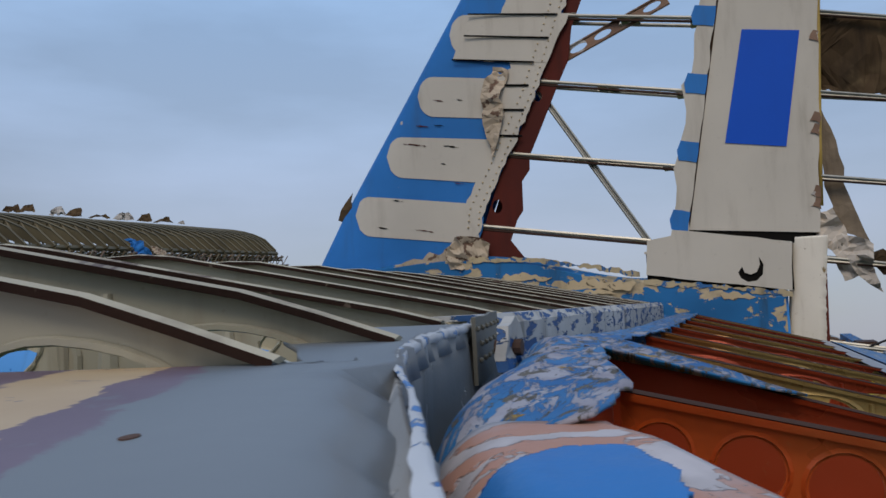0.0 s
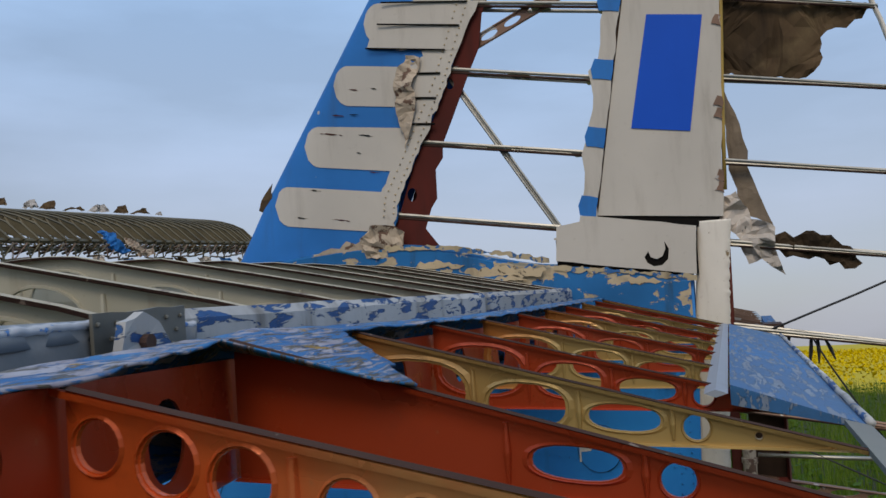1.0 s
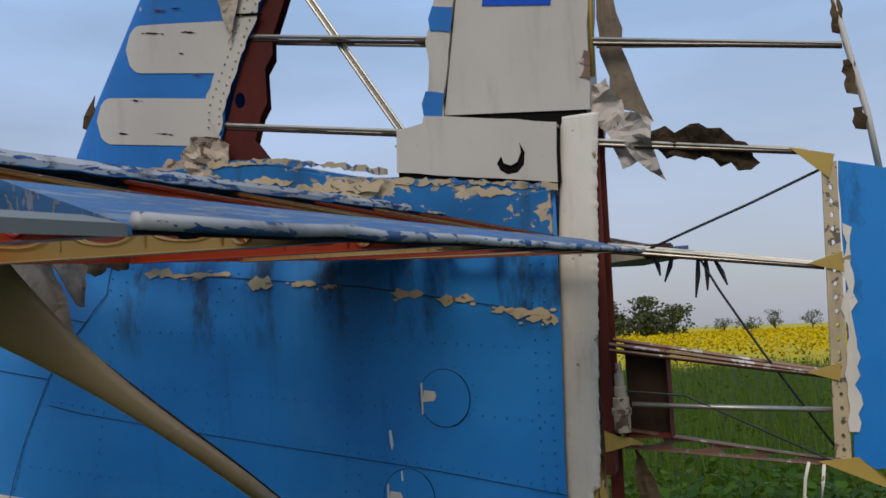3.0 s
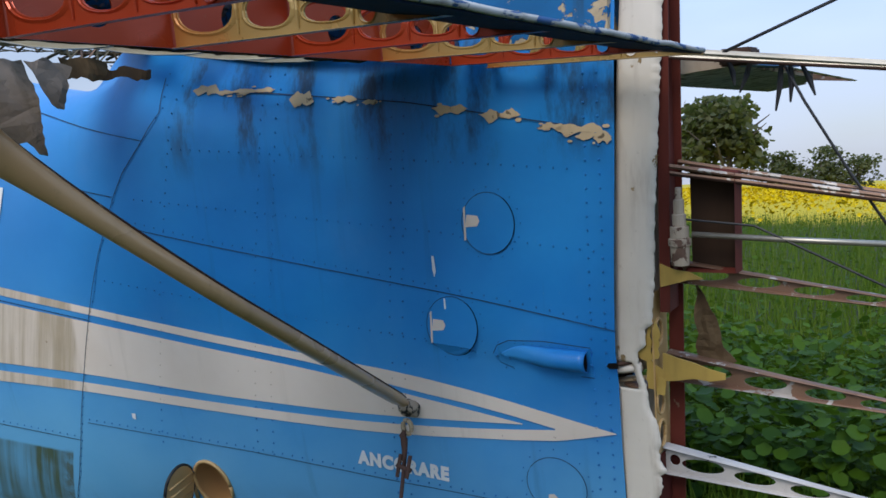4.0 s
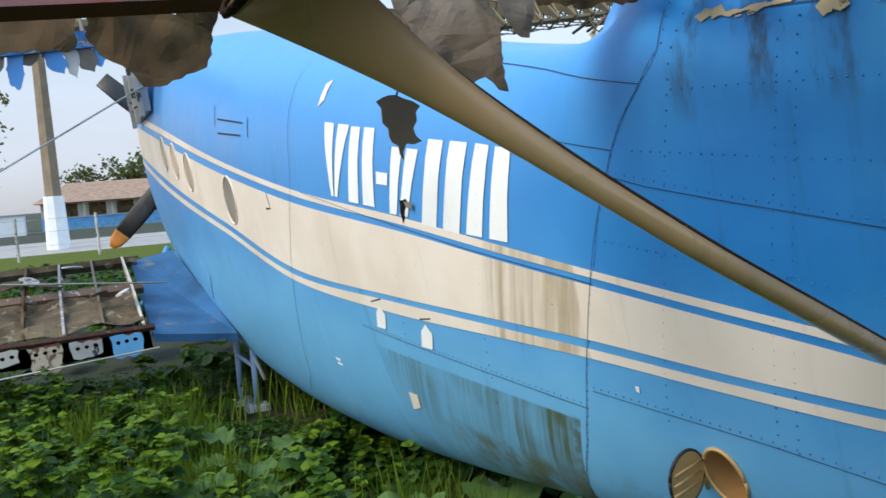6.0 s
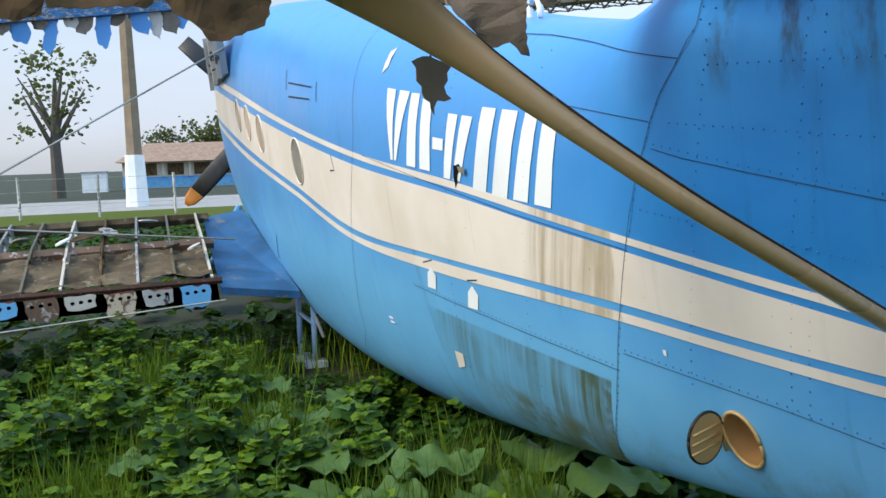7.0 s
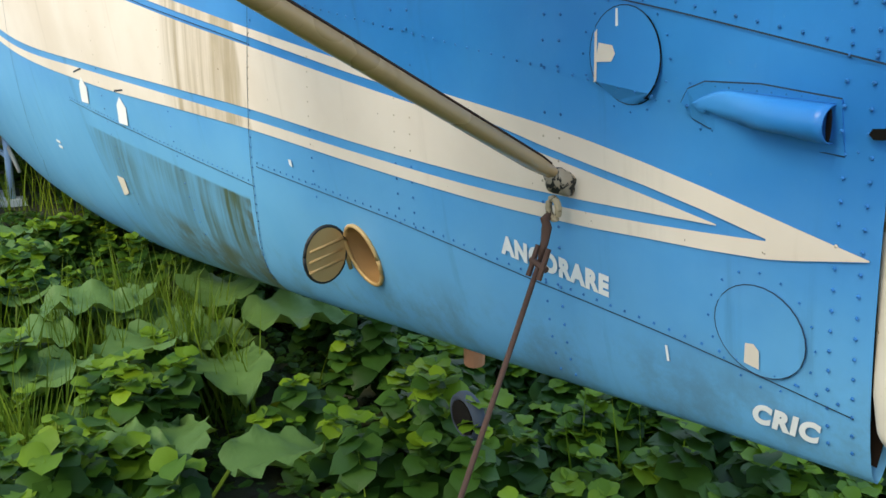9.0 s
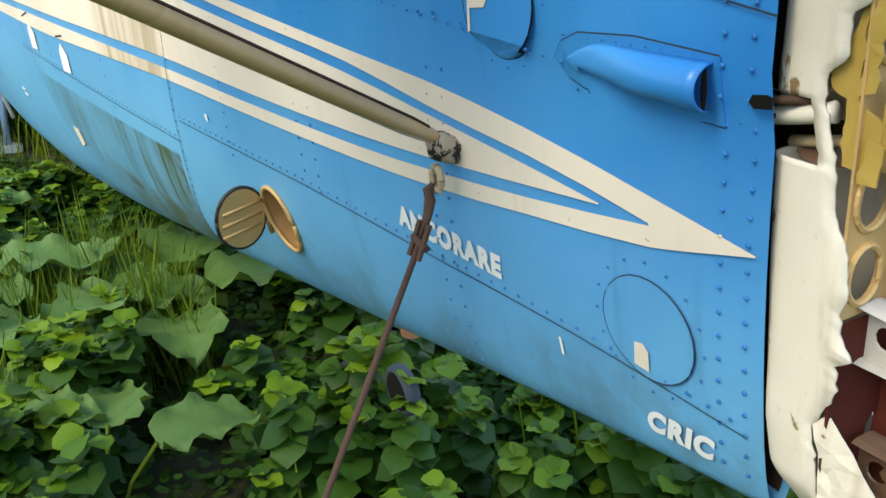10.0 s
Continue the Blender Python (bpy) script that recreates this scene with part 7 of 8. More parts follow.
# ---------- tie-down rod and stake ----------
R0, R1 = Vector((-0.566, 0.010, 0.878)), Vector((-0.285, -0.655, -0.235))
rod = new("tie_down_rod"); rod.location = R1
tagged(rod, "rusty steel tie-down rod hooked to the strut fitting", "tie-down")
d = R1 - R0
tube("shank", [R0 + d * 0.075 - R1, R0 + d * 0.5 - R1, Vector((0, 0, 0))], 0.005, M_RUST, rod, "", 8)
tube("hook", [R0 + d * f + Vector((0, q, 0)) - R1 for f, q in ((0.0, -0.012), (0.008, -0.02), (0.02, -0.010), (0.04, -0.004), (0.068, 0.0))], [0.006, 0.009, 0.009, 0.007, 0.005], M_RUST, rod, "", 8)
bm = bmesh.new()
c0 = R0 + d * 0.072 - R1
add_tube(bm, [c0 + Vector((-0.02, 0, 0.004)), c0 + Vector((0.02, 0, -0.004))], 0.006, 8)
add_tube(bm, [c0 + Vector((-0.014, 0.008, 0.03)), c0 + Vector((-0.014, -0.010, -0.022))], 0.005, 6)
add_tube(bm, [c0 + Vector((0.014, 0.008, 0.03)), c0 + Vector((0.014, -0.010, -0.022))], 0.005, 6)
part("shackle", bm, M_RUST, rod, "rusty shackle")
tube("ground_hook", [Vector(p) for p in ((-0.06, -0.02, 0.05), (-0.05, -0.02, 0.085), (-0.02, -0.02, 0.08), (-0.005, -0.015, 0.05), (0.0, 0, 0.0), (0.01, 0, -0.08))], 0.012, M_RUST, rod, "rusty hooked stake", 8)

# ---------- ground ----------
GZ = -0.30
def ground_mat():
    k = Mat("weedy_ground", 0.95)
    x, y, z = k.xyz()
    c = k.mix(k.noise(0.9, 6), (0.012, 0.016, 0.005), (0.034, 0.042, 0.012))
    c = k.mix(k.ramp(k.noise(5, 6, 0.7), 0.5, 0.7), c, (0.030, 0.020, 0.012))
    yell = k.math('MULTIPLY', k.ramp(k.math('ADD', y, k.math('MULTIPLY', k.noise(0.15, 5), 14.0)), 40, 46), k.ramp(k.math('ADD', x, y), -20, 10))
    c = k.mix(yell, c, k.mix(k.noise(1.2, 5), (0.46, 0.32, 0.003), (0.60, 0.45, 0.006)))
    k.colour(c)
    k.bump(k.noise(14, 6), 0.6, 0.03)
    return k.m


verts, faces = [], []
steps = [-1500, -400, -120, -60, -40, -25, -15, -10, -7, -5, -3, -1, 1, 3, 5, 7, 10, 15, 25, 40, 60, 120, 400, 1500]
for i, a in enumerate(steps):
    for b in steps:
        near = math.hypot(a, b) < 12
        verts.append((a, b, GZ + (0.03 * noise.noise(Vector((a, b, 0))) if near else 0)))
n = len(steps)
for i in range(n - 1):
    for j in range(n - 1):
        faces.append((i * n + j, (i + 1) * n + j, (i + 1) * n + j + 1, i * n + j + 1))
ground = tagged(mesh_ob("ground", verts, faces, ground_mat()), "dark weedy soil running out to fields", "ground", kind="structure")


def leaf_mat(name, a, b, c2, rough=0.55, glow=0.28):
    """Leaf surface: each leaf its own green, thin enough to let some light through."""
    k = Mat(name, rough, 0.0, 0.16)
    c = k.mix(k.island(), a, b)
    c = k.mix(k.math('MULTIPLY', k.noise(18, 4), 0.5), c, c2)
    k.colour(c)
    k.bump(k.noise(55, 3), 0.25, 0.004)
    if glow:
        tr = k.n.new("ShaderNodeBsdfTranslucent")
        mx = k.n.new("ShaderNodeMixShader"); mx.inputs[0].default_value = glow
        k.put(tr.inputs[0], k.mix(0.5, c, (0.20, 0.30, 0.02)))
        k.l.new(k.b.outputs[0], mx.inputs[1]); k.l.new(tr.outputs[0], mx.inputs[2])
        k.l.new(mx.outputs[0], k.n["Material Output"].inputs[0])
    return k.m


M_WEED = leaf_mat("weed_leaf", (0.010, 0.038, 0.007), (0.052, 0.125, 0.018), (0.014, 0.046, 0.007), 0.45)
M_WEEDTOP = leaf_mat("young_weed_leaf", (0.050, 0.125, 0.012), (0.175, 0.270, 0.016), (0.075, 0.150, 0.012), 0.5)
M_BURDOCK = leaf_mat("burdock_leaf", (0.060, 0.125, 0.034), (0.095, 0.170, 0.048), (0.045, 0.10, 0.026), 0.5, 0.15)
M_GRASS = leaf_mat("grass_blade", (0.075, 0.150, 0.010), (0.260, 0.330, 0.024), (0.12, 0.19, 0.014))
# darker copy of the grass colour with the tufts' shade painted in
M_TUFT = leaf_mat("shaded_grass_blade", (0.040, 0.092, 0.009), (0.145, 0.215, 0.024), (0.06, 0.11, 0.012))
M_CROP = leaf_mat("crop_leaf", (0.016, 0.052, 0.004), (0.086, 0.165, 0.009), (0.026, 0.070, 0.005))
M_RAPE = leaf_mat("rape_flower", (0.54, 0.36, 0.002), (0.68, 0.48, 0.003), (0.48, 0.34, 0.004), 0.7, 0.0)
M_STEM = leaf_mat("crop_stem", (0.042, 0.095, 0.007), (0.150, 0.205, 0.020), (0.06, 0.11, 0.010))


def leaf_shape(rings=2, lobes=7, cup=0.25, notch=0.35):
    """A round, scalloped, cupped leaf: (verts, faces) of unit size."""
    v = [(0, 0, 0)]
    m = lobes * 2
    for r in range(1, rings + 1):
        f = r / rings
        for j in range(m):
            t = 2 * math.pi * (j + 0.5) / m
            w = 1.0 - (0.09 if (j % 2 and r == rings) else 0.0)
            back = 1 - notch * math.exp(-((abs(t - math.pi)) / 0.35) ** 2)
            rad = 0.5 * f * w * back
            v.append((rad * math.cos(t), rad * math.sin(t) * 0.95, cup * 0.5 * f * f + (0.035 * (-1) ** j * f if r == rings else 0)))
    fc = [(0, 1 + j, 1 + (j + 1) % m) for j in range(m)]
    for r in range(1, rings):
        a, b = 1 + (r - 1) * m, 1 + r * m
        fc += [(a + j, b + j, b + (j + 1) % m, a + (j + 1) % m) for j in range(m)]
    return np.array(v), fc


def toothed_leaf(cup, droop, n):
    """An ovate leaf folded along its rib, with toothed edges and a drooping tip: (verts, faces) of unit length."""
    v, fc = [], []
    for i in range(n):
        u = i / (n - 1)
        half = 0.50 * (1 - abs(2 * u - 1) ** 2.3) ** 0.55 * (1.05 if i % 2 else 0.95) + 0.012
        tooth = 0.03 if i % 2 else -0.01
        z = 0.08 * math.sin(u * 2.8) - droop * u * u
        wave = 0.030 * (-1) ** i
        v += [(u - 0.5 - tooth, -half, z + cup * half + wave), (u - 0.5 + 0.05 * (i == n - 1), 0, z), (u - 0.5 - tooth, half, z + cup * half - wave)]
        if i:
            a, b = 3 * i - 3, 3 * i
            fc += [(a, b, b + 1, a + 1), (a + 1, b + 1, b + 2, a + 2)]
    return np.array(v), fc


def scatter(name, base, places, mat, label, category):
    """Joins many copies of one small shape; places are (x, y, z, size, yaw, pitch, roll)."""
    bv, bf = base
    P = np.array(places)
    cy, sy = np.cos(P[:, 4]), np.sin(P[:, 4])
    cp, sp = np.cos(P[:, 5]), np.sin(P[:, 5])
    cr, sr = np.cos(P[:, 6]), np.sin(P[:, 6])
    R = np.empty((len(P), 3, 3))
    R[:, 0, 0], R[:, 0, 1], R[:, 0, 2] = cy * cp, cy * sp * sr - sy * cr, cy * sp * cr + sy * sr
    R[:, 1, 0], R[:, 1, 1], R[:, 1, 2] = sy * cp, sy * sp * sr + cy * cr, sy * sp * cr - cy * sr
    R[:, 2, 0], R[:, 2, 1], R[:, 2, 2] = -sp, cp * sr, cp * cr
    V = np.einsum('nij,vj->nvi', R, bv) * P[:, 3, None, None] + P[:, None, :3]
    V = V.reshape(-1, 3)
    one = [i for f in bf for i in f]
    sizes = [len(f) for f in bf]
    nl = len(one)
    idx = (np.array(one)[None, :] + (np.arange(len(P)) * len(bv))[:, None]).ravel()
    ls = np.concatenate([[0], np.cumsum(sizes)[:-1]])
    st = (ls[None, :] + (np.arange(len(P)) * nl)[:, None]).ravel()
    me = bpy.data.meshes.new(name)
    me.vertices.add(len(V)); me.vertices.foreach_set("co", V.ravel())
    me.loops.add(len(idx)); me.loops.foreach_set("vertex_index", idx.astype(np.int32))
    me.polygons.add(len(st)); me.polygons.foreach_set("loop_start", st.astype(np.int32))
    me.update(calc_edges=True)
    me.validate()
    me.materials.append(mat)
    return tagged(new(name, me), label, category, kind="stuff")


rng = np.random.default_rng(5)


def weed_patch(n, area, clear, hmin, hmax, size, seed):
    """Leaves of low weeds: clustered plants, each with a whorl of leaves at several heights."""
    r = np.random.default_rng(seed)
    out = []
    for _ in range(n):
        x, y = r.uniform(area[0], area[1]), r.uniform(area[2], area[3])
        if clear(x, y):
            continue
        lump = 0.5 + 0.5 * noise.noise(Vector((x * 1.1, y * 1.1, seed)))
        h = hmin + (hmax - hmin) * lump * r.uniform(0.6, 1.1)
        for _k in range(r.integers(9, 17)):
            a, f = r.uniform(0, 6.28), r.uniform(0.25, 1) ** 0.7
            rad = r.uniform(0.01, 0.11)
            s = r.uniform(*size) * (1.25 - 0.5 * f)
            out.append((x + rad * math.cos(a), y + rad * math.sin(a), GZ + h * f, s, a, r.uniform(-0.1, 0.75), r.uniform(-0.35, 0.35)))
    return out


def rosettes(n, area, clear, seed):
    """Broad-leaved weeds in clumps: whorls of drooping leaves up a stem, small young ones at the top."""
    r = np.random.default_rng(seed)
    low, top = [], []
    for _ in range(n):
        x, y = r.uniform(area[0], area[1]), r.uniform(area[2], area[3])
        if clear(x, y):
            continue
        lump = 0.45 + 0.9 * noise.noise(Vector((x * 1.9, y * 1.9, seed))) + 0.35 * noise.noise(Vector((x * 5, y * 5, seed)))
        under = sstep(-0.52, -0.22, y) * sstep(-4.6, -3.9, x) * (1 - sstep(0.2, 0.9, y))      # bare, dry strip below the belly
        if lump < 0.08 + 0.22 * r.uniform() or r.uniform() < 0.75 * under:
            continue
        h = (0.06 + 0.50 * min(1, lump)) * r.uniform(0.65, 1.2)
        if -5.2 < x < -3.9 and -0.95 < y < 0.3:
            h *= 0.45
        a0 = r.uniform(0, 6.28)
        lx, ly = r.uniform(-0.12, 0.12), r.uniform(-0.12, 0.12)
        big = r.uniform(0.75, 1.3)
        tiers = r.integers(4, 7)
        for k in range(tiers):
            f = (k + 1) / tiers
            s = (0.108 - 0.054 * f) * big * r.uniform(0.8, 1.2)
            for q in range(5 if f > 0.55 else 4):
                a = a0 + k * 0.8 + q * (1.257 if f > 0.55 else 1.571) + r.uniform(-0.25, 0.25)
                rad = s * 0.50
                leaf = (x + lx * h * f + rad * math.cos(a), y + ly * h * f + rad * math.sin(a), GZ + h * (0.30 + 0.70 * f) - 0.006 * q + r.uniform(-0.006, 0.006), s, a, r.normal(0.22 - 0.35 * (f > 0.99), 0.20), r.normal(0, 0.22))
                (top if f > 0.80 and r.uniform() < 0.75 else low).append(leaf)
    return low, top


weeds, young = rosettes(6300, (-6.5, 2.6, -2.9, 1.9), lambda x, y: (x > -0.2 and y < -2.6) or (-6.9 < x < -5.0 and -0.75 < y < 0.3 and x + y * 2 < -5.2), 1)
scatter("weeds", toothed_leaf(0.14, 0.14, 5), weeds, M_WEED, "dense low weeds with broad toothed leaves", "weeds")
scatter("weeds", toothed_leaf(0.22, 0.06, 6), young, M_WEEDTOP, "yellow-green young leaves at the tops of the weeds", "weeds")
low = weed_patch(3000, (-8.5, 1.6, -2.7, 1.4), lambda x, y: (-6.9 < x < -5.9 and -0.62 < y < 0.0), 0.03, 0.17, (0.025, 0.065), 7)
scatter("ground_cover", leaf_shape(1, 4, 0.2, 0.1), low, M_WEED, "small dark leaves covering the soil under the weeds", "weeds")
far = weed_patch(1500, (-26, 2, -7, 2.5), lambda x, y: x > -6, 0.12, 0.34, (0.10, 0.20), 2)
scatter("weeds", leaf_shape(1, 5), far, M_WEED, "low green weeds beside the aeroplane", "weeds")
round_about = weed_patch(1800, (-7.0, 8.0, -9.0, 9.0), lambda x, y: -6.5 < x < 2.6 and -2.9 < y < 1.9, 0.10, 0.32, (0.07, 0.13), 4)
scatter("weeds", leaf_shape(1, 5), round_about, M_WEED, "low green weeds running on round the aeroplane", "weeds")


def blade():
    v = [(-0.012, 0, 0), (0.012, 0, 0), (-0.009, 0.05, 0.5), (0.009, 0.05, 0.5), (0, 0.20, 1.0)]
    return np.array(v, float), [(0, 1, 3, 2), (2, 3, 4)]


g = []
for _ in range(9000):
    x, y = rng.uniform(-6.5, 2.6), rng.uniform(-2.4, 5.0)
    if (noise.noise(Vector((x * 0.9, y * 0.9, 4))) < -0.05 and y < 1.8) or (-5.2 < x and -0.55 < y < 0.7 and rng.uniform() < 0.93):
        continue
    g.append((x, y, GZ, rng.uniform(0.18, 0.5), rng.uniform(0, 6.28), rng.uniform(-0.25, 0.25), rng.uniform(-0.25, 0.25)))
tufts = []
for _ in range(1300):           # feathery tufts beside the fuselage
    x, y = rng.uniform(-6.3, -1.9), rng.uniform(-2.1, 0.0)
    if noise.noise(Vector((x * 1.4, y * 1.4, 9))) < -0.02 or (x < -4.2 and y > -0.85):
        continue
    h0 = rng.uniform(0.30, 0.52)
    for _k in range(20):
        tufts.append((x + rng.normal(0, 0.05), y + rng.normal(0, 0.05), GZ, h0 * rng.uniform(0.6, 1.1), rng.uniform(0, 6.28), rng.uniform(-0.3, 0.3), rng.uniform(-0.3, 0.3)))
for _ in range(9000):         # lush strip of grass along the edge of the crop
    x, y = rng.uniform(-2.6, 1.4), 1.5 + 1.9 * rng.uniform() ** 0.8
    g.append((x, y, GZ, rng.uniform(0.28, 0.62) * (0.75 + 0.5 * noise.noise(Vector((x * 2, y * 2, 1)))), rng.uniform(0, 6.28), rng.uniform(-0.35, 0.35), rng.uniform(-0.35, 0.35)))
scatter("grass", blade(), tufts, M_TUFT, "feathery grass beside the fuselage with shade in its dark green", "grass")
scatter("grass", blade(), g, M_GRASS, "tufts of thin green grass among the weeds", "grass")

# crop behind the tail: dark broad leaves, then flowering rape out to the horizon
crop = []
for i in range(5000):
    d = rng.uniform(0.0, 1.0) ** 1.6
    y = 2.3 + 3.4 * d if i % 2 else 5.0 + 34 * d
    x = rng.uniform(-0.55, 0.25) * (y + 3) + 0.8
    h = (0.55 + 0.25 * rng.uniform()) * (1.0 if i % 2 else 0.55)
    for k in range(7 if i % 2 else 4):
        a = rng.uniform(0, 6.28)
        rad = rng.uniform(0.03, 0.16)
        crop.append((x + rad * math.cos(a), y + rad * math.sin(a), GZ + h * rng.uniform(0.25, 1.0), rng.uniform(0.04, 0.10) * (1.0 if i % 2 else 1.0 + 0.012 * y), a, rng.uniform(-0.2, 0.9), rng.uniform(-0.4, 0.4)))
scatter("crop", leaf_shape(1, 5, 0.15, 0.2), crop, M_CROP, "dark green broad-leaved crop", "crop")
st = []
for _ in range(30000):
    y = 1.9 + 34 * rng.uniform() ** 1.3
    st.append((rng.uniform(-0.55, 0.25) * (y + 3) + 0.8, y, GZ, rng.uniform(0.35, 0.75) if y > 4.5 else rng.uniform(0.30, 0.60), rng.uniform(0, 6.28), rng.uniform(-0.25, 0.25), rng.uniform(-0.25, 0.25)))
scatter("crop_stems", blade(), st, M_STEM, "pale upright crop stems", "crop")
fl = []
for _ in range(26000):
    d = rng.uniform() ** 1.5
    y = 24 + 130 * d
    if y < 38 and rng.uniform() > ((y - 24) / 14) ** 1.5:
        continue
    x = rng.uniform(-0.62, 0.42) * (y + 3)
    fl.append((x, y, GZ + rng.uniform(0.55, 1.05), rng.uniform(0.06, 0.14) * (0.7 + y / 60), rng.uniform(0, 6.28), rng.uniform(0.2, 1.2), rng.uniform(-0.6, 0.6)))
scatter("rape_flowers", leaf_shape(1, 4, 0.5, 0), fl, M_RAPE, "yellow flowering rapeseed field", "crop")


# ---------- nose, wings and propeller of the aeroplane ----------
bm = bmesh.new()
add_tube(bm, [(-0.22, 0, 0), (-0.14, 0, 0), (0.0, 0, 0), (0.2, 0, 0)], [0.03, 0.12, 0.16, 0.16], 14)
hub = part("propeller_hub", bm, M_BLACK, plane, "black propeller hub", smooth=True); hub.location = (-11.75, 0, 2.10)
for a in (221, 131, 41, 311):
    bm = bmesh.new()
    u = Vector((0, math.cos(radians(a)), math.sin(radians(a))))
    add_tube(bm, [u * r for r in (0.12, 0.35, 0.7, 1.1, 1.45)], [0.05, 0.07, 0.12, 0.13, 0.115], 10, [0.04, 0.035, 0.022, 0.014, 0.010], (1, 0, 0.4))
    part("propeller_blade", bm, M_BLACK, hub, "matt black propeller blade", smooth=True)
    if a == 131:
        continue               # this blade has lost its painted tip
    bm = bmesh.new()
    add_tube(bm, [u * r for r in (1.452, 1.60, 1.68)], [0.115, 0.09, 0.03], 10, [0.010, 0.008, 0.004], (1, 0, 0.4))
    part("blade_tip", bm, M_ORANGE, hub, "orange blade tip", smooth=True)
# cockpit side glazing
bm = bmesh.new()
add_box(bm, -8.6, -7.4, -0.86, -0.80, 2.30, 2.75)
part("cockpit_glazing", bm, M_GREYSKIN, plane, "dull side glazing of the cockpit")
for x in (-8.6, -8.0, -7.4):
    bm = bmesh.new()
    add_box(bm, x - 0.03, x + 0.03, -0.90, -0.862, 2.26, 2.78)
    part("glazing_frame", bm, M_PALEFABRIC, plane, "pale glazing frame")


def wing(name, side, y0, y1, xt, chord, zt, rise, dihedral, thick, mat, label, ribs):
    """A stripped wing: spars as the part, each rib below it."""
    bm = bmesh.new()
    def zc(x, y):
        return zt + rise * (xt - x) / chord + dihedral * (abs(y) - y0)
    def round_tip(y):
        return 1 - (0.18 if side > 0 else 0.55) * sstep(y1 - 0.9, y1, abs(y)) ** 2
    for fx, r in ((0.02, 0.03), (0.30, 0.05), (0.72, 0.05), (0.98, 0.06)):
        x = xt - chord * fx
        add_tube(bm, [(x, side * y, zc(x, y) + thick * 0.4 * math.sin(math.pi * min(1, fx + 0.1))) for y in [y0 + (y1 - 0.25 - y0) * i / 8 for i in range(9)]], 0.02, 4, r, (0, 0, 1))
    spars = part(name, bm, mat, plane, label)
    n = ribs
    for i in range(n):
        y = y0 + (y1 - y0) * i / (n - 1)
        c = chord * round_tip(y)
        bm = bmesh.new()
        k = 10
        top, bot = [], []
        for j in range(k + 1):
            f = j / k
            x = xt - (chord - c) / 2 - c * f
            prof = thick * (0.25 + 1.0 * math.sin(math.pi * f ** 0.6) * 0.7) * (1 - 0.9 * max(0, f - 0.9) * 10) if f < 1 else 0.01
            top.append((x, side * y, zc(x, y) + prof)); bot.append((x, side * y, zc(x, y) - 0.3 * prof))
        if side > 0:           # deep web under the top flange
            for a, b, c, d in zip(top, top[1:], bot, bot[1:]):
                q = [bm.verts.new(p) for p in (a, b, tuple(v * 0.55 + w * 0.45 for v, w in zip(b, d)), tuple(v * 0.55 + w * 0.45 for v, w in zip(a, c)))]
                bm.faces.new(q)
        add_tube(bm, top, 0.016 if side > 0 else 0.012, 4, 0.008, (0, 0, 1)); add_tube(bm, bot, 0.012, 4, 0.006, (0, 0, 1))
        for j in range(k):
            add_tube(bm, [bot[j], top[j + 1]] if j % 2 else [top[j], bot[j + 1]], 0.012, 4)
        part("wing_rib", bm, mat, spars)
    return spars


up_r = wing("upper_wing", 1, 0.9, 9.45, -6.9, 2.35, 2.53, 0.58, 0.010, 0.28, M_WING, "stripped starboard upper wing of bare olive ribs", 44)
up_l = wing("upper_wing", -1, 0.9, 9.35, -6.9, 2.35, 2.82, 0.60, -0.02, 0.28, M_WING, "stripped port upper wing with blue remnants", 27)
M_DIRT = worn("wing_dirt", (0.115, 0.085, 0.055), 0.95, 0, 0.5, (0.035, 0.027, 0.018), 0.9, (0.24, 0.20, 0.145), 0.60, 9, bump=0.8, spec=0.1).m
bm = bmesh.new()
add_tube(bm, [(-6.18, -1.20, 0.625), (-6.18, -4.4, 0.90)], 0.02, 4, 0.025, (0, 0, 1))
lo_l = part("lower_wing", bm, M_DARKFLANGE, plane, "stripped port lower wing with dirt and debris on it")
tube("front_spar", [(-8.1, -1.15, 1.00), (-8.1, -4.4, 1.26)], 0.03, M_DIRT, lo_l, "dirty leading spar", 4, 0.05, (0, 0, 1))
tube("mid_spar", [(-7.1, -1.18, 0.84), (-7.1, -4.4, 1.10)], 0.02, M_RUSTTUBE, lo_l, "rusty middle spar", 4, 0.05, (0, 0, 1))
bm = bmesh.new()          # rear spar web behind the torn skin
q = [bm.verts.new(p) for p in ((-6.20, -1.24, 0.60), (-6.20, -4.4, 0.87), (-6.20, -4.4, 0.72), (-6.20, -1.24, 0.46))]
bm.faces.new(q)
bmesh.ops.solidify(bm, geom=bm.faces[:], thickness=0.01)
part("rear_web", bm, M_REDBOOM, lo_l, "dark red rear spar web")
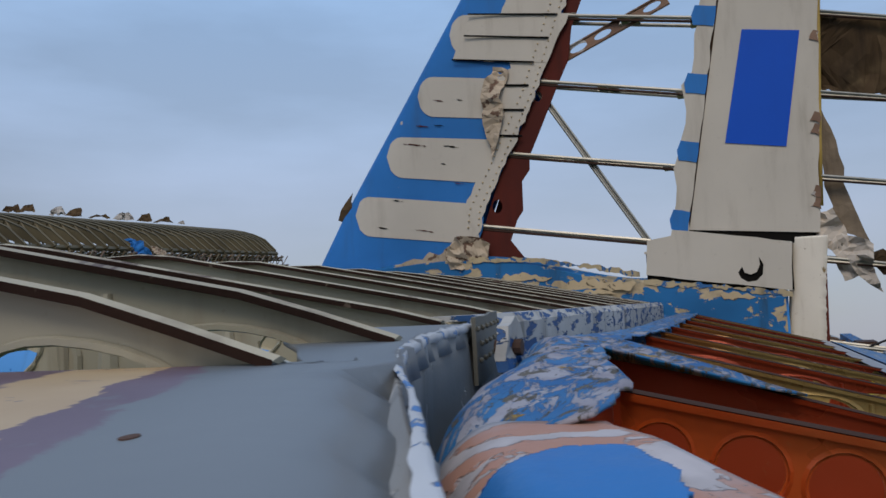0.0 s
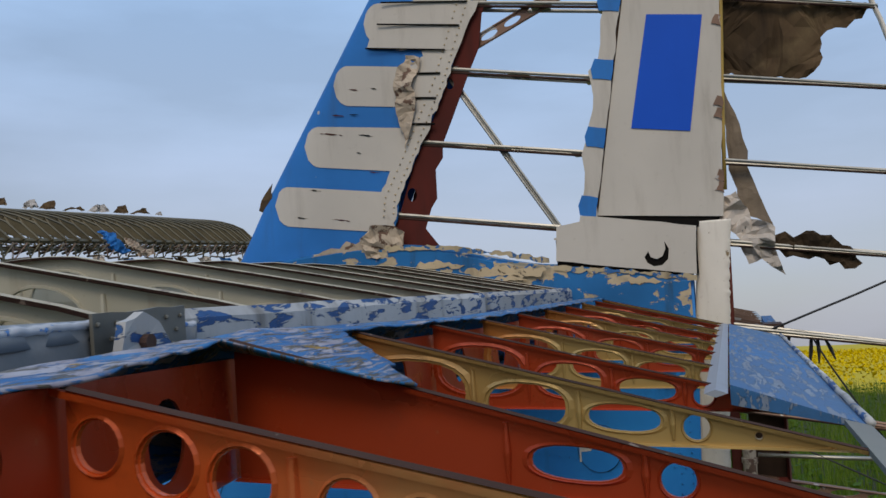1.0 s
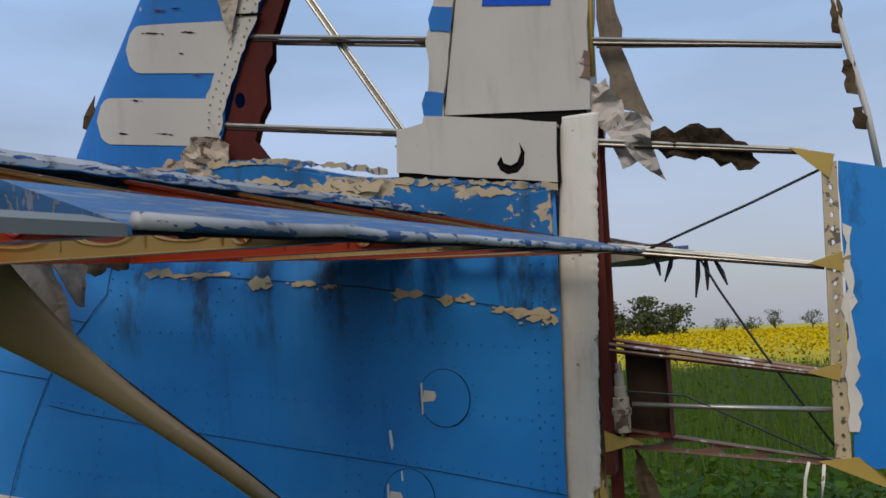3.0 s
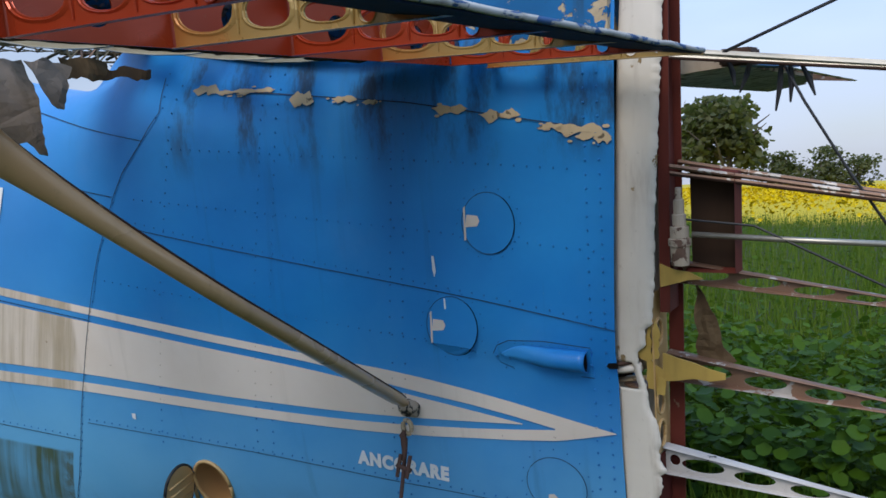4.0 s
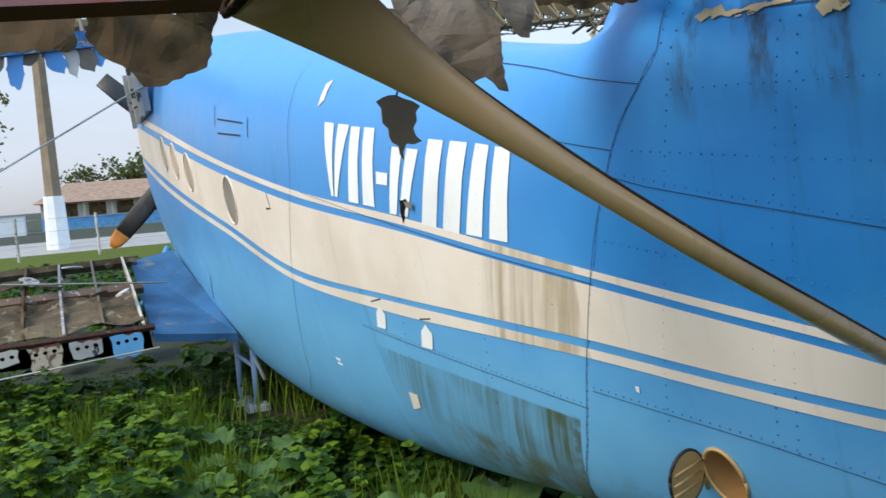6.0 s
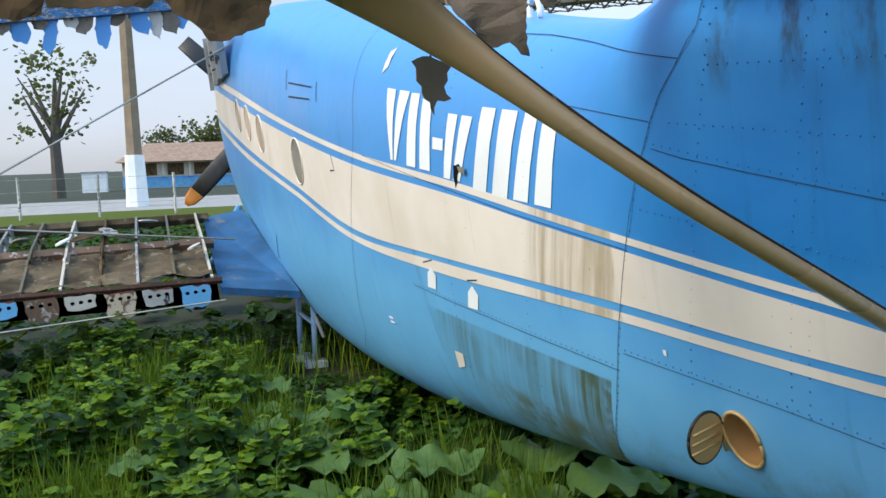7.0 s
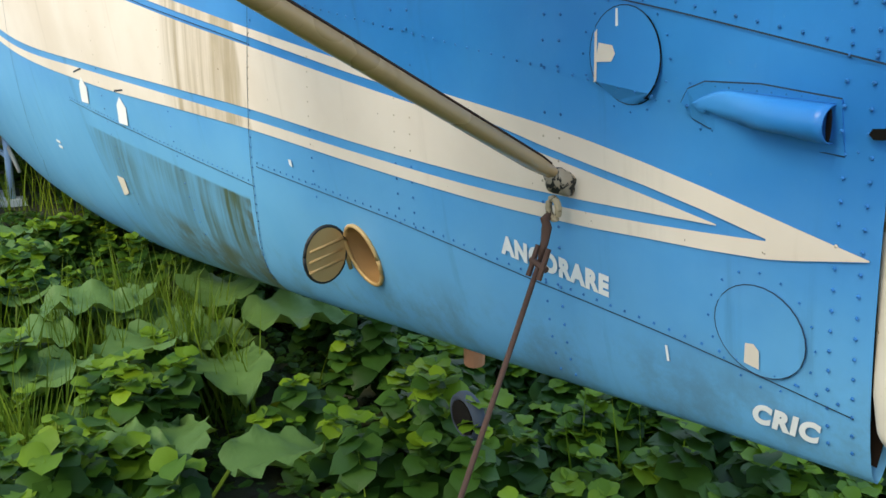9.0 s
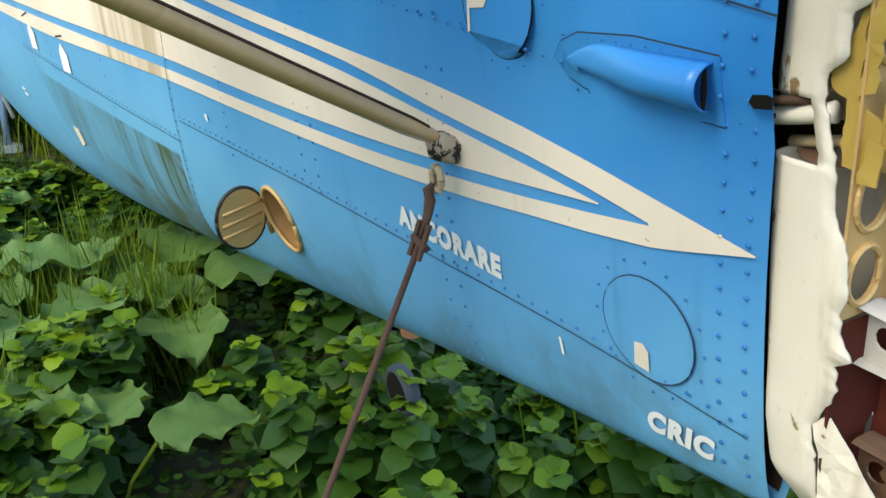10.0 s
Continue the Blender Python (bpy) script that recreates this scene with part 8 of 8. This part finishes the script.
for k in range(12):
    y = -1.28 - 0.27 * k
    bm = bmesh.new()
    dz = 0.085 * (-y - 1.2)
    add_plate(bm, [(-8.1, 0.95 + dz), (-7.1, 0.79 + dz), (-6.2, 0.60 + dz), (-6.2, 0.66 + dz), (-7.1, 0.90 + dz), (-8.1, 1.06 + dz)], [ellipse(-7.8 + 0.33 * q, 0.955 + dz - 0.055 * q, 0.10, 0.045, 14) for q in range(4)], lambda u, v, d: (u, y + d, v), 0.02)
    part("wing_rib", bm, (M_FINWHITE, M_WING, M_WEBGREY, M_FABRIC)[k % 4], lo_l)
    # hanging rear pieces with holes
    bm = bmesh.new()
    h = (0.14, 0.10, 0.17, 0.08)[k % 4]
    poly = ragged([(y - 0.02, 0.60 + dz), (y - 0.24, 0.62 + dz), (y - 0.23, 0.60 + dz - h), (y - 0.10, 0.60 + dz - h * 1.15), (y - 0.03, 0.59 + dz - h * 0.9)], 0.04, 0.012, 700 + k)
    add_plate(bm, poly, [ellipse(y - 0.07 - 0.06 * q, 0.565 + dz, 0.016, 0.014, 10) for q in range(3)], lambda u, v, d: (-6.15 + d, u, v), 0.006)
    part("rear_piece", bm, (M_BLUE, M_PALEFABRIC, M_TORNTAN, M_FINWHITE, M_RUSTTUBE)[k % 5], lo_l, "torn perforated rear skin")
    bm = bmesh.new()
    add_box(bm, -6.162, -6.152, y - 0.23, y - 0.03, 0.592 + dz, 0.612 + dz)
    part("red_strip", bm, M_REDBOOM, lo_l)
# remnants of covering on the wings
rnd = random.Random(3)
for k in range(13):
    y = 3.6 + 0.42 * k + rnd.uniform(-0.15, 0.15)
    h, w = rnd.uniform(0.03, 0.11), rnd.uniform(0.06, 0.20)
    z = 3.13 + 0.012 * y
    curl("torn_fabric", [(-8.4 - w, z), (-8.4 + w, z - 0.03), (-8.4 + w * 0.6, z + h), (-8.4 - w * 0.4, z + h * 0.8)], M_FABRIC if k % 3 else M_PALEFABRIC, up_r, y, 0.04, 200 + k, "scrap of fabric on the wing", step=0.06, amp=0.02)
for k in range(34):          # torn lower lattice along the rear of the wing
    y = 3.4 + 0.175 * k
    bm = bmesh.new()
    zt, h = 2.56 + 0.008 * y, rnd.uniform(0.14, 0.20)
    add_tube(bm, [(-6.86, y, zt), (-6.84, y + rnd.uniform(-0.05, 0.05), zt - h)], 0.014, 4, 0.008)
    add_tube(bm, [(-6.85, y, zt - h), (-6.85, y + 0.18, zt - 0.01)], 0.009, 4)
    add_tube(bm, [(-6.84, y - 0.01, zt - h), (-6.84, y + 0.18, zt - h + rnd.uniform(-0.02, 0.02))], 0.011, 4)
    add_tube(bm, [(-6.95, y, zt - 0.07), (-6.95, y + 0.18, zt - 0.07)], 0.016, 4)
    add_tube(bm, [(-7.2, y, zt - 0.10), (-6.85, y + 0.04, zt - 0.02)], 0.016, 4)
    part("lattice", bm, (M_WING, M_RUSTTUBE, M_WING, M_FABRIC)[k % 4], up_r, "torn lattice of the wing's rear edge")
    if k % 3 == 0:
        curl("torn_fabric", [(-6.95, zt - h), (-6.75, zt - h - 0.02), (-6.72, zt - h - 0.10), (-6.90, zt - h - 0.07)], (M_TORNWHITE, M_FLAKE, M_TORNWHITE, M_FABRIC)[(k // 3) % 4], up_r, y, 0.05, 600 + k, "hanging scrap of covering", step=0.05, amp=0.02)
curl("torn_fabric", [(-7.05, 2.76), (-6.80, 2.72), (-6.62, 2.50), (-6.75, 2.46), (-6.95, 2.58)], M_FINBLUE, up_r, 5.75, 0.06, 240, "folded blue scrap of covering", step=0.06, amp=0.03)
curl("torn_fabric", [(-6.85, 2.68), (-6.62, 2.60), (-6.35, 2.42), (-6.62, 2.42)], M_TORNTAN, up_r, 5.95, 0.05, 241, "tan folded scrap of covering", step=0.06, amp=0.03)
rnd = random.Random(9)
for k in range(17):
    y = -1.12 - 0.125 * k + rnd.uniform(-0.03, 0.03)
    dz = rnd.uniform(0.08, 0.34)
    w = rnd.uniform(0.05, 0.09)
    bm = bmesh.new()
    poly = ragged(ragged([(-w, 0.0), (w, 0.0), (w * 0.9, -dz * 0.6), (w * 0.2, -dz), (-w * 0.8, -dz * 0.8)], 0.05, 0.02, 300 + k, keep=(0,)), 0.02, 0.006, k)
    tilt = rnd.uniform(-0.3, 0.3)
    add_plate(bm, poly, (), lambda u, v, dd: (-6.92 + dd + 0.2 * u, y + u + tilt * v, 2.82 + v), 0.004)
    part("torn_fabric", bm, (M_BLUE, M_GREYRAG, M_PALEFABRIC, M_BLUE, M_GREYRAG)[k % 5], up_l, "rag of blue and grey covering")
bm = bmesh.new()
add_box(bm, -6.95, -6.87, -3.2, -1.0, 2.80, 2.93)
part("flap_edge", bm, M_PEEL, up_l, "peeling blue flap edge")
# root fairing and debris of the lower wing
bm = bmesh.new()
vs = [bm.verts.new(p) for p in ((-8.2, -1.20, 1.00), (-8.2, -0.80, 1.03), (-6.2, -0.62, 0.43), (-6.2, -1.22, 0.57))]
bm.faces.new(vs)
r = bmesh.ops.extrude_face_region(bm, geom=bm.faces[:])
for v in r["geom"]:
    if isinstance(v, bmesh.types.BMVert):
        v.co.z -= 0.06
part("wing_root_panel", bm, worn("scuffed_root_panel_paint", (0.030, 0.125, 0.26), 0.6, 0, 0.3, (0.10, 0.085, 0.06), 0.8, (0.16, 0.18, 0.20), 0.62, 6, spec=0.2).m, plane, "blue wing root panel")
bm = bmesh.new()
vs = [bm.verts.new(p) for p in ((-7.2, -1.26, 0.83), (-6.24, -1.26, 0.665), (-6.24, -3.9, 0.88), (-7.2, -3.9, 1.06))]
bm.faces.new(vs)
bmesh.ops.subdivide_edges(bm, edges=bm.edges[:], cuts=26, use_grid_fill=True)
for v in bm.verts:
    v.co.z += 0.05 * noise.noise(v.co * 4) + 0.04 * noise.noise(v.co * 11)
part("wing_debris", bm, M_DIRT, lo_l, "rotted covering and dirt lying in the wing")
for k in range(9):
    bm = bmesh.new()
    w = rnd.uniform(0.07, 0.15)
    poly = ragged(ellipse(0, 0, w, w * 0.6, 8, rnd.uniform(0, 3)), 0.04, 0.02, 800 + k)
    cx, cy = rnd.uniform(-7.9, -6.6), -1.36 - 0.17 * k
    add_plate(bm, poly, (), lambda u, v, d: (cx + u, cy + v, 0.86 + 0.16 * (-6.2 - cx) / 1.0 * 0.8 - 0.05 + 0.085 * (-cy - 1.2) + 0.25 * u * math.sin(k) + 0.3 * v * math.cos(k) + d), 0.012)
    part("debris_scrap", bm, (M_PALEFABRIC, M_FABRIC, M_WHITE, M_DIRT)[k % 4], lo_l, "crumpled scrap lying in the wing")
tube("bracing_wire", [(-6.2, -3.5, 1.25), (-7.4, -0.75, 2.55)], 0.008, M_TUBE, plane, "thin bracing wire", 5)
tube("bracing_wire", [(-6.1, -3.5, 0.55), (-6.1, -1.2, 0.48)], 0.007, M_TUBE, plane, "thin wire along the wing", 5)
tube("bracing_wire", [(-6.3, -3.2, 1.35), (-7.0, -1.0, 0.85)], 0.008, M_TUBE, plane, "thin bracing wire", 5)
tube("gear_strut", [(-9.3, -0.75, 1.0), (-9.6, -1.25, 0.2)], 0.04, M_BLUE, plane, "blue gear strut")
# main wheels and tail prop stand, so that the aeroplane rests on the ground
for y in (-1.35, 1.35):
    bm = bmesh.new()
    base = 0.02 + 0.40 - 0.30 + (-0.0993 * y)
    add_tube(bm, [(-9.6, y - 0.10, base), (-9.6, y - 0.06, base), (-9.6, y + 0.06, base), (-9.6, y + 0.10, base)], [0.30, 0.38, 0.38, 0.30], 24)
    wheel = part("wheel", bm, M_BLACK, plane, "worn black main wheel", smooth=True)
    tube("gear_leg", [(-9.6, y * 0.93, base), (-9.2, y * 0.5, 0.9)], 0.05, M_BLUE, plane, "blue landing gear leg")


bm = bmesh.new()
add_tube(bm, [(-1.19, 0.10, 0.52), (-1.192, 0.10, 0.36), (-1.193, 0.10, 0.35), (-1.20, 0.10, 0.28)], [0.024, 0.026, 0.030, 0.028], 14)
part("tail_wheel_leg", bm, M_RUSTORANGE, plane, "rust-brown tail wheel leg", smooth=False)
bm = bmesh.new()
ring = [(-1.135 + 0.055 * math.cos(t), 0.03, 0.175 + 0.055 * math.sin(t)) for t in [math.pi * q / 16 for q in range(33)]]
add_tube(bm, ring, 0.012, 8, 0.020, (0, 1, 0), cap=False)
wheel = part("tail_wheel", bm, worn("dusty_blue_grey_rubber", (0.03, 0.042, 0.06), 0.8).m, plane, "blue-grey dusty tail wheel under the belly", smooth=True)
bm = bmesh.new()
add_tube(bm, [(-1.135, 0.010, 0.175), (-1.135, 0.050, 0.175)], 0.047, 24)
part("hub", bm, M_DARK, wheel, "dark grimy hub")


# ---------- stand under the belly ----------
M_STANDBLUE = worn("faded_light_blue_tube", (0.42, 0.60, 0.82), 0.5, 0, 0.15, (0.20, 0.19, 0.15), 0.4).m
stand = new("support_stand"); stand.location = (-6.54, -0.34, GZ + 0.02)
tagged(stand, "blue tubular trestle on cream feet under the belly", "stand")
for k, (x, y) in enumerate(((-0.16, -0.04), (0.12, 0.04))):
    tube("leg", [(x, y, 0.02), (x, y, 0.52)], 0.025, M_STANDBLUE, stand, "faded blue tube")
    bm = bmesh.new()
    add_box(bm, x - 0.07, x + 0.07, y - 0.09, y + 0.09, -0.02, 0.03)
    part("foot", bm, M_WHITE, stand, "off-white metal foot")
tube("crossbar", [(-0.16, -0.04, 0.40), (0.12, 0.04, 0.34)], 0.018, M_STANDBLUE, stand)
tube("prop", [(0.12, 0.04, 0.44), (0.22, 0.10, 0.24)], 0.015, M_CREAM, stand)


# ---------- distance: road, building, post, fence, trees ----------
M_ROAD = worn("pale_concrete_road", (0.30, 0.28, 0.26), 0.9, 0, 0.15, (0.15, 0.14, 0.12), 0.4).m
M_VERGE = leaf_mat("verge_grass", (0.085, 0.12, 0.012), (0.14, 0.16, 0.02), (0.07, 0.10, 0.015), 0.9)
mesh_ob("road", [(-52, -40, GZ + 0.012), (-37, -40, GZ + 0.012), (-37, 40, GZ + 0.012), (-52, 40, GZ + 0.012)], [(0, 1, 2, 3)], M_ROAD)
tagged(bpy.data.objects["road"], "pale concrete road behind the verge", "road", kind="structure")
mesh_ob("verge", [(-37, -40, GZ + 0.008), (-25, -40, GZ + 0.008), (-25, 40, GZ + 0.008), (-37, 40, GZ + 0.008)], [(0, 1, 2, 3)], M_VERGE)
tagged(bpy.data.objects["verge"], "mown yellow-green grass verge", "verge", kind="structure")
post = new("utility_pole"); post.location = (-41, -2.6, GZ)
tagged(post, "brown concrete utility pole with whitewashed base", "pole")
bm = bmesh.new()
add_tube(bm, [(0, 0, 2.35), (0, 0, 12)], [0.34, 0.22], 4)
part("shaft", bm, worn("weathered_brown_concrete", (0.22, 0.165, 0.115), 0.9).m, post, "weathered brown shaft")
bm = bmesh.new()
add_tube(bm, [(0, 0, 0), (0, 0, 2.36)], [0.50, 0.42], 8)
part("base", bm, M_WHITE, post, "whitewashed base")
house = new("long_building"); house.location = (-80, -4.8, GZ)
tagged(house, "long low building with brown roof and blue lower wall", "building")
bm = bmesh.new(); add_box(bm, -8, 0, 0, 34, 1.0, 2.5); part("wall", bm, M_FINWHITE, house, "pale upper wall")
bm = bmesh.new(); add_box(bm, -8.01, 0.05, -0.02, 34, 0, 1.0); part("plinth", bm, M_BLUE, house, "blue painted lower wall")
bm = bmesh.new()
vs = [bm.verts.new(p) for p in ((0.9, -0.6, 2.35), (0.9, 34, 2.35), (-4, 34, 4.1), (-4, 2.2, 4.1), (-8.9, -0.6, 2.35), (-8.9, 34, 2.35))]
bm.faces.new((vs[0], vs[1], vs[2], vs[3])); bm.faces.new((vs[3], vs[2], vs[5], vs[4])); bm.faces.new((vs[0], vs[3], vs[4]))
part("roof", bm, worn("brown_tile_roof", (0.30, 0.19, 0.13), 0.9, 0, 0.2).m, house, "brown tiled roof")
for k in range(14):
    bm = bmesh.new(); add_box(bm, 0.05, 0.30, 1.0 + 2.3 * k, 1.25 + 2.3 * k, 1.0, 2.4); part("pillar", bm, M_FINWHITE, house, "pale pillar")
    bm = bmesh.new(); add_box(bm, 0.02, 0.06, 1.5 + 2.3 * k, 2.9 + 2.3 * k, 1.1, 2.2); part("window", bm, M_FABRIC, house, "dark window bay")
hut = new("white_hut"); hut.location = (-72, -6.6, GZ)
tagged(hut, "small white hut by the road", "hut")
bm = bmesh.new(); add_box(bm, -2, 0, -0.9, 0.9, 0, 1.55); part("wall", bm, M_WHITE, hut)
bm = bmesh.new(); add_box(bm, -2.1, 0.1, -1.0, 1.0, 1.55, 1.65); part("roof", bm, M_GREYSKIN, hut)
fence = new("wire_fence"); fence.location = (-33, 0, GZ)
tagged(fence, "thin pale posts of a wire fence", "fence")
for k in range(9):
    tube("fence_post", [(0, -9 + 2.65 * k, 0), (0, -9 + 2.65 * k, 1.55)], 0.05, M_PALEFABRIC, fence, "pale concrete post", 4)
for z in (0.5, 1.0, 1.45):
    tube("wire", [(0, -9.2, z), (0, 12.3, z)], 0.006, M_TUBE, fence, "", 4)

M_TREE = leaf_mat("tree_leaf", (0.060, 0.070, 0.030), (0.13, 0.135, 0.060), (0.075, 0.08, 0.038))
M_BARK = worn("grey_bark", (0.10, 0.085, 0.07), 0.9).m


def tree(x, y, base, height, width, leaves, seed, label, skirt=0.38):
    r = np.random.default_rng(seed)
    t = new("tree"); t.location = (x, y, base)
    tagged(t, label, "tree", "trees at the field's edge")
    bm = bmesh.new()
    add_tube(bm, [(0, 0, -0.1), (0.05 * width, 0, height * 0.3), (0, 0.05 * width, height * 0.7)], [0.04 * height, 0.03 * height, 0.01 * height], 7)
    for k in range(6):
        a = k * 1.05 + r.uniform(0, 1)
        z0 = height * r.uniform(0.25, 0.5)
        add_tube(bm, [(0, 0, z0), (0.25 * width * math.cos(a), 0.25 * width * math.sin(a), z0 + 0.2 * height), (0.42 * width * math.cos(a), 0.42 * width * math.sin(a), z0 + 0.33 * height)], [0.018 * height, 0.012 * height, 0.004 * height], 5)
    part("trunk", bm, M_BARK, t)
    cl = [(r.normal(0, 0.24) * width, r.normal(0, 0.24) * width, height * r.uniform(skirt, 0.92)) for _ in range(26)]
    pl = []
    for _ in range(leaves):
        c = cl[r.integers(0, len(cl))]
        q = r.normal(0, 0.085, 3) * width
        pl.append((c[0] + q[0], c[1] + q[1], min(height, c[2] + q[2] * 0.8), r.uniform(0.045, 0.085) * width, r.uniform(0, 6.28), r.uniform(-1.2, 1.2), r.uniform(-1, 1)))
    cr = scatter("crown", leaf_shape(1, 3, 0.3, 0.1), pl, M_TREE, "uneven grey-green crown", "")
    del cr["kind"]
    cr.parent = t
    return t


tree(-24.2, 95, GZ, 11.2, 11.5, 3600, 1, "round grey-green tree beyond the rape field", 0.24)
for k, (x, h, w) in enumerate(((-20.5, 5.2, 6.0), (-16.0, 5.6, 6.5), (-12.2, 4.6, 4.5))):
    tree(x, 105, GZ, h, w, 1400, 10 + k, "low bushy tree beyond the rape field", 0.26)
for k, (x, y, h, w) in enumerate(((-4.5, 140, 3.0, 3.2), (-1.0, 150, 4.5, 3.0), (5, 160, 4.0, 3.0), (-9, 150, 3.0, 3.0))):
    tree(x, y, GZ, h, w, 500, 20 + k, "small distant tree on the horizon")
tree(-90, -1.0, GZ, 6.0, 4.5, 700, 31, "thin tree behind the long building")
tree(-92, 4.0, GZ, 7.5, 6.0, 1100, 32, "fuller tree behind the long building")
tree(-60, -7.9, GZ, 11.0, 5.0, 420, 33, "thin-leaved tree by the road")

# ---------- burdock plants ----------
def burdock(x, y, n, size, seed):
    r = random.Random(seed)
    b = new("burdock_plant"); b.location = (x, y, GZ)
    tagged(b, "burdock with large wavy grey-green leaves", "plant", "burdock beside the fuselage")
    for k in range(n):
        a = 6.28 * k / n + r.uniform(-0.3, 0.3)
        s = size * r.uniform(0.75, 1.15)
        bm = bmesh.new()
        nu, nv = 14, 10
        rows = []
        rise, reach = r.uniform(0.22, 0.34), r.uniform(0.10, 0.2)
        for i in range(nu + 1):
            u = i / nu
            half = 0.5 * s * 0.9 * math.sin(math.pi * min(1, 0.12 + u * 0.88)) ** 0.75 * (1 - 0.35 * u)
            row = []
            for j in range(nv + 1):
                v = 2 * j / nv - 1
                lx = reach + s * u
                ly = half * v * (1 + 0.16 * abs(v) * math.sin(u * 24 + seed + 3 * (v > 0)))
                lz = rise + 0.10 * s * math.sin(u * 2.6) - 0.17 * s * u * u + 0.10 * s * abs(v) ** 1.5 + 0.060 * s * math.sin(u * 19 + 5 * v + k) * abs(v) ** 1.5
                row.append(bm.verts.new((lx * math.cos(a) - ly * math.sin(a), lx * math.sin(a) + ly * math.cos(a), lz)))
            rows.append(row)
        for A, B in zip(rows, rows[1:]):
            for j in range(nv):
                bm.faces.new((A[j], A[j + 1], B[j + 1], B[j]))
        part("leaf", bm, M_BURDOCK, b, "", smooth=True)
        tube("stalk", [(0, 0, 0), (0.5 * reach * math.cos(a), 0.5 * reach * math.sin(a), rise * 0.7), (reach * math.cos(a), reach * math.sin(a), rise + 0.01)], 0.006, M_STEM, b, "", 5)


for k, (x, y, n, s) in enumerate(((-2.62, -0.36, 6, 0.42), (-2.56, -0.02, 5, 0.44), (-2.98, -0.66, 6, 0.40), (-1.50, -0.43, 4, 0.28), (-3.45, -1.43, 6, 0.30), (-3.6, -0.9, 5, 0.30), (-1.9, -0.75, 5, 0.24), (-4.3, -0.7, 5, 0.30))):
    burdock(x, y, n, s, 40 + k)
